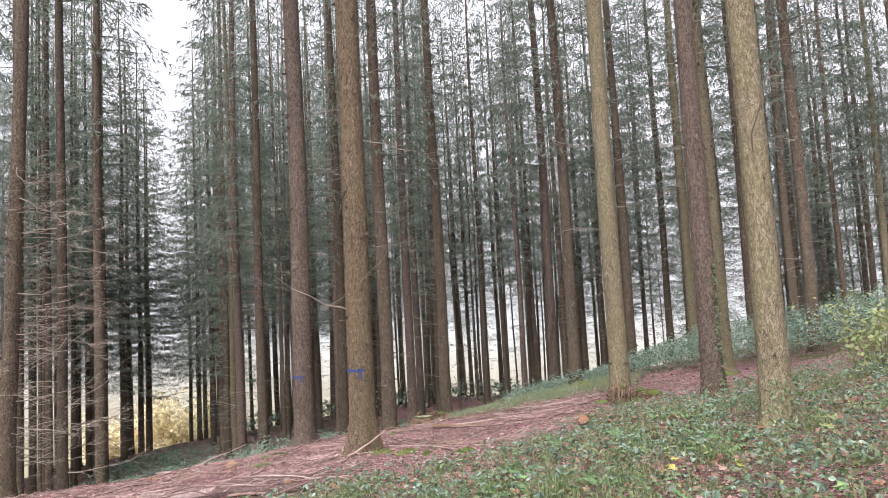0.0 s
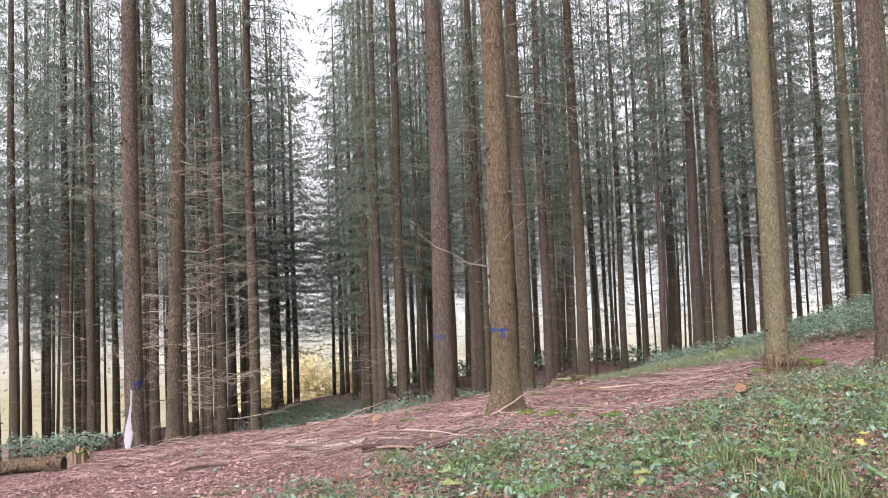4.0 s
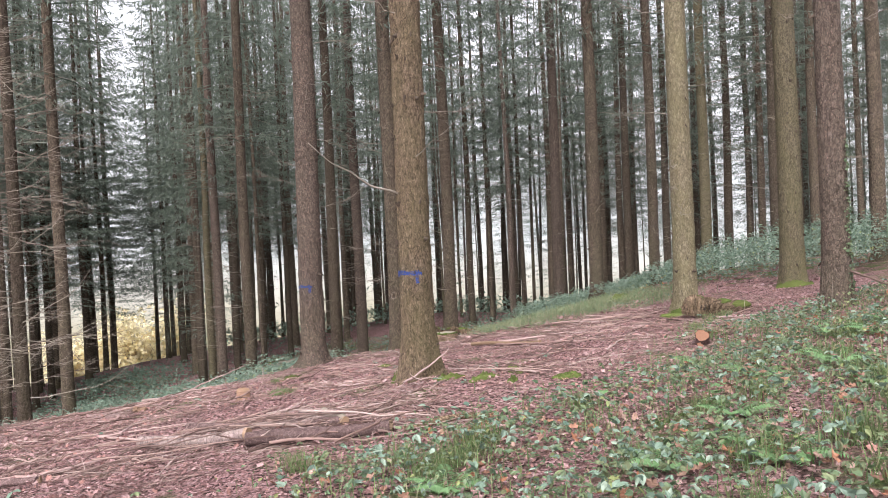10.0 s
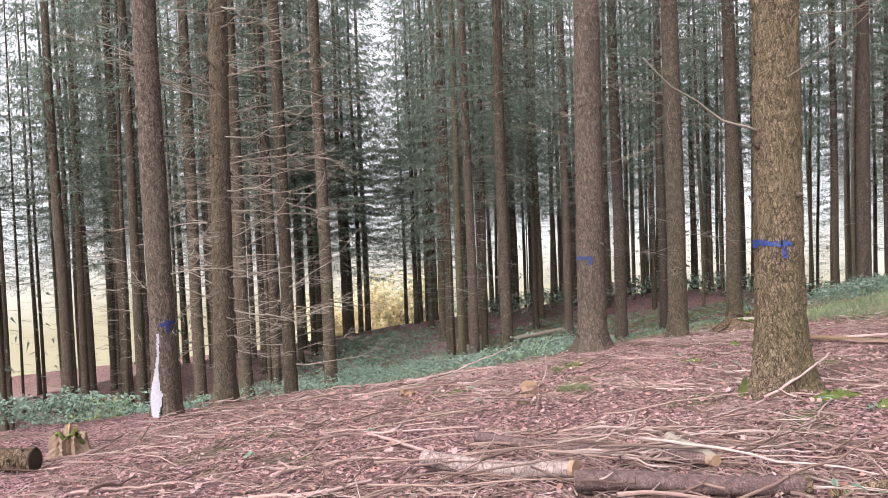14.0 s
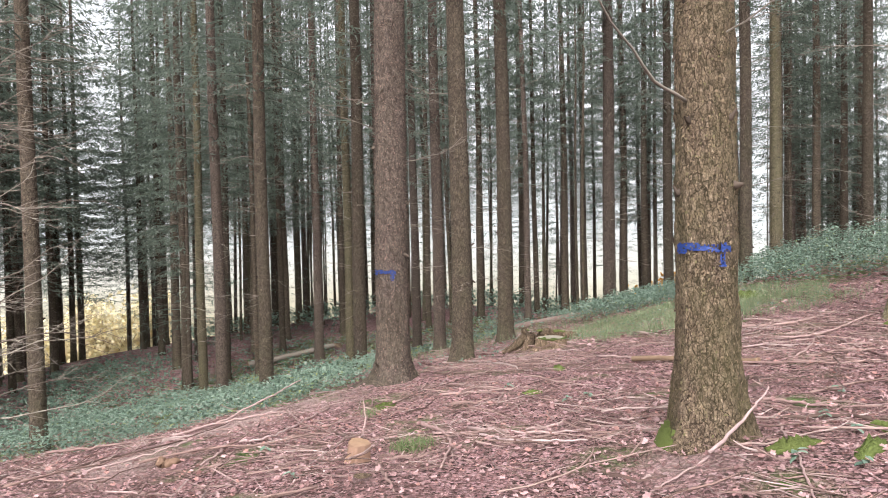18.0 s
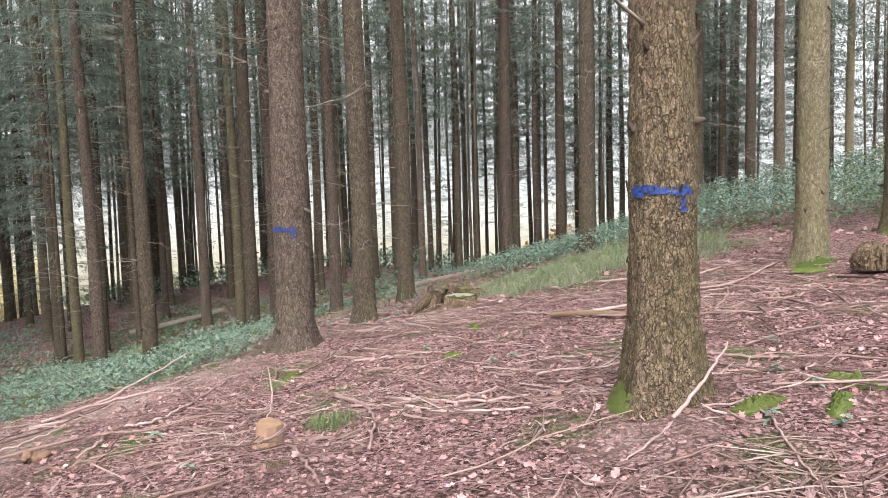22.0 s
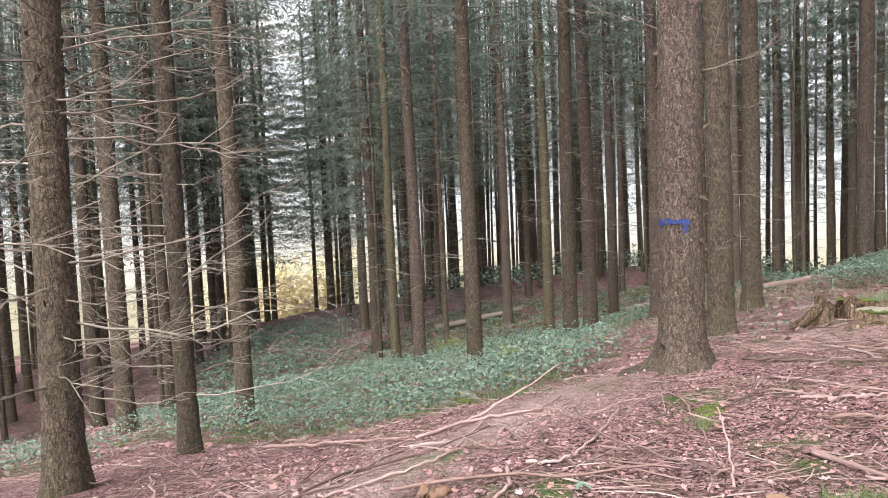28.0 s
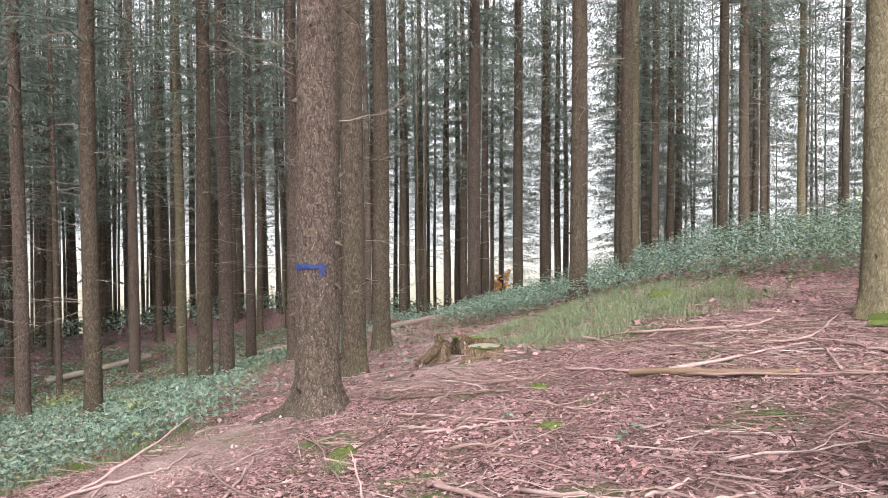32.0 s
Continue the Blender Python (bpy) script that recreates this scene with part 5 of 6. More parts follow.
def rotten_log():
    """The crumbled end of a log beside the olive spruce, half grown over with moss; a dark lump stands for its hollow.
    """
    ob = new("rotten_log")
    x0, y0 = 3.97, 16.33
    ob.matrix_world = pose(x0, y0, gz(x0, y0), 0, 0, -30) @ Matrix.Diagonal((1.2, 1.2, 1.25, 1))
    for centre, radii, k in (((-0.36, 0.0, 0.06), (0.20, 0.17, 0.20), 1), ((-0.12, 0.06, 0.05), (0.22, 0.17, 0.17), 2), ((0.2, 0.05, 0.03), (0.26, 0.18, 0.15), 3)):
        body = Builder()
        body.add(*lump(centre, radii, 0.16, k))
        part("crumbled_block", body.mesh("crumbled_block", ROTWOOD), ob)
    for k in range(7):
        chip = Builder()
        chip.tube([(-0.42 + 0.05 * k, -0.15, 0.0), (-0.45 + 0.06 * k, -0.17, 0.10 + 0.02 * (k % 3)), (-0.44 + 0.06 * k, -0.13, 0.2 + 0.025 * (k % 4))], [0.03, 0.024, 0.008], 5, False)
        part("splinter", chip.mesh("splinter", ROTWOOD), ob)
    # No hole is cut: this near-black lump paints the shade inside one.
    hole = Builder()
    hole.add(*lump((-0.2, -0.12, 0.09), (0.085, 0.06, 0.05), 0.2, 6))
    part("hollow", hole.mesh("hollow", KNOTWOOD), ob, "dark lump standing for the shade in a hollow")
    green = Builder()
    for centre, radii, k in (((0.30, 0.02, 0.13), (0.14, 0.12, 0.07), 7), ((0.05, 0.08, 0.17), (0.12, 0.09, 0.05), 8), ((-0.33, 0.06, 0.23), (0.10, 0.07, 0.04), 9)):
        green.add(*lump(centre, radii, 0.10, k))
    part("moss", green.mesh("moss", MOSS, True), ob, "thick bright green moss")
    tagged(ob, "crumbling rotten log capped with green moss", "log")


rotten_log()
torn_stump(-0.75, 22.5, -20)


def rotten_piece(x, y, length, yaw, label, mat):
    rng = np.random.default_rng(int(abs(x) * 100))
    s = np.linspace(0, 1, 16)
    b = Builder()
    b.tube(np.stack([(s - 0.5) * length, 0.04 * np.sin(s * 6), 0.03 + 0.012 * np.sin(s * 9)], -1), 0.05 * np.sin(0.45 + s * 2.3), 11, True, 0.32, rng)
    ob = new("rotten_wood", b.mesh("rotten_wood", mat, True))
    ob.matrix_world = pose(x, y, gz(x, y), 0, 0, yaw)
    tagged(ob, label, "dead wood")


rotten_piece(-8.3, 22.25, 0.55, 10, "crumbling orange-brown rotten wood on moss", speckled("red_rot", [(0.35, 0.16, 0.06), (0.45, 0.22, 0.09)], grain=20, relief=0.9))
rotten_piece(-6.0, 15.2, 0.2, 30, "flat crumbling wood chip in the litter", speckled("orange_rot", [(0.15, 0.09, 0.06), (0.20, 0.125, 0.085)], grain=20, relief=0.9))


def moss_mound(x, y, rx, ry, h, yaw, seed):
    rng = np.random.default_rng(seed)
    n, k = 8, 22
    v, q = [], []
    for i in range(n):
        f = (i + 0.5) / n * math.pi / 2
        for j in range(k):
            a = j * 2 * math.pi / k
            w = 1 + 0.25 * math.sin(2 * a + seed) + 0.15 * math.sin(5 * a + 2 * seed) + 0.06 * rng.normal()
            v.append((rx * math.cos(f) * math.cos(a) * w, ry * math.cos(f) * math.sin(a) * w, h * math.sin(f) * (1.2 + 0.35 * rng.normal()) - 0.02))
    q = [(i * k + j, i * k + (j + 1) % k, (i + 1) * k + (j + 1) % k, (i + 1) * k + j) for i in range(n - 1) for j in range(k)]
    v.append((0, 0, h))
    t = [((n - 1) * k + j, (n - 1) * k + (j + 1) % k, n * k) for j in range(k)]
    ob = new("moss_mound", mesh_from("moss_mound", v, [np.array(q), np.array(t)], MOSS, True))
    ob.matrix_world = pose(x, y, gz(x, y), 0, 0, yaw)
    tagged(ob, "low cushion of bright green moss on the ground", "moss", "moss cushions")


for i, (x, y, rx, ry, h) in enumerate(((-1.15, 12.3, 0.20, 0.09, 0.06), (-0.75, 12.1, 0.22, 0.08, 0.06), (-0.42, 11.8, 0.16, 0.07, 0.05), (-0.3, 12.5, 0.2, 0.1, 0.05), (4.2, 23.3, 0.4, 0.25, 0.12), (-2.1, 16.2, 0.18, 0.1, 0.04),
                                        (-3.8, 16.8, 0.25, 0.13, 0.05), (-1.4, 17.8, 0.15, 0.1, 0.05), (-6.3, 20.4, 0.3, 0.15, 0.08), (3.6, 17.6, 0.25, 0.12, 0.06), (0.2, 11.5, 0.2, 0.1, 0.05), (-8.6, 21.9, 0.35, 0.2, 0.06))):
    moss_mound(x, y, rx, ry, h, i * 37, i)


# ---- fallen branches ----
def fallen_mesh(seed, side_twigs):
    rng = np.random.default_rng(700 + seed)
    b = Builder()
    n = 9
    s = np.linspace(0, 1, n)
    bend = rng.uniform(-0.22, 0.22)
    wig = np.cumsum(rng.normal(size=n) * 0.022)
    pts = np.stack([s - 0.5, bend * (s - 0.5) ** 2 + wig, 0.012 + 0.02 * np.abs(np.sin(s * 4 + seed))], -1)
    b.tube(pts, (0.0036, 0.0068, 0.0048)[seed % 3] * (1.15 - 0.7 * s), 6, True, 0.06, rng)
    for _ in range(side_twigs):
        f = rng.uniform(0.2, 0.9)
        p = np.array([np.interp(f, s, pts[:, c]) for c in range(3)])
        a, ln = rng.choice([-1, 1]) * rng.uniform(0.4, 1.0), rng.uniform(0.1, 0.3)
        b.tube([p, p + [ln * 0.5 * math.cos(a), ln * 0.5 * math.sin(a), 0.012], p + [ln * math.cos(a * 1.2), ln * math.sin(a * 1.2), rng.uniform(0, 0.05)]], [0.005, 0.004, 0.0015], 4, False)
    return b.mesh("fallen_branch", STICKWOOD, True)


fallen_kinds = [fallen_mesh(i, (0, 1, 2, 3, 4)[i % 5]) for i in range(14)]
stick_rng = np.random.default_rng(31)


def fallen_branch(x, y, length, yaw, kind, thick=1.0, pitch=0.0, rise=0.0, label="thin bare fallen branch lying on leaf litter"):
    ob = new("fallen_branch", fallen_kinds[kind % 14])
    h = length * 0.45
    c, s = math.cos(radians(yaw)) * h, math.sin(radians(yaw)) * h
    slope = math.degrees(math.atan2(gz(x + c, y + s) - gz(x - c, y - s), 2 * h))
    w = 0.8 + 0.6 * thick
    ob.matrix_world = Matrix.Translation((x, y, gz(x, y) + 0.002 + rise)) @ Matrix.Rotation(radians(yaw), 4, "Z") @ Matrix.Rotation(radians(-slope - pitch), 4, "Y") @ Matrix.Diagonal((length, length * 0.8, w * 1.2, 1))
    return tagged(ob, label, "branch", "fallen branches")


def clear_of_trees(x, y, gap):
    return min((x - a) ** 2 + (y - b) ** 2 for a, b in SPOTS) > gap * gap


# brush round the logs, the litter slope past the marked spruce, and the bank below
for lo_x, hi_x, lo_y, hi_y, count, main_yaw, spread in ((-5.4, -1.2, 9.7, 11.7, 40, -10, 65), (-2.6, 1.0, 11.5, 13.2, 14, 0, 80), (-8.5, -4.0, 10.0, 15.5, 26, 25, 70), (-3.8, 3.0, 13.2, 19.5, 36, 20, 80), (0.0, 4.6, 11.5, 16.5, 30, 20, 70), (-3.0, 2.5, 19.5, 24.5, 22, 10, 50), (-9.0, -4.4, 15.5, 20.0, 14, 25, 45), (-9.2, -5.2, 13.8, 17.2, 18, 22, 55), (-3.0, 3.0, 25, 34, 16, 10, 40)):
    made = 0
    while made < count:
        x, y = float(stick_rng.uniform(lo_x, hi_x)), float(stick_rng.uniform(lo_y, hi_y))
        if not clear_of_trees(x, y, 0.45) or inside(NEAR_BRAMBLES, x, y):
            made += 0.2
            continue
        fallen_branch(x, y, 0.35 + 1.5 * float(stick_rng.uniform()) ** 2, main_yaw + float(stick_rng.normal()) * spread, int(stick_rng.integers(0, 14)), float(stick_rng.uniform(0.5, 1.6)), float(stick_rng.normal()) * 2, float(stick_rng.uniform(0, 0.03)))
        made += 1


PALESTICK = speckled("weathered_stick", [(0.270, 0.178, 0.163), (0.371, 0.266, 0.251), (0.211, 0.135, 0.121), (0.422, 0.316, 0.306), (0.304, 0.202, 0.183)], 0.8, 0.2, 14, relief=0.6)
DARKSTICK = speckled("dark_stick", [(0.090, 0.060, 0.050), (0.143, 0.098, 0.083)], 0.85, 0.15, 14, relief=0.6)


def bent_stick(points, radius, label, taper=0.5):
    """A stick that follows a line of places on the ground: x, y and height over it."""
    rng = np.random.default_rng(int(abs(points[0][0]) * 1000))
    p = np.array([(x, y, gz(x, y) + h + radius * 0.8 + 0.016) for x, y, h in points])
    u = np.linspace(0, len(p) - 1, 5 * len(p))
    q = np.stack([np.interp(u, np.arange(len(p)), p[:, c]) for c in range(3)], -1)
    for _ in range(3):
        q[1:-1] = (q[:-2] + 2 * q[1:-1] + q[2:]) / 4
    q[1:-1] += rng.normal(size=q[1:-1].shape) * 0.006
    o = q[0].copy()
    b = Builder()
    b.tube(q - o, 1.15 * radius * np.linspace(1, taper, len(q)), 7, True, 0.07, rng)
    ob = new("fallen_branch", b.mesh("fallen_branch", DARKSTICK if "dark" in label else PALESTICK, True))
    ob.location = o
    tagged(ob, label, "branch", "fallen branches")


bent_stick([(-3.47, 15.53, 0), (-3.27, 14.67, 0), (-3.25, 14.1, 0), (-3.43, 13.17, 0)], 0.016, "thick crooked grey branch on leaf litter")
bent_stick([(-2.99, 14.23, 0), (-2.81, 13.8, 0), (-2.53, 13.5, 0), (-2.27, 13.29, 0)], 0.013, "long smooth grey branch on leaf litter")
bent_stick([(-3.38, 14.75, 0), (-3.12, 14.6, 0), (-2.53, 13.94, 0), (-2.2, 13.44, 0)], 0.009, "long thin grey branch on leaf litter")
bent_stick([(-8.6, 16.78, 0), (-7.58, 15.37, 0), (-6.98, 14.95, 0), (-6.43, 14.9, 0)], 0.012, "bent pale stick on trodden soil")
bent_stick([(-6.26, 14.24, 0), (-5.81, 14.07, 0), (-5.57, 13.77, 0)], 0.009, "pale stick lying on leaf litter")
bent_stick([(-6.44, 16.98, 0), (-5.97, 17.48, 0), (-5.57, 17.45, 0), (-5.29, 17.54, 0), (-5.08, 18.12, 0)], 0.016, "long thin pole along the crest of the bank")
bent_stick([(-6.91, 15.13, 0), (-6.59, 15.54, 0), (-6.19, 15.86, 0), (-6.02, 16, 0), (-5.8, 17.4, 0)], 0.012, "long bare stick on trodden soil")
bent_stick([(-5.37, 15.62, 0), (-5.16, 15.57, 0), (-5.03, 15.69, 0), (-4.82, 16.19, 0)], 0.013, "curved grey root-like branch on bare soil")
bent_stick([(-5.51, 15.55, 0), (-5.47, 15.1, 0), (-5.59, 14.82, 0)], 0.016, "short bent branch on leaf litter")
bent_stick([(-6.02, 16.41, 0), (-5.7, 16.07, 0), (-5.39, 15.95, 0)], 0.009, "dark straight stick on trodden soil")
bent_stick([(-3.93, 13.83, 0), (-3.84, 13.06, 0), (-3.79, 12.68, 0)], 0.014, "pale crooked stick beside a small stump")
bent_stick([(-1.72, 12.33, 0), (-2.04, 12.11, 0), (-2.18, 12.09, 0)], 0.008, "pale bent stick leaning against a trunk foot")
bent_stick([(-0.88, 12.98, 0), (-1.11, 12.45, 0), (-1.31, 11.96, 0), (-1.47, 11.58, 0), (-1.6, 11.24, 0)], 0.009, "pale crooked stick at a trunk foot")
bent_stick([(-0.78, 13.13, 0), (-0.3, 13.06, 0), (-0.08, 12.67, 0), (0.45, 12.66, 0)], 0.013, "dark thick branch on leaf litter")
bent_stick([(-0.31, 12.97, 0), (-0.21, 12.27, 0), (-0.09, 11.8, 0), (-0.03, 11.56, 0)], 0.012, "dark thick branch on leaf litter")
bent_stick([(-0.42, 14.19, 0), (-0.11, 13.82, 0), (0.42, 13.4, 0), (0.65, 12.69, 0)], 0.013, "brown branch lying across the litter")
bent_stick([(1.89, 18, 0), (2.25, 17.69, 0), (2.79, 17.97, 0), (3.77, 18.58, 0)], 0.018, "long pale stick on leaf litter")
bent_stick([(0.87, 15.89, 0), (1.02, 15.36, 0), (1.29, 15.16, 0), (1.8, 15.1, 0)], 0.013, "long pale stick on leaf litter")
bent_stick([(2.38, 17.36, 0), (1.9, 16.19, 0), (1.63, 15.18, 0)], 0.017, "brown bent stick on leaf litter")
bent_stick([(1.03, 16.05, 0), (1.72, 16.86, 0), (2.27, 17.68, 0)], 0.013, "short forked stick on leaf litter")
bent_stick([(3.7, 15.81, 0), (4.2, 15.41, 0)], 0.019, "long brown stick on leaf litter")
bent_stick([(-3.08, 18.71, 0), (-2.62, 18.22, 0), (-1.72, 17.95, 0), (-1.03, 17.93, 0)], 0.014, "long dark stick on leaf litter")
bent_stick([(-3.07, 17.68, 0), (-2.74, 16.99, 0), (-2.35, 16.57, 0), (-2.6, 15.81, 0)], 0.013, "brown bent branch on leaf litter")
bent_stick([(-3.14, 16.63, 0), (-2.76, 16.52, 0), (-2.45, 16.59, 0), (-2.1, 16.39, 0)], 0.014, "brown branch on leaf litter")
bent_stick([(-3.46, 15.42, 0), (-3.37, 15.07, 0), (-3.27, 14.68, 0)], 0.013, "stout stick lying on leaf litter")
bent_stick([(-3.98, 17.57, 0), (-4.02, 16.35, 0), (-4.08, 15.35, 0)], 0.009, "thin pale stick on mossy litter")
bent_stick([(-4.55, 17.24, 0), (-4.75, 16.4, 0), (-4.95, 15.92, 0)], 0.014, "bent pale stick on trodden soil")
bent_stick([(-0.01, 17.39, 0), (0.83, 17.44, 0), (2.29, 17.56, 0)], 0.016, "long pale stick above a log")
bent_stick([(-2.61, 14.06, 0), (-2.22, 14.12, 0)], 0.012, "stout stick lying on leaf litter")
bent_stick([(-1.78, 13.98, 0), (-1.58, 13.81, 0)], 0.009, "pale stick on leaf litter")
bent_stick([(-0.6, 18.71, 0), (-0.34, 17.87, 0), (-0.21, 17.13, 0)], 0.015, "brown stick on leaf litter")
bent_stick([(-2.95, 10.95, 0), (-2.54, 10.94, 0), (-2.05, 10.96, 0), (-1.51, 10.87, 0)], 0.011, "long thin branch over the brush heap")
bent_stick([(-5.54, 9.9, 0), (-5.24, 9.98, 0), (-4.89, 10.05, 0)], 0.018, "reddish branch piece on leaf litter")
bent_stick([(-7.25, 10.26, 0), (-6.76, 10.45, 0), (-5.99, 10.48, 0)], 0.012, "reddish branch on leaf litter")
bent_stick([(-5.55, 10.47, 0), (-5.4, 11.16, 0), (-5.1, 11.28, 0), (-4.29, 10.82, 0)], 0.013, "pale stick reaching into the brush heap")
bent_stick([(-1.56, 11.06, 0), (-1.17, 10.74, 0), (-0.77, 10.22, 0)], 0.01, "long thin stick on leaf litter")
bent_stick([(-5.45, 12.15, 0), (-4.83, 12.22, 0), (-4.27, 12.2, 0)], 0.012, "long thin stick behind the brush heap")
bent_stick([(-3.03, 14.87, 0), (-2.57, 13.82, 0), (-2.12, 13.71, 0)], 0.014, "long thin stick on leaf litter")
bent_stick([(-0.4, 17.5, 0), (0.48, 17.32, 0), (1.45, 17.45, 0)], 0.022, "long brown stick along the slope")
bent_stick([(1.53, 20.52, 0), (2.56, 18.91, 0), (3.79, 19.53, 0)], 0.024, "long brown stick along the slope")
bent_stick([(-5.62, 12.44, 0), (-4.2, 10.87, 0), (-3.12, 10.14, 0)], 0.016, "brown stick on leaf litter")
bent_stick([(-5.31, 9.69, 0), (-4.97, 10.05, 0), (-4.53, 10.6, 0)], 0.017, "brown stick on leaf litter")
bent_stick([(-5.12, 12.13, 0), (-5.2, 12.9, 0.02), (-5.29, 13.7, 0)], 0.012, "pale stick on leaf litter")
bent_stick([(-4.1, 14.81, 0), (-4.03, 15.2, 0.12), (-4.06, 15.4, 0.36)], 0.009, "thin pale stick rising from the litter")
bent_stick([(-0.07, 17.03, 0), (0.6, 16.1, 0), (1.24, 15.2, 0)], 0.016, "long brown stick along the slope")
bent_stick([(-1.72, 12.33, 0.02), (-1.4, 12.5, 0.14), (-1.13, 12.66, 0.34)], 0.012, "pale bent stick leaning against a trunk foot")
bent_stick([(4.95, 13.88, 0.5), (5.3, 13.5, 0.22), (5.75, 13.1, 0.0)], 0.016, "dark snapped branch propped at a trunk foot")
bent_stick([(-6.05, 17.4, 0.0), (-5.5, 17.9, 0.12), (-5.05, 18.7, 0.3)], 0.013, "thin bare stick leaning up from the bank")
bent_stick([(-8.2, 17.6, 0.02), (-7.4, 17.5, 0.0), (-6.44, 17.05, 0.0)], 0.018, "long thin pole along the crest of the bank")

for i in range(26):
    fallen_branch(-3.1 + 1.3 * float(stick_rng.normal()) * 0.8, 10.75 + 0.45 * float(stick_rng.normal()), float(stick_rng.uniform(0.7, 1.9)), -8 + 32 * float(stick_rng.normal()), int(stick_rng.integers(0, 14)), 1.0, float(stick_rng.normal()) * 3, float(stick_rng.uniform(0.02, 0.10)), "thin bare branch in the brush round the logs")

# ---- litter ----
lit = np.random.default_rng(41)


def litter_places(n, lo_x, hi_x, lo_y, hi_y, keep):
    x, y = lit.uniform(lo_x, hi_x, n), lit.uniform(lo_y, hi_y, n)
    ok = keep(x, y)
    for a, b in SPOTS:
        ok &= (x - a) ** 2 + (y - b) ** 2 > 0.09
    x, y = x[ok], y[ok]
    return np.stack([x, y, ground_z(x, y)], -1)


def bare_path(x, y):
    return near_line(PATH_LINE, x, y) > 0.28 * lit.uniform(0.3, 1.6, len(x))


def leaf_litter(n, box, keep, shape, faces, lo, hi):
    p = litter_places(n, *box, keep)
    k = len(p)
    p[:, 2] += lit.uniform(0.004, 0.03, k)
    v, f = scatter_shape(shape, faces, p, lit.uniform(lo, hi, k), lit.uniform(0, 6.28, k), lit.normal(size=k) * 0.45, lit.normal(size=k) * 0.5, lit.uniform(0.8, 1.5, k))
    ob = new("leaf_litter", mesh_from("leaf_litter", v, f, LEAFLITTER))
    tagged(ob, "dead pinkish-brown leaves strewn over the forest floor", "leaf litter", kind="stuff")


thin_in_brambles = lambda x, y: bare_path(x, y) & (~inside(NEAR_BRAMBLES, x, y) | (lit.uniform(size=len(x)) < 0.85)) & (~inside(DIP_BRAMBLES, x, y))
in_drifts = lambda x, y: thin_in_brambles(x, y) & (inside(NEAR_BRAMBLES, x, y) | (0.6 * blotch(x, y, 1.4, 6.0) + 0.4 * blotch(x, y, 3.7, 2.5) > 0.25 + 0.5 * lit.uniform(size=len(x))))
leaf_litter(48000, (-8.5, 6, 4.5, 17), in_drifts, POINTED, POINTED_F, 0.016, 0.042)
leaf_litter(9000, (-8.0, 6, 4.5, 17), thin_in_brambles, CURLED, CURLED_F, 0.03, 0.065)
leaf_litter(30000, (-9, 7, 16, 25), in_drifts, POINTED, POINTED_F, 0.02, 0.05)
leaf_litter(16000, (-22, 8, 20, 50), thin_in_brambles, SPRAY, SPRAY_F, 0.06, 0.12)


def caught_leaves():
    """Dead leaves that lie on top of the low plants."""
    p = litter_places(7000, -3.5, 9, 3, 15, lambda x, y: inside(NEAR_BRAMBLES, x, y) & (blotch(x, y, 1.7, 9.0) > 0.40))
    k = len(p)
    p[:, 2] += lit.uniform(0.01, 0.12, k)
    v, f = scatter_shape(CURLED, CURLED_F, p, lit.uniform(0.04, 0.09, k), lit.uniform(0, 6.28, k), lit.normal(size=k) * 0.4, lit.normal(size=k) * 0.4, lit.uniform(0.8, 1.4, k))
    tagged(new("leaf_litter", mesh_from("leaf_litter", v, f, DEADBROWN)), "dead brown leaves caught on low brambles", "leaf litter", kind="stuff")


caught_leaves()

# dry stalks that stand up among the low plants
for i in range(26):
    x, y = float(lit.uniform(-1.0, 6.0)), float(lit.uniform(6.0, 13.0))
    if inside(NEAR_BRAMBLES, x, y):
        h = float(lit.uniform(0.3, 0.75))
        bx, by = (float(v) * 0.12 * h for v in lit.normal(size=2))
        stalk = Builder()
        stalk.tube([(0, 0, -0.02), (bx * 0.4, by * 0.4, h * 0.5), (bx, by, h)], [0.0035, 0.003, 0.0015], 4, False)
        stalk_ob = new("dry_stalk", stalk.mesh("dry_stalk", DEADWOOD))
        stalk_ob.location = (x, y, gz(x, y))
        tagged(stalk_ob, "thin dry upright stalk among low brambles", "stalk", "dry stalks")

# large dead leaves that can be told apart, lying on top of the litter
big_leaves = [mesh_from("leaf", np.array(CURLED) * [1, w, 1.0] - [0.45, 0, 0], np.array(CURLED_F), LEAFLITTER) for w in (0.85, 1.1, 1.35)]
for lo_x, hi_x, lo_y, hi_y, count in ((-5.6, 0.2, 11.6, 15.0, 80), (-6.5, -3.4, 14.5, 17.0, 36), (-3.5, 2.0, 5.6, 9.5, 130)):
    for i in range(count):
        x, y = float(lit.uniform(lo_x, hi_x)), float(lit.uniform(lo_y, hi_y))
        leaf_ob = part("leaf", big_leaves[i % 3], ground)
        size = float(lit.uniform(0.04, 0.075))
        leaf_ob.matrix_basis = pose(x, y, gz(x, y) + 0.03, *(float(v) for v in lit.normal(size=2) * 14), float(lit.uniform(0, 360))) @ Matrix.Diagonal((size, size, size, 1))


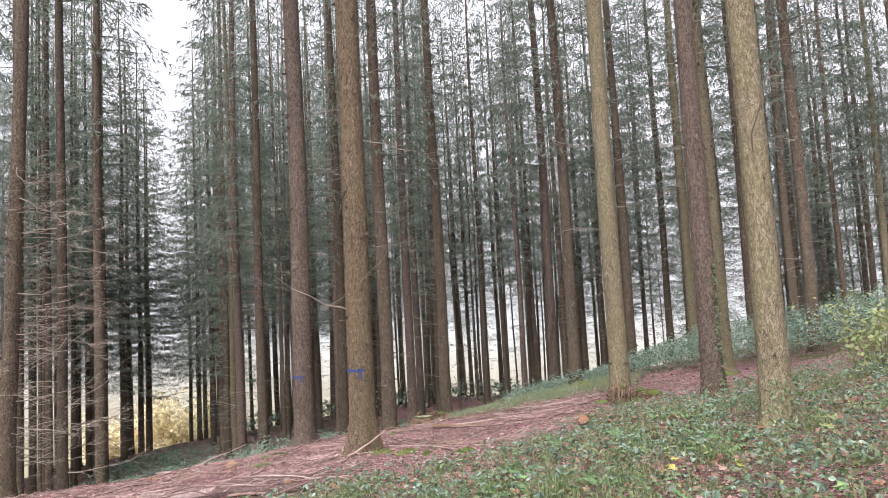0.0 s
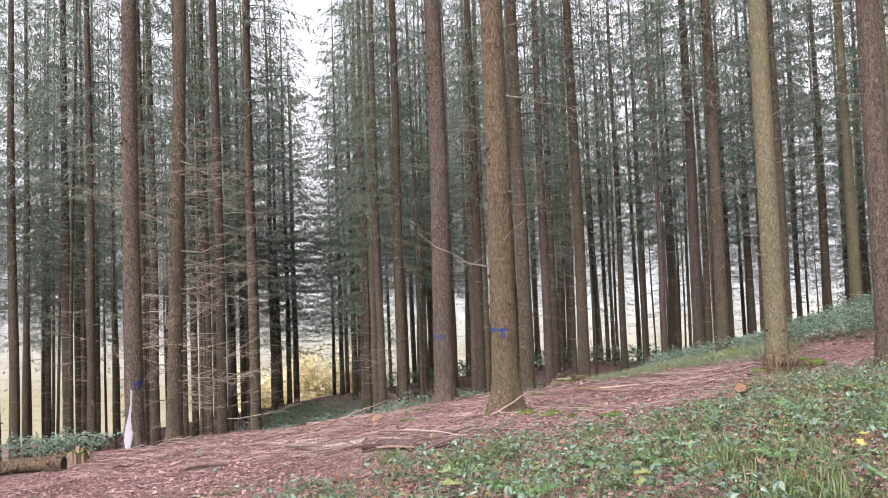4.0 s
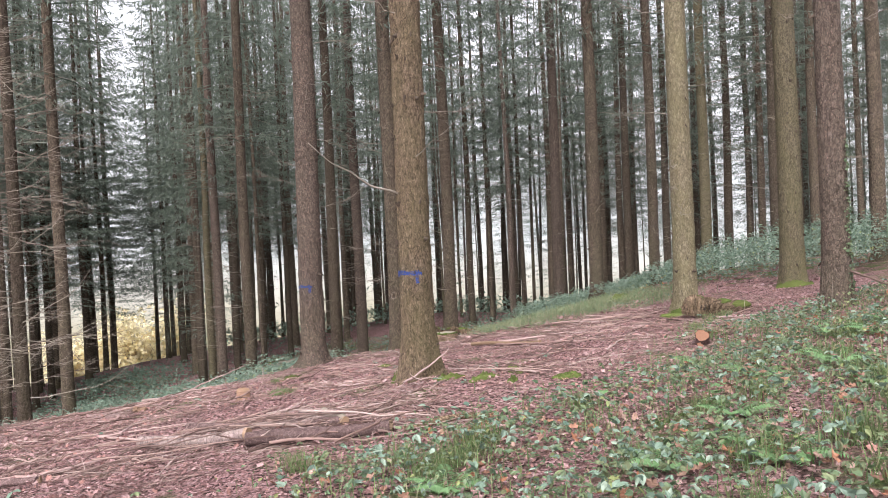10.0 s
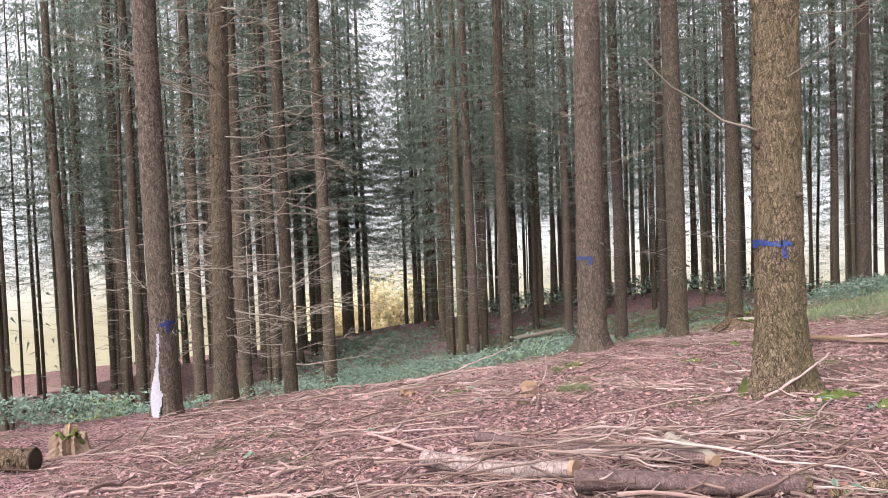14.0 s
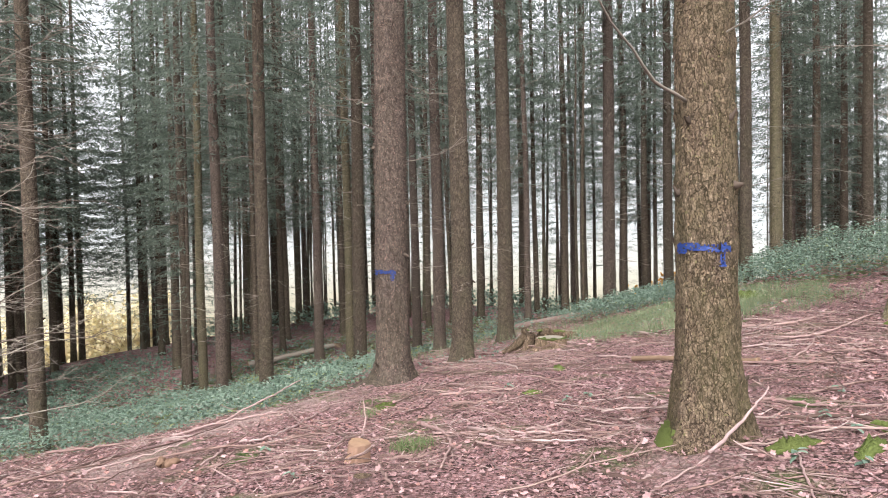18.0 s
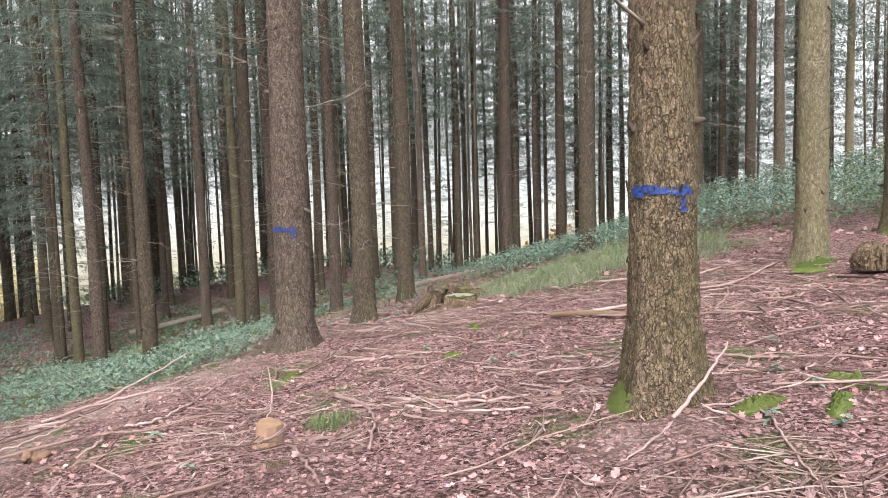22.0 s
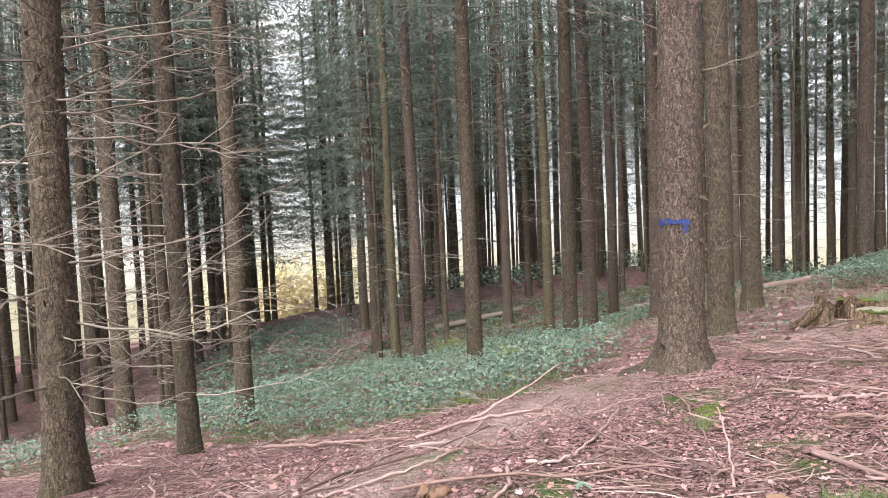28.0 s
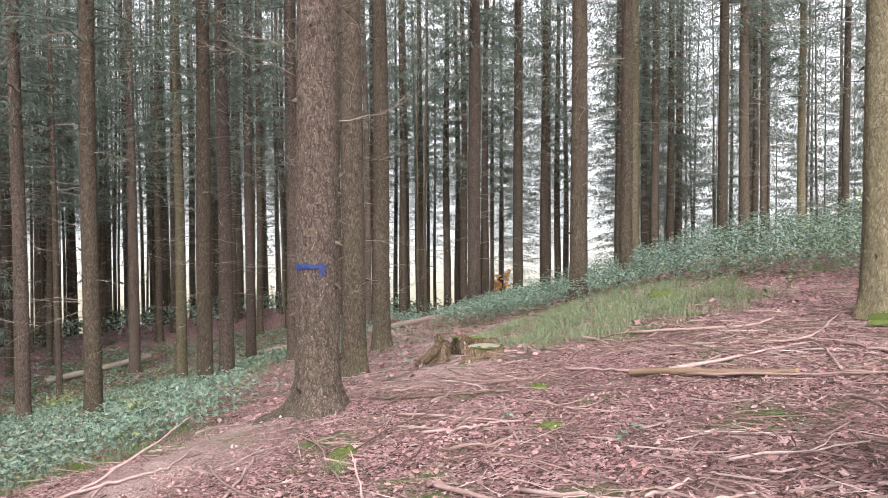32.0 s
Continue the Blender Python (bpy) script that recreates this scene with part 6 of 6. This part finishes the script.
def twig_litter(n, box, keep, lo, hi, radius):
    """Short dead twigs, bent once, lying at all angles."""
    p = litter_places(n, *box, keep)
    k = len(p)
    a, ln = lit.uniform(0, 6.28, k), lit.uniform(lo, hi, k)
    d = np.stack([np.cos(a), np.sin(a), lit.normal(size=k) * 0.08], -1) * ln[:, None] / 2
    side = np.stack([-np.sin(a), np.cos(a), np.zeros(k)], -1)
    up = np.zeros((k, 3))
    up[:, 2] = 1
    r = radius * lit.uniform(0.5, 1.3, k)[:, None]
    c = p + [0, 0, 0.012] + side * (lit.normal(size=k) * 0.07 * ln)[:, None]
    rows = []
    for base, w in ((p - d + [0, 0, 0.012], 1.0), (c, 0.85), (p + d + [0, 0, 0.012], 0.4)):
        for q in range(3):
            th = q * 2.094
            rows.append(base + (side * math.cos(th) + up * math.sin(th)) * r * w)
    v = np.stack(rows, 1).reshape(-1, 3)
    quad = np.array([(s * 3 + q, s * 3 + (q + 1) % 3, s * 3 + 3 + (q + 1) % 3, s * 3 + 3 + q) for s in range(2) for q in range(3)])
    f = (quad[None] + (np.arange(k) * 9)[:, None, None]).reshape(-1, 4)
    ob = new("twig_litter", mesh_from("twig_litter", v, f, STICKWOOD))
    tagged(ob, "thin dead twigs scattered over the forest floor", "twigs", kind="stuff")


no_brambles = lambda x, y: bare_path(x, y) & ~inside(NEAR_BRAMBLES, x, y) & ~inside(DIP_BRAMBLES, x, y) & (blotch(x, y, 0.6, 3.0) > 0.32)
twig_litter(7500, (-9, 6, 7.5, 20), no_brambles, 0.08, 0.5, 0.0042)
twig_litter(900, (-3.0, 4.2, 13.0, 21.0), no_brambles, 0.35, 1.1, 0.0075)
twig_litter(500, (-9.0, -3.6, 10.0, 17.5), no_brambles, 0.35, 1.0, 0.0075)
twig_litter(800, (-5.2, -1.2, 9.8, 11.8), no_brambles, 0.2, 0.7, 0.005)
twig_litter(7000, (-18, 6, 18, 55), no_brambles, 0.3, 1.1, 0.008)

# ---- undergrowth ----
grow = np.random.default_rng(61)


def brambles(poly, count, lo, hi, height, label, three=True, mat=None, patch=0.45, fine=True, seed=1.0, rise=None):
    """A thicket: leaves, in threes, along the top of an uneven mound, and thin canes beneath."""
    xs, ys = [p[0] for p in poly], [p[1] for p in poly]
    x, y = grow.uniform(min(xs), max(xs), count * 3), grow.uniform(min(ys), max(ys), count * 3)
    b = 0.45 * blotch(x, y, 1.1, seed) + 0.4 * blotch(x, y, 2.9, seed + 2) + 0.15 * blotch(x, y, 7.0, seed + 5)
    edge = 0.3 if fine or hi < 0.12 else 1.2
    ok = inside(poly, x + edge * grow.normal(size=len(x)), y + edge * grow.normal(size=len(x))) & (b > patch + 0.12 * grow.normal(size=len(x)))
    for a, c in SPOTS:
        ok &= (x - a) ** 2 + (y - c) ** 2 > 0.1
    x, y, b = x[ok][:count], y[ok][:count], b[ok][:count]
    k = len(x)
    top = height * (0.35 + 0.9 * np.clip((b - patch) / (1 - patch), 0, 1) + 0.25 * blotch(x, y, 4.0, seed + 1))
    if rise is not None:
        top = top * rise(x, y)
    z = ground_z(x, y) + top * (1 - 0.75 * grow.uniform(size=k) ** 2)
    p = np.stack([x, y, z], -1)
    yaw, pitch, roll, size = grow.uniform(0, 6.28, k), grow.normal(size=k) * 0.55 + 0.15, grow.normal(size=k) * 0.6, lo + (hi - lo) * grow.uniform(size=k) ** 1.5
    shape, faces = (OVATE, OVATE_F) if fine else ((POINTED, POINTED_F) if hi < 0.108 else (SPRAY, SPRAY_F))
    parts_v, parts_f, n = [], [], 0
    for turn in ((-1.15, 0.0, 1.15) if three else (0.0,)):
        v, f = scatter_shape(shape, faces, p, size * (1.0 if turn == 0 else 0.85), yaw + turn, pitch, roll, np.full(k, 0.88 if fine else 0.85))
        parts_v.append(v)
        parts_f.append(f + n)
        n += len(v)
    ob = new("bramble_thicket", mesh_from("bramble_thicket", np.concatenate(parts_v), np.concatenate(parts_f), mat or BRAMBLE))
    tagged(ob, label, "brambles", kind="stuff")


brambles(NEAR_BRAMBLES, 19000, 0.022, 0.05, 0.2, "low green seedlings among dead leaves", mat=HERB, patch=0.46, fine=False, seed=2.0)
brambles(NEAR_BRAMBLES, 16000, 0.028, 0.062, 0.28, "dark green bramble leaves over low herbs", mat=HERB, patch=0.42, seed=2.0)
brambles(NEAR_BRAMBLES, 7500, 0.032, 0.075, 0.34, "blue-green bramble sprays over low herbs", mat=BRAMBLE, patch=0.48, seed=2.2)
brambles(NEAR_BRAMBLES, 1700, 0.03, 0.06, 0.28, "pale green leafy herbs among brambles", False, PALELEAF, 0.45, True, 4.0)
brambles(DIP_BRAMBLES, 11500, 0.05, 0.107, 0.66, "dense blue-green brambles filling a hollow", patch=0.3, fine=False, seed=3.0)
# Pale leaves added here imitate sky highlights on the brambles by colour.
brambles(DIP_BRAMBLES, 1100, 0.05, 0.10, 0.5, "pale green leaves standing for highlights over the hollow", False, PALELEAF, 0.4, False, 3.0)
brambles([(-12.0, 13.4), (-10.1, 13.7), (-9.9, 14.6), (-10.6, 15.2), (-12.4, 15.0)], 900, 0.06, 0.105, 0.45, "pale green bramble clump beside a stripped spruce", patch=0.1, fine=False, seed=3.2)
brambles(SIDE_BRAMBLES, 1600, 0.06, 0.1, 0.45, "green brambles below the bank", patch=0.2, fine=False, seed=3.5)
brambles(FAR_BRAMBLES, 7500, 0.09, 0.16, 0.45, "dark green brambles between far spruces", patch=0.42, fine=False, seed=5.0)
bank_rise = lambda x, y: 0.8 + 1.4 * np.clip((x - 6) / 8, 0, 1.0)
brambles(BANK_BRAMBLES, 11000, 0.07, 0.107, 0.65, "tall green brambles covering the bank", patch=0.1, fine=False, seed=6.0, rise=bank_rise)
brambles(BANK_FOOT, 17000, 0.06, 0.107, 0.75, "dense blue-green brambles along the foot of the bank", patch=0.08, fine=False, seed=6.2, rise=bank_rise)
brambles(BANK_FOOT, 1300, 0.07, 0.107, 0.75, "yellow-green young leaves over the brambles", False, PALELEAF, 0.4, False, 6.5, rise=bank_rise)
brambles(FAR_CREST, 5000, 0.10, 0.17, 0.4, "green brambles along the far crest", patch=0.3, fine=False, seed=7.7)
brambles([(-26, 44), (-17, 38), (-11, 40), (-6, 58), (-14, 64), (-28, 60)], 2600, 0.10, 0.17, 0.35, "brambles and young growth below the far spruces", patch=0.58, fine=False, seed=8.8)
brambles([(-19, 62), (-8, 59), (4, 61), (14, 56), (24, 58), (16, 72), (-4, 76), (-18, 74)], 8000, 0.15, 0.3, 1.5, "young growth along the far edge of the wood", False, BRAMBLE, 0.3, False, 11.0)
brambles(FAR_GREEN, 2400, 0.08, 0.14, 0.28, "pale green young plants on the far slope", False, PALELEAF, 0.45, False, 7.3)
brambles(FAR_GREEN, 6500, 0.08, 0.15, 0.3, "scattered low brambles on the far slope", patch=0.5, fine=False, seed=7.0)
brambles([(-2.2, 20.6), (-0.8, 23.6), (0.8, 29), (3.2, 31), (1.2, 34), (-3.5, 28)], 900, 0.05, 0.09, 0.15, "sparse low brambles on the slope", patch=0.6, fine=False, seed=8.0)
brambles([(-30, 20), (-12, 19), (-15, 45), (-34, 46)], 3500, 0.06, 0.1, 0.2, "scattered low green plants under the spruces", patch=0.6, fine=False, seed=9.0)


def tuft_mesh(seed, blades, height, spread, mat):
    rng = np.random.default_rng(800 + seed)
    b = Builder()
    for _ in range(blades):
        a, h, l = rng.uniform(0, 6.28), height * rng.uniform(0.5, 1.1), rng.uniform(0.2, 1.0)
        o = np.array([rng.normal() * spread, rng.normal() * spread, -0.01])
        d, s = np.array([math.cos(a), math.sin(a), 0]), np.array([-math.sin(a), math.cos(a), 0])
        w = 0.0024
        p1, p2 = o + d * h * l * 0.4 + [0, 0, h * 0.6], o + d * h * l * 1.1 + [0, 0, h * (0.95 - 0.6 * l)]
        b.add([o - s * w, o + s * w, p1 + s * w * 0.9, p1 - s * w * 0.9, p2], [(0, 1, 2, 3)], [(3, 2, 4)])
    return b.mesh("grass_tuft", mat)


tufts = [tuft_mesh(i, 150, 0.24, 0.09, FRESHGRASS) for i in range(4)]


def grass_tuft(x, y, size, k):
    ob = new("grass_tuft", tufts[k % 4])
    ob.matrix_world = pose(x, y, gz(x, y), 0, 0, k * 77 % 360) @ Matrix.Diagonal((size, size, size, 1))
    tagged(ob, "tuft of fresh green grass on the forest floor", "grass", "grass tufts")


for k, (x, y, s) in enumerate(((-1.2, 8.5, 1.3), (-1.3, 8.3, 1.1), (-1.05, 8.8, 1.2), (1.0, 5.1, 1.7), (1.15, 5.25, 1.5), (0.9, 6.3, 1.2), (2.4, 7.0, 1.3), (-2.5, 8.8, 1.0), (0.3, 7.1, 1.1), (-3.62, 14.18, 0.8), (-3.5, 14.3, 0.7),
                               (-3.7, 14.35, 0.6), (-4.0, 16.2, 0.6), (-7.6, 22.0, 1.2), (-7.0, 21.4, 1.2), (-6.5, 21.0, 1.0), (-8.9, 22.6, 1.2), (-5.6, 20.5, 1.0), (-4.9, 20.6, 0.9), (3.0, 14.9, 0.9), (3.5, 15.6, 1.0), (3.9, 15.9, 0.8))):
    grass_tuft(x, y, s, k)
for k in range(64):
    x, y = float(grow.uniform(-2.0, 8)), float(grow.uniform(4, 14))
    if inside(NEAR_BRAMBLES, x, y) and clear_of_trees(x, y, 0.5):
        grass_tuft(x, y, float(grow.uniform(0.7, 1.3)), k)


def grass_sheet(poly, count, height, label, patch=0.3, mat=None):
    xs, ys = [p[0] for p in poly], [p[1] for p in poly]
    x, y = grow.uniform(min(xs), max(xs), count), grow.uniform(min(ys), max(ys), count)
    ok = inside(poly, x + 0.5 * grow.normal(size=count), y + 0.5 * grow.normal(size=count)) & (blotch(x, y, 1.6, 1.0) > patch + 0.15 * grow.normal(size=count))
    x, y = x[ok], y[ok]
    k = len(x)
    blade = [(0, -0.014, 0), (0, 0.014, 0), (0.2, 0.011, 0.55), (0.2, -0.011, 0.55), (0.6, 0, 0.75)]
    v, f = scatter_shape(blade, [(0, 1, 2), (0, 2, 3), (3, 2, 4)], np.stack([x, y, ground_z(x, y) - 0.01], -1), height * grow.uniform(0.5, 1.2, k), grow.uniform(0, 6.28, k), grow.normal(size=k) * 0.2, np.zeros(k))
    ob = new("grass", mesh_from("grass", v, f, mat or GRASS))
    tagged(ob, label, "grass", kind="stuff")


grass_sheet(GRASS_BAND, 36000, 0.27, "band of thin pale green grass", 0.46)
brambles(GRASS_BAND, 1500, 0.03, 0.06, 0.16, "low bramble leaves in thin grass", patch=0.5, fine=False, seed=12.0)
grass_sheet([(-4.5, 30), (-0.5, 27), (3, 29), (4.5, 34), (0, 40), (-6, 38)], 9000, 0.3, "thin grass and herbs between the spruces", 0.55)
grass_sheet([(-14, 31), (-6, 30.5), (-3, 36), (-5, 46), (-14, 46)], 14000, 0.3, "patchy grass and herbs on the far slope", 0.5)
grass_sheet(NEAR_BRAMBLES, 42000, 0.26, "thin grass between brambles", 0.5, FRESHGRASS)
grass_sheet([(-9.5, 22.6), (-6.5, 20.4), (-4.8, 20.0), (-4.4, 21.2), (-7.5, 22.8), (-10, 24.5)], 5000, 0.2, "fringe of green grass along the hollow", 0.3)


def fern(x, y, size, yaw, seed):
    rng = np.random.default_rng(900 + seed)
    ob = new("fern")
    ob.matrix_world = pose(x, y, gz(x, y), 0, 0, yaw)
    for i in range(6):
        a = i * 1.05 + rng.uniform(-0.2, 0.2)
        s = np.linspace(0, 1, 7)
        ln = size * rng.uniform(0.8, 1.1)
        pts = np.stack([np.cos(a) * s * ln * 0.85, np.sin(a) * s * ln * 0.85, ln * (0.75 * s - 0.55 * s ** 2)], -1)
        b = Builder()
        b.tube(pts, 0.003 * (1.2 - s), 3, False)
        m = 18
        f = np.linspace(0.15, 0.98, m)
        at = np.stack([np.interp(f, s, pts[:, c]) for c in range(3)], -1)
        for side in (-1, 1):
            v, t = scatter_shape(SPRAY, SPRAY_F, at, ln * 0.30 * np.sin(0.4 + (1 - f) * 2.2) * (1 - 0.6 * f) + 0.01, np.full(m, a + side * 1.15), np.full(m, 0.15), np.full(m, 0.0), np.full(m, 0.26))
            b.add(v, (), t)
        part("frond", b.mesh("frond", FERNLEAF), ob)
    tagged(ob, "pale green fern with spreading fronds", "fern", "ferns")


for i, (x, y, s) in enumerate(((1.3, 6.6, 0.4), (2.6, 7.6, 0.45), (-1.4, 7.6, 0.34), (3.0, 8.4, 0.45), (1.5, 9.6, 0.4), (4.2, 11.9, 0.45), (5.2, 11.2, 0.5), (2.3, 9.7, 0.5), (2.9, 9.3, 0.42), (-0.1, 7.35, 0.38), (0.45, 7.1, 0.4), (2.0, 8.6, 0.4), (-0.7, 6.2, 0.42), (3.4, 10.8, 0.45), (1.6, 11.3, 0.35), (0.7, 8.3, 0.36))):
    fern(x, y, s, i * 50, i)


def seedling(x, y, height, leaves, size, mat, label, seed, shape=LOBED, faces=LOBED_F):
    rng = np.random.default_rng(950 + seed)
    ob = new("seedling")
    ob.matrix_world = pose(x, y, gz(x, y) - 0.01, 0, 0, seed * 63 % 360)
    b = Builder()
    s = np.linspace(0, 1, 5)
    pts = np.stack([0.08 * height * np.sin(s * 2), 0.05 * height * s, height * s], -1)
    b.tube(pts, 0.004 * (1.3 - s) * (0.6 + height), 4, False)
    part("stem", b.mesh("stem", SAPLINGBARK), ob)
    me = []
    for i in range(leaves):
        f = rng.uniform(0.45, 1.0)
        at = np.array([[np.interp(f, s, pts[:, c]) for c in range(3)]])
        v, t = scatter_shape(shape, faces, at, np.array([size * rng.uniform(0.7, 1.1)]), np.array([i * 2.4 + rng.uniform(-0.3, 0.3)]), np.array([rng.uniform(-0.1, 0.6)]), np.array([rng.uniform(-0.3, 0.3)]))
        part("leaf", mesh_from("leaf", v, t, mat), ob)
    return tagged(ob, label, "seedling", "tree seedlings")


for i in range(22):
    x, y = float(grow.uniform(-2.0, 5)), float(grow.uniform(4.5, 11))
    if inside(NEAR_BRAMBLES, x, y) and clear_of_trees(x, y, 0.5):
        seedling(x, y, float(grow.uniform(0.15, 0.3)), 6, float(grow.uniform(0.08, 0.12)), FERNLEAF if i % 3 else PALELEAF, "young broadleaf seedling with pale green leaves", i)
seedling(1.8, 6.45, 0.25, 7, 0.08, YELLOWLEAF, "small seedling with bright yellow leaves", 40)
seedling(2.3, 6.2, 0.2, 6, 0.07, YELLOWLEAF, "small seedling with bright yellow leaves", 41)
seedling(0.2, 5.9, 0.12, 4, 0.08, YELLOWLEAF, "small seedling with bright yellow leaves", 42)
for i, (x, y) in enumerate(((-1.3, 12.0), (-1.0, 11.8), (-0.6, 12.5), (-0.5, 13.0), (-1.9, 15.4), (-1.6, 15.6), (-2.3, 16.7), (-0.9, 14.6), (-5.0, 14.9), (-4.6, 13.6), (0.4, 14.2), (-6.2, 11.3), (-4.9, 9.3), (-5.4, 12.2), (-0.2, 17.2), (1.2, 18.4))):
    seedling(x, y, 0.09, 5, 0.075, BRAMBLE, "small dark bramble seedling in leaf litter", 60 + i, OVAL, OVAL_F)


# ---- bushes and far autumn trees ----
def leafy_bush(name, x, y, height, width, count, leaf, mat, label, category, seed, stems=7, foot=0.0):
    rng = np.random.default_rng(1000 + seed)
    ob = new(name)
    ob.matrix_world = pose(x, y, gz(x, y) - 0.05, 0, 0, 0)
    tips = []
    for i in range(stems):
        a = rng.uniform(0, 6.28)
        reach, h = width * rng.uniform(0.15, 0.5), height * rng.uniform(0.6, 1.0)
        s = np.linspace(0, 1, 6)
        pts = np.stack([np.cos(a) * reach * s ** 1.5, np.sin(a) * reach * s ** 1.5, h * s], -1)
        b = Builder()
        b.tube(pts, 0.012 * height ** 0.7 * (1.15 - s), 5, False)
        part("stem", b.mesh("stem", SAPLINGBARK), ob)
        tips.append(pts)
    pick = rng.integers(0, stems, count)
    f = rng.uniform(foot + 0.15, 1.0, count)
    s = np.linspace(0, 1, 6)
    at = np.array([[np.interp(f[i], s, tips[pick[i]][:, c]) for c in range(3)] for i in range(count)])
    at += rng.normal(size=at.shape) * np.array([width * 0.13, width * 0.13, height * 0.05])
    at[:, 2] = np.maximum(at[:, 2], 0.05)
    v, t = scatter_shape(SPRAY, SPRAY_F, at, leaf * rng.uniform(0.6, 1.2, count), rng.uniform(0, 6.28, count), rng.uniform(-0.3, 0.9, count), rng.normal(size=count) * 0.5, np.full(count, 0.7))
    part("foliage", mesh_from("foliage", v, t, mat), ob)
    return tagged(ob, label, category)


leafy_bush("hazel_bush", 15.0, 27.6, 1.9, 2.6, 1500, 0.11, PALELEAF, "yellow-green hazel bush on the bramble bank", "bush", 1)
leafy_bush("hazel_bush", 17.5, 31.5, 1.8, 3.0, 1300, 0.12, PALELEAF, "yellow-green hazel bush on the bramble bank", "bush", 2)
leafy_bush("hazel_bush", 7.2, 12.6, 1.3, 1.6, 420, 0.10, PALELEAF, "sparse young hazel with yellowing leaves", "bush", 3)
leafy_bush("hazel_bush", 8.6, 15.6, 1.5, 2.2, 700, 0.10, PALELEAF, "sparse young hazel with yellowing leaves", "bush", 4)
leafy_bush("young_shrub", -6.0, 26.6, 0.7, 0.9, 320, 0.10, PALELEAF, "small pale green shrub in the hollow", "bush", 5)
leafy_bush("young_shrub", -16.2, 21.2, 0.8, 1.4, 420, 0.12, PALELEAF, "pale green shrub below the bank", "bush", 6)
leafy_bush("young_shrub", -9.5, 41.0, 0.8, 1.6, 400, 0.12, PALELEAF, "pale green shrub under the spruces", "bush", 7)
# Added ochre trees stand in for the bright sunny field past the lane.
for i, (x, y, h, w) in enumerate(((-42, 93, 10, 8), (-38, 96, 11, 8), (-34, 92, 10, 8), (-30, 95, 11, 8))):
    leafy_bush("autumn_tree", x, y, h, w, 2400, 0.6, SUNLIT_OCHRELEAF, "added tree in overbright ochre leaf, standing for a sunny field", "tree", 20 + i, 11)
for i, (x, y, h, w) in enumerate(((29.2, 68, 6, 4), (19.0, 66, 6, 3.5), (27.7, 62, 6, 3), (33, 62.5, 6, 4), (20, 75, 7, 4))):
    leafy_bush("autumn_tree", x, y, h, w, 1100, 0.4, ORANGELEAF if i != 2 else SUNLIT_OCHRELEAF, "small broadleaf tree in orange autumn leaf", "tree", 30 + i, 7)

# a long dead branch that reaches from the plated trunk, and others that stand out
lone = Builder()
lone_s = np.linspace(0, 1, 10)
lone.tube(np.stack([-1.0 * lone_s, -1.0 * lone_s ** 1.2, 0.1 * lone_s + 0.45 * lone_s ** 1.6 + 0.02 * np.sin(lone_s * 14)], -1), 0.013 * (1.1 - 0.75 * lone_s), 7, True, 0.08, np.random.default_rng(3))
lone_ob = part("dead_branch", lone.mesh("dead_branch", DEADWOOD, True), tree_a, "long bare upcurved branch")
lone_ob.location = (-0.17, -0.08, 2.45)
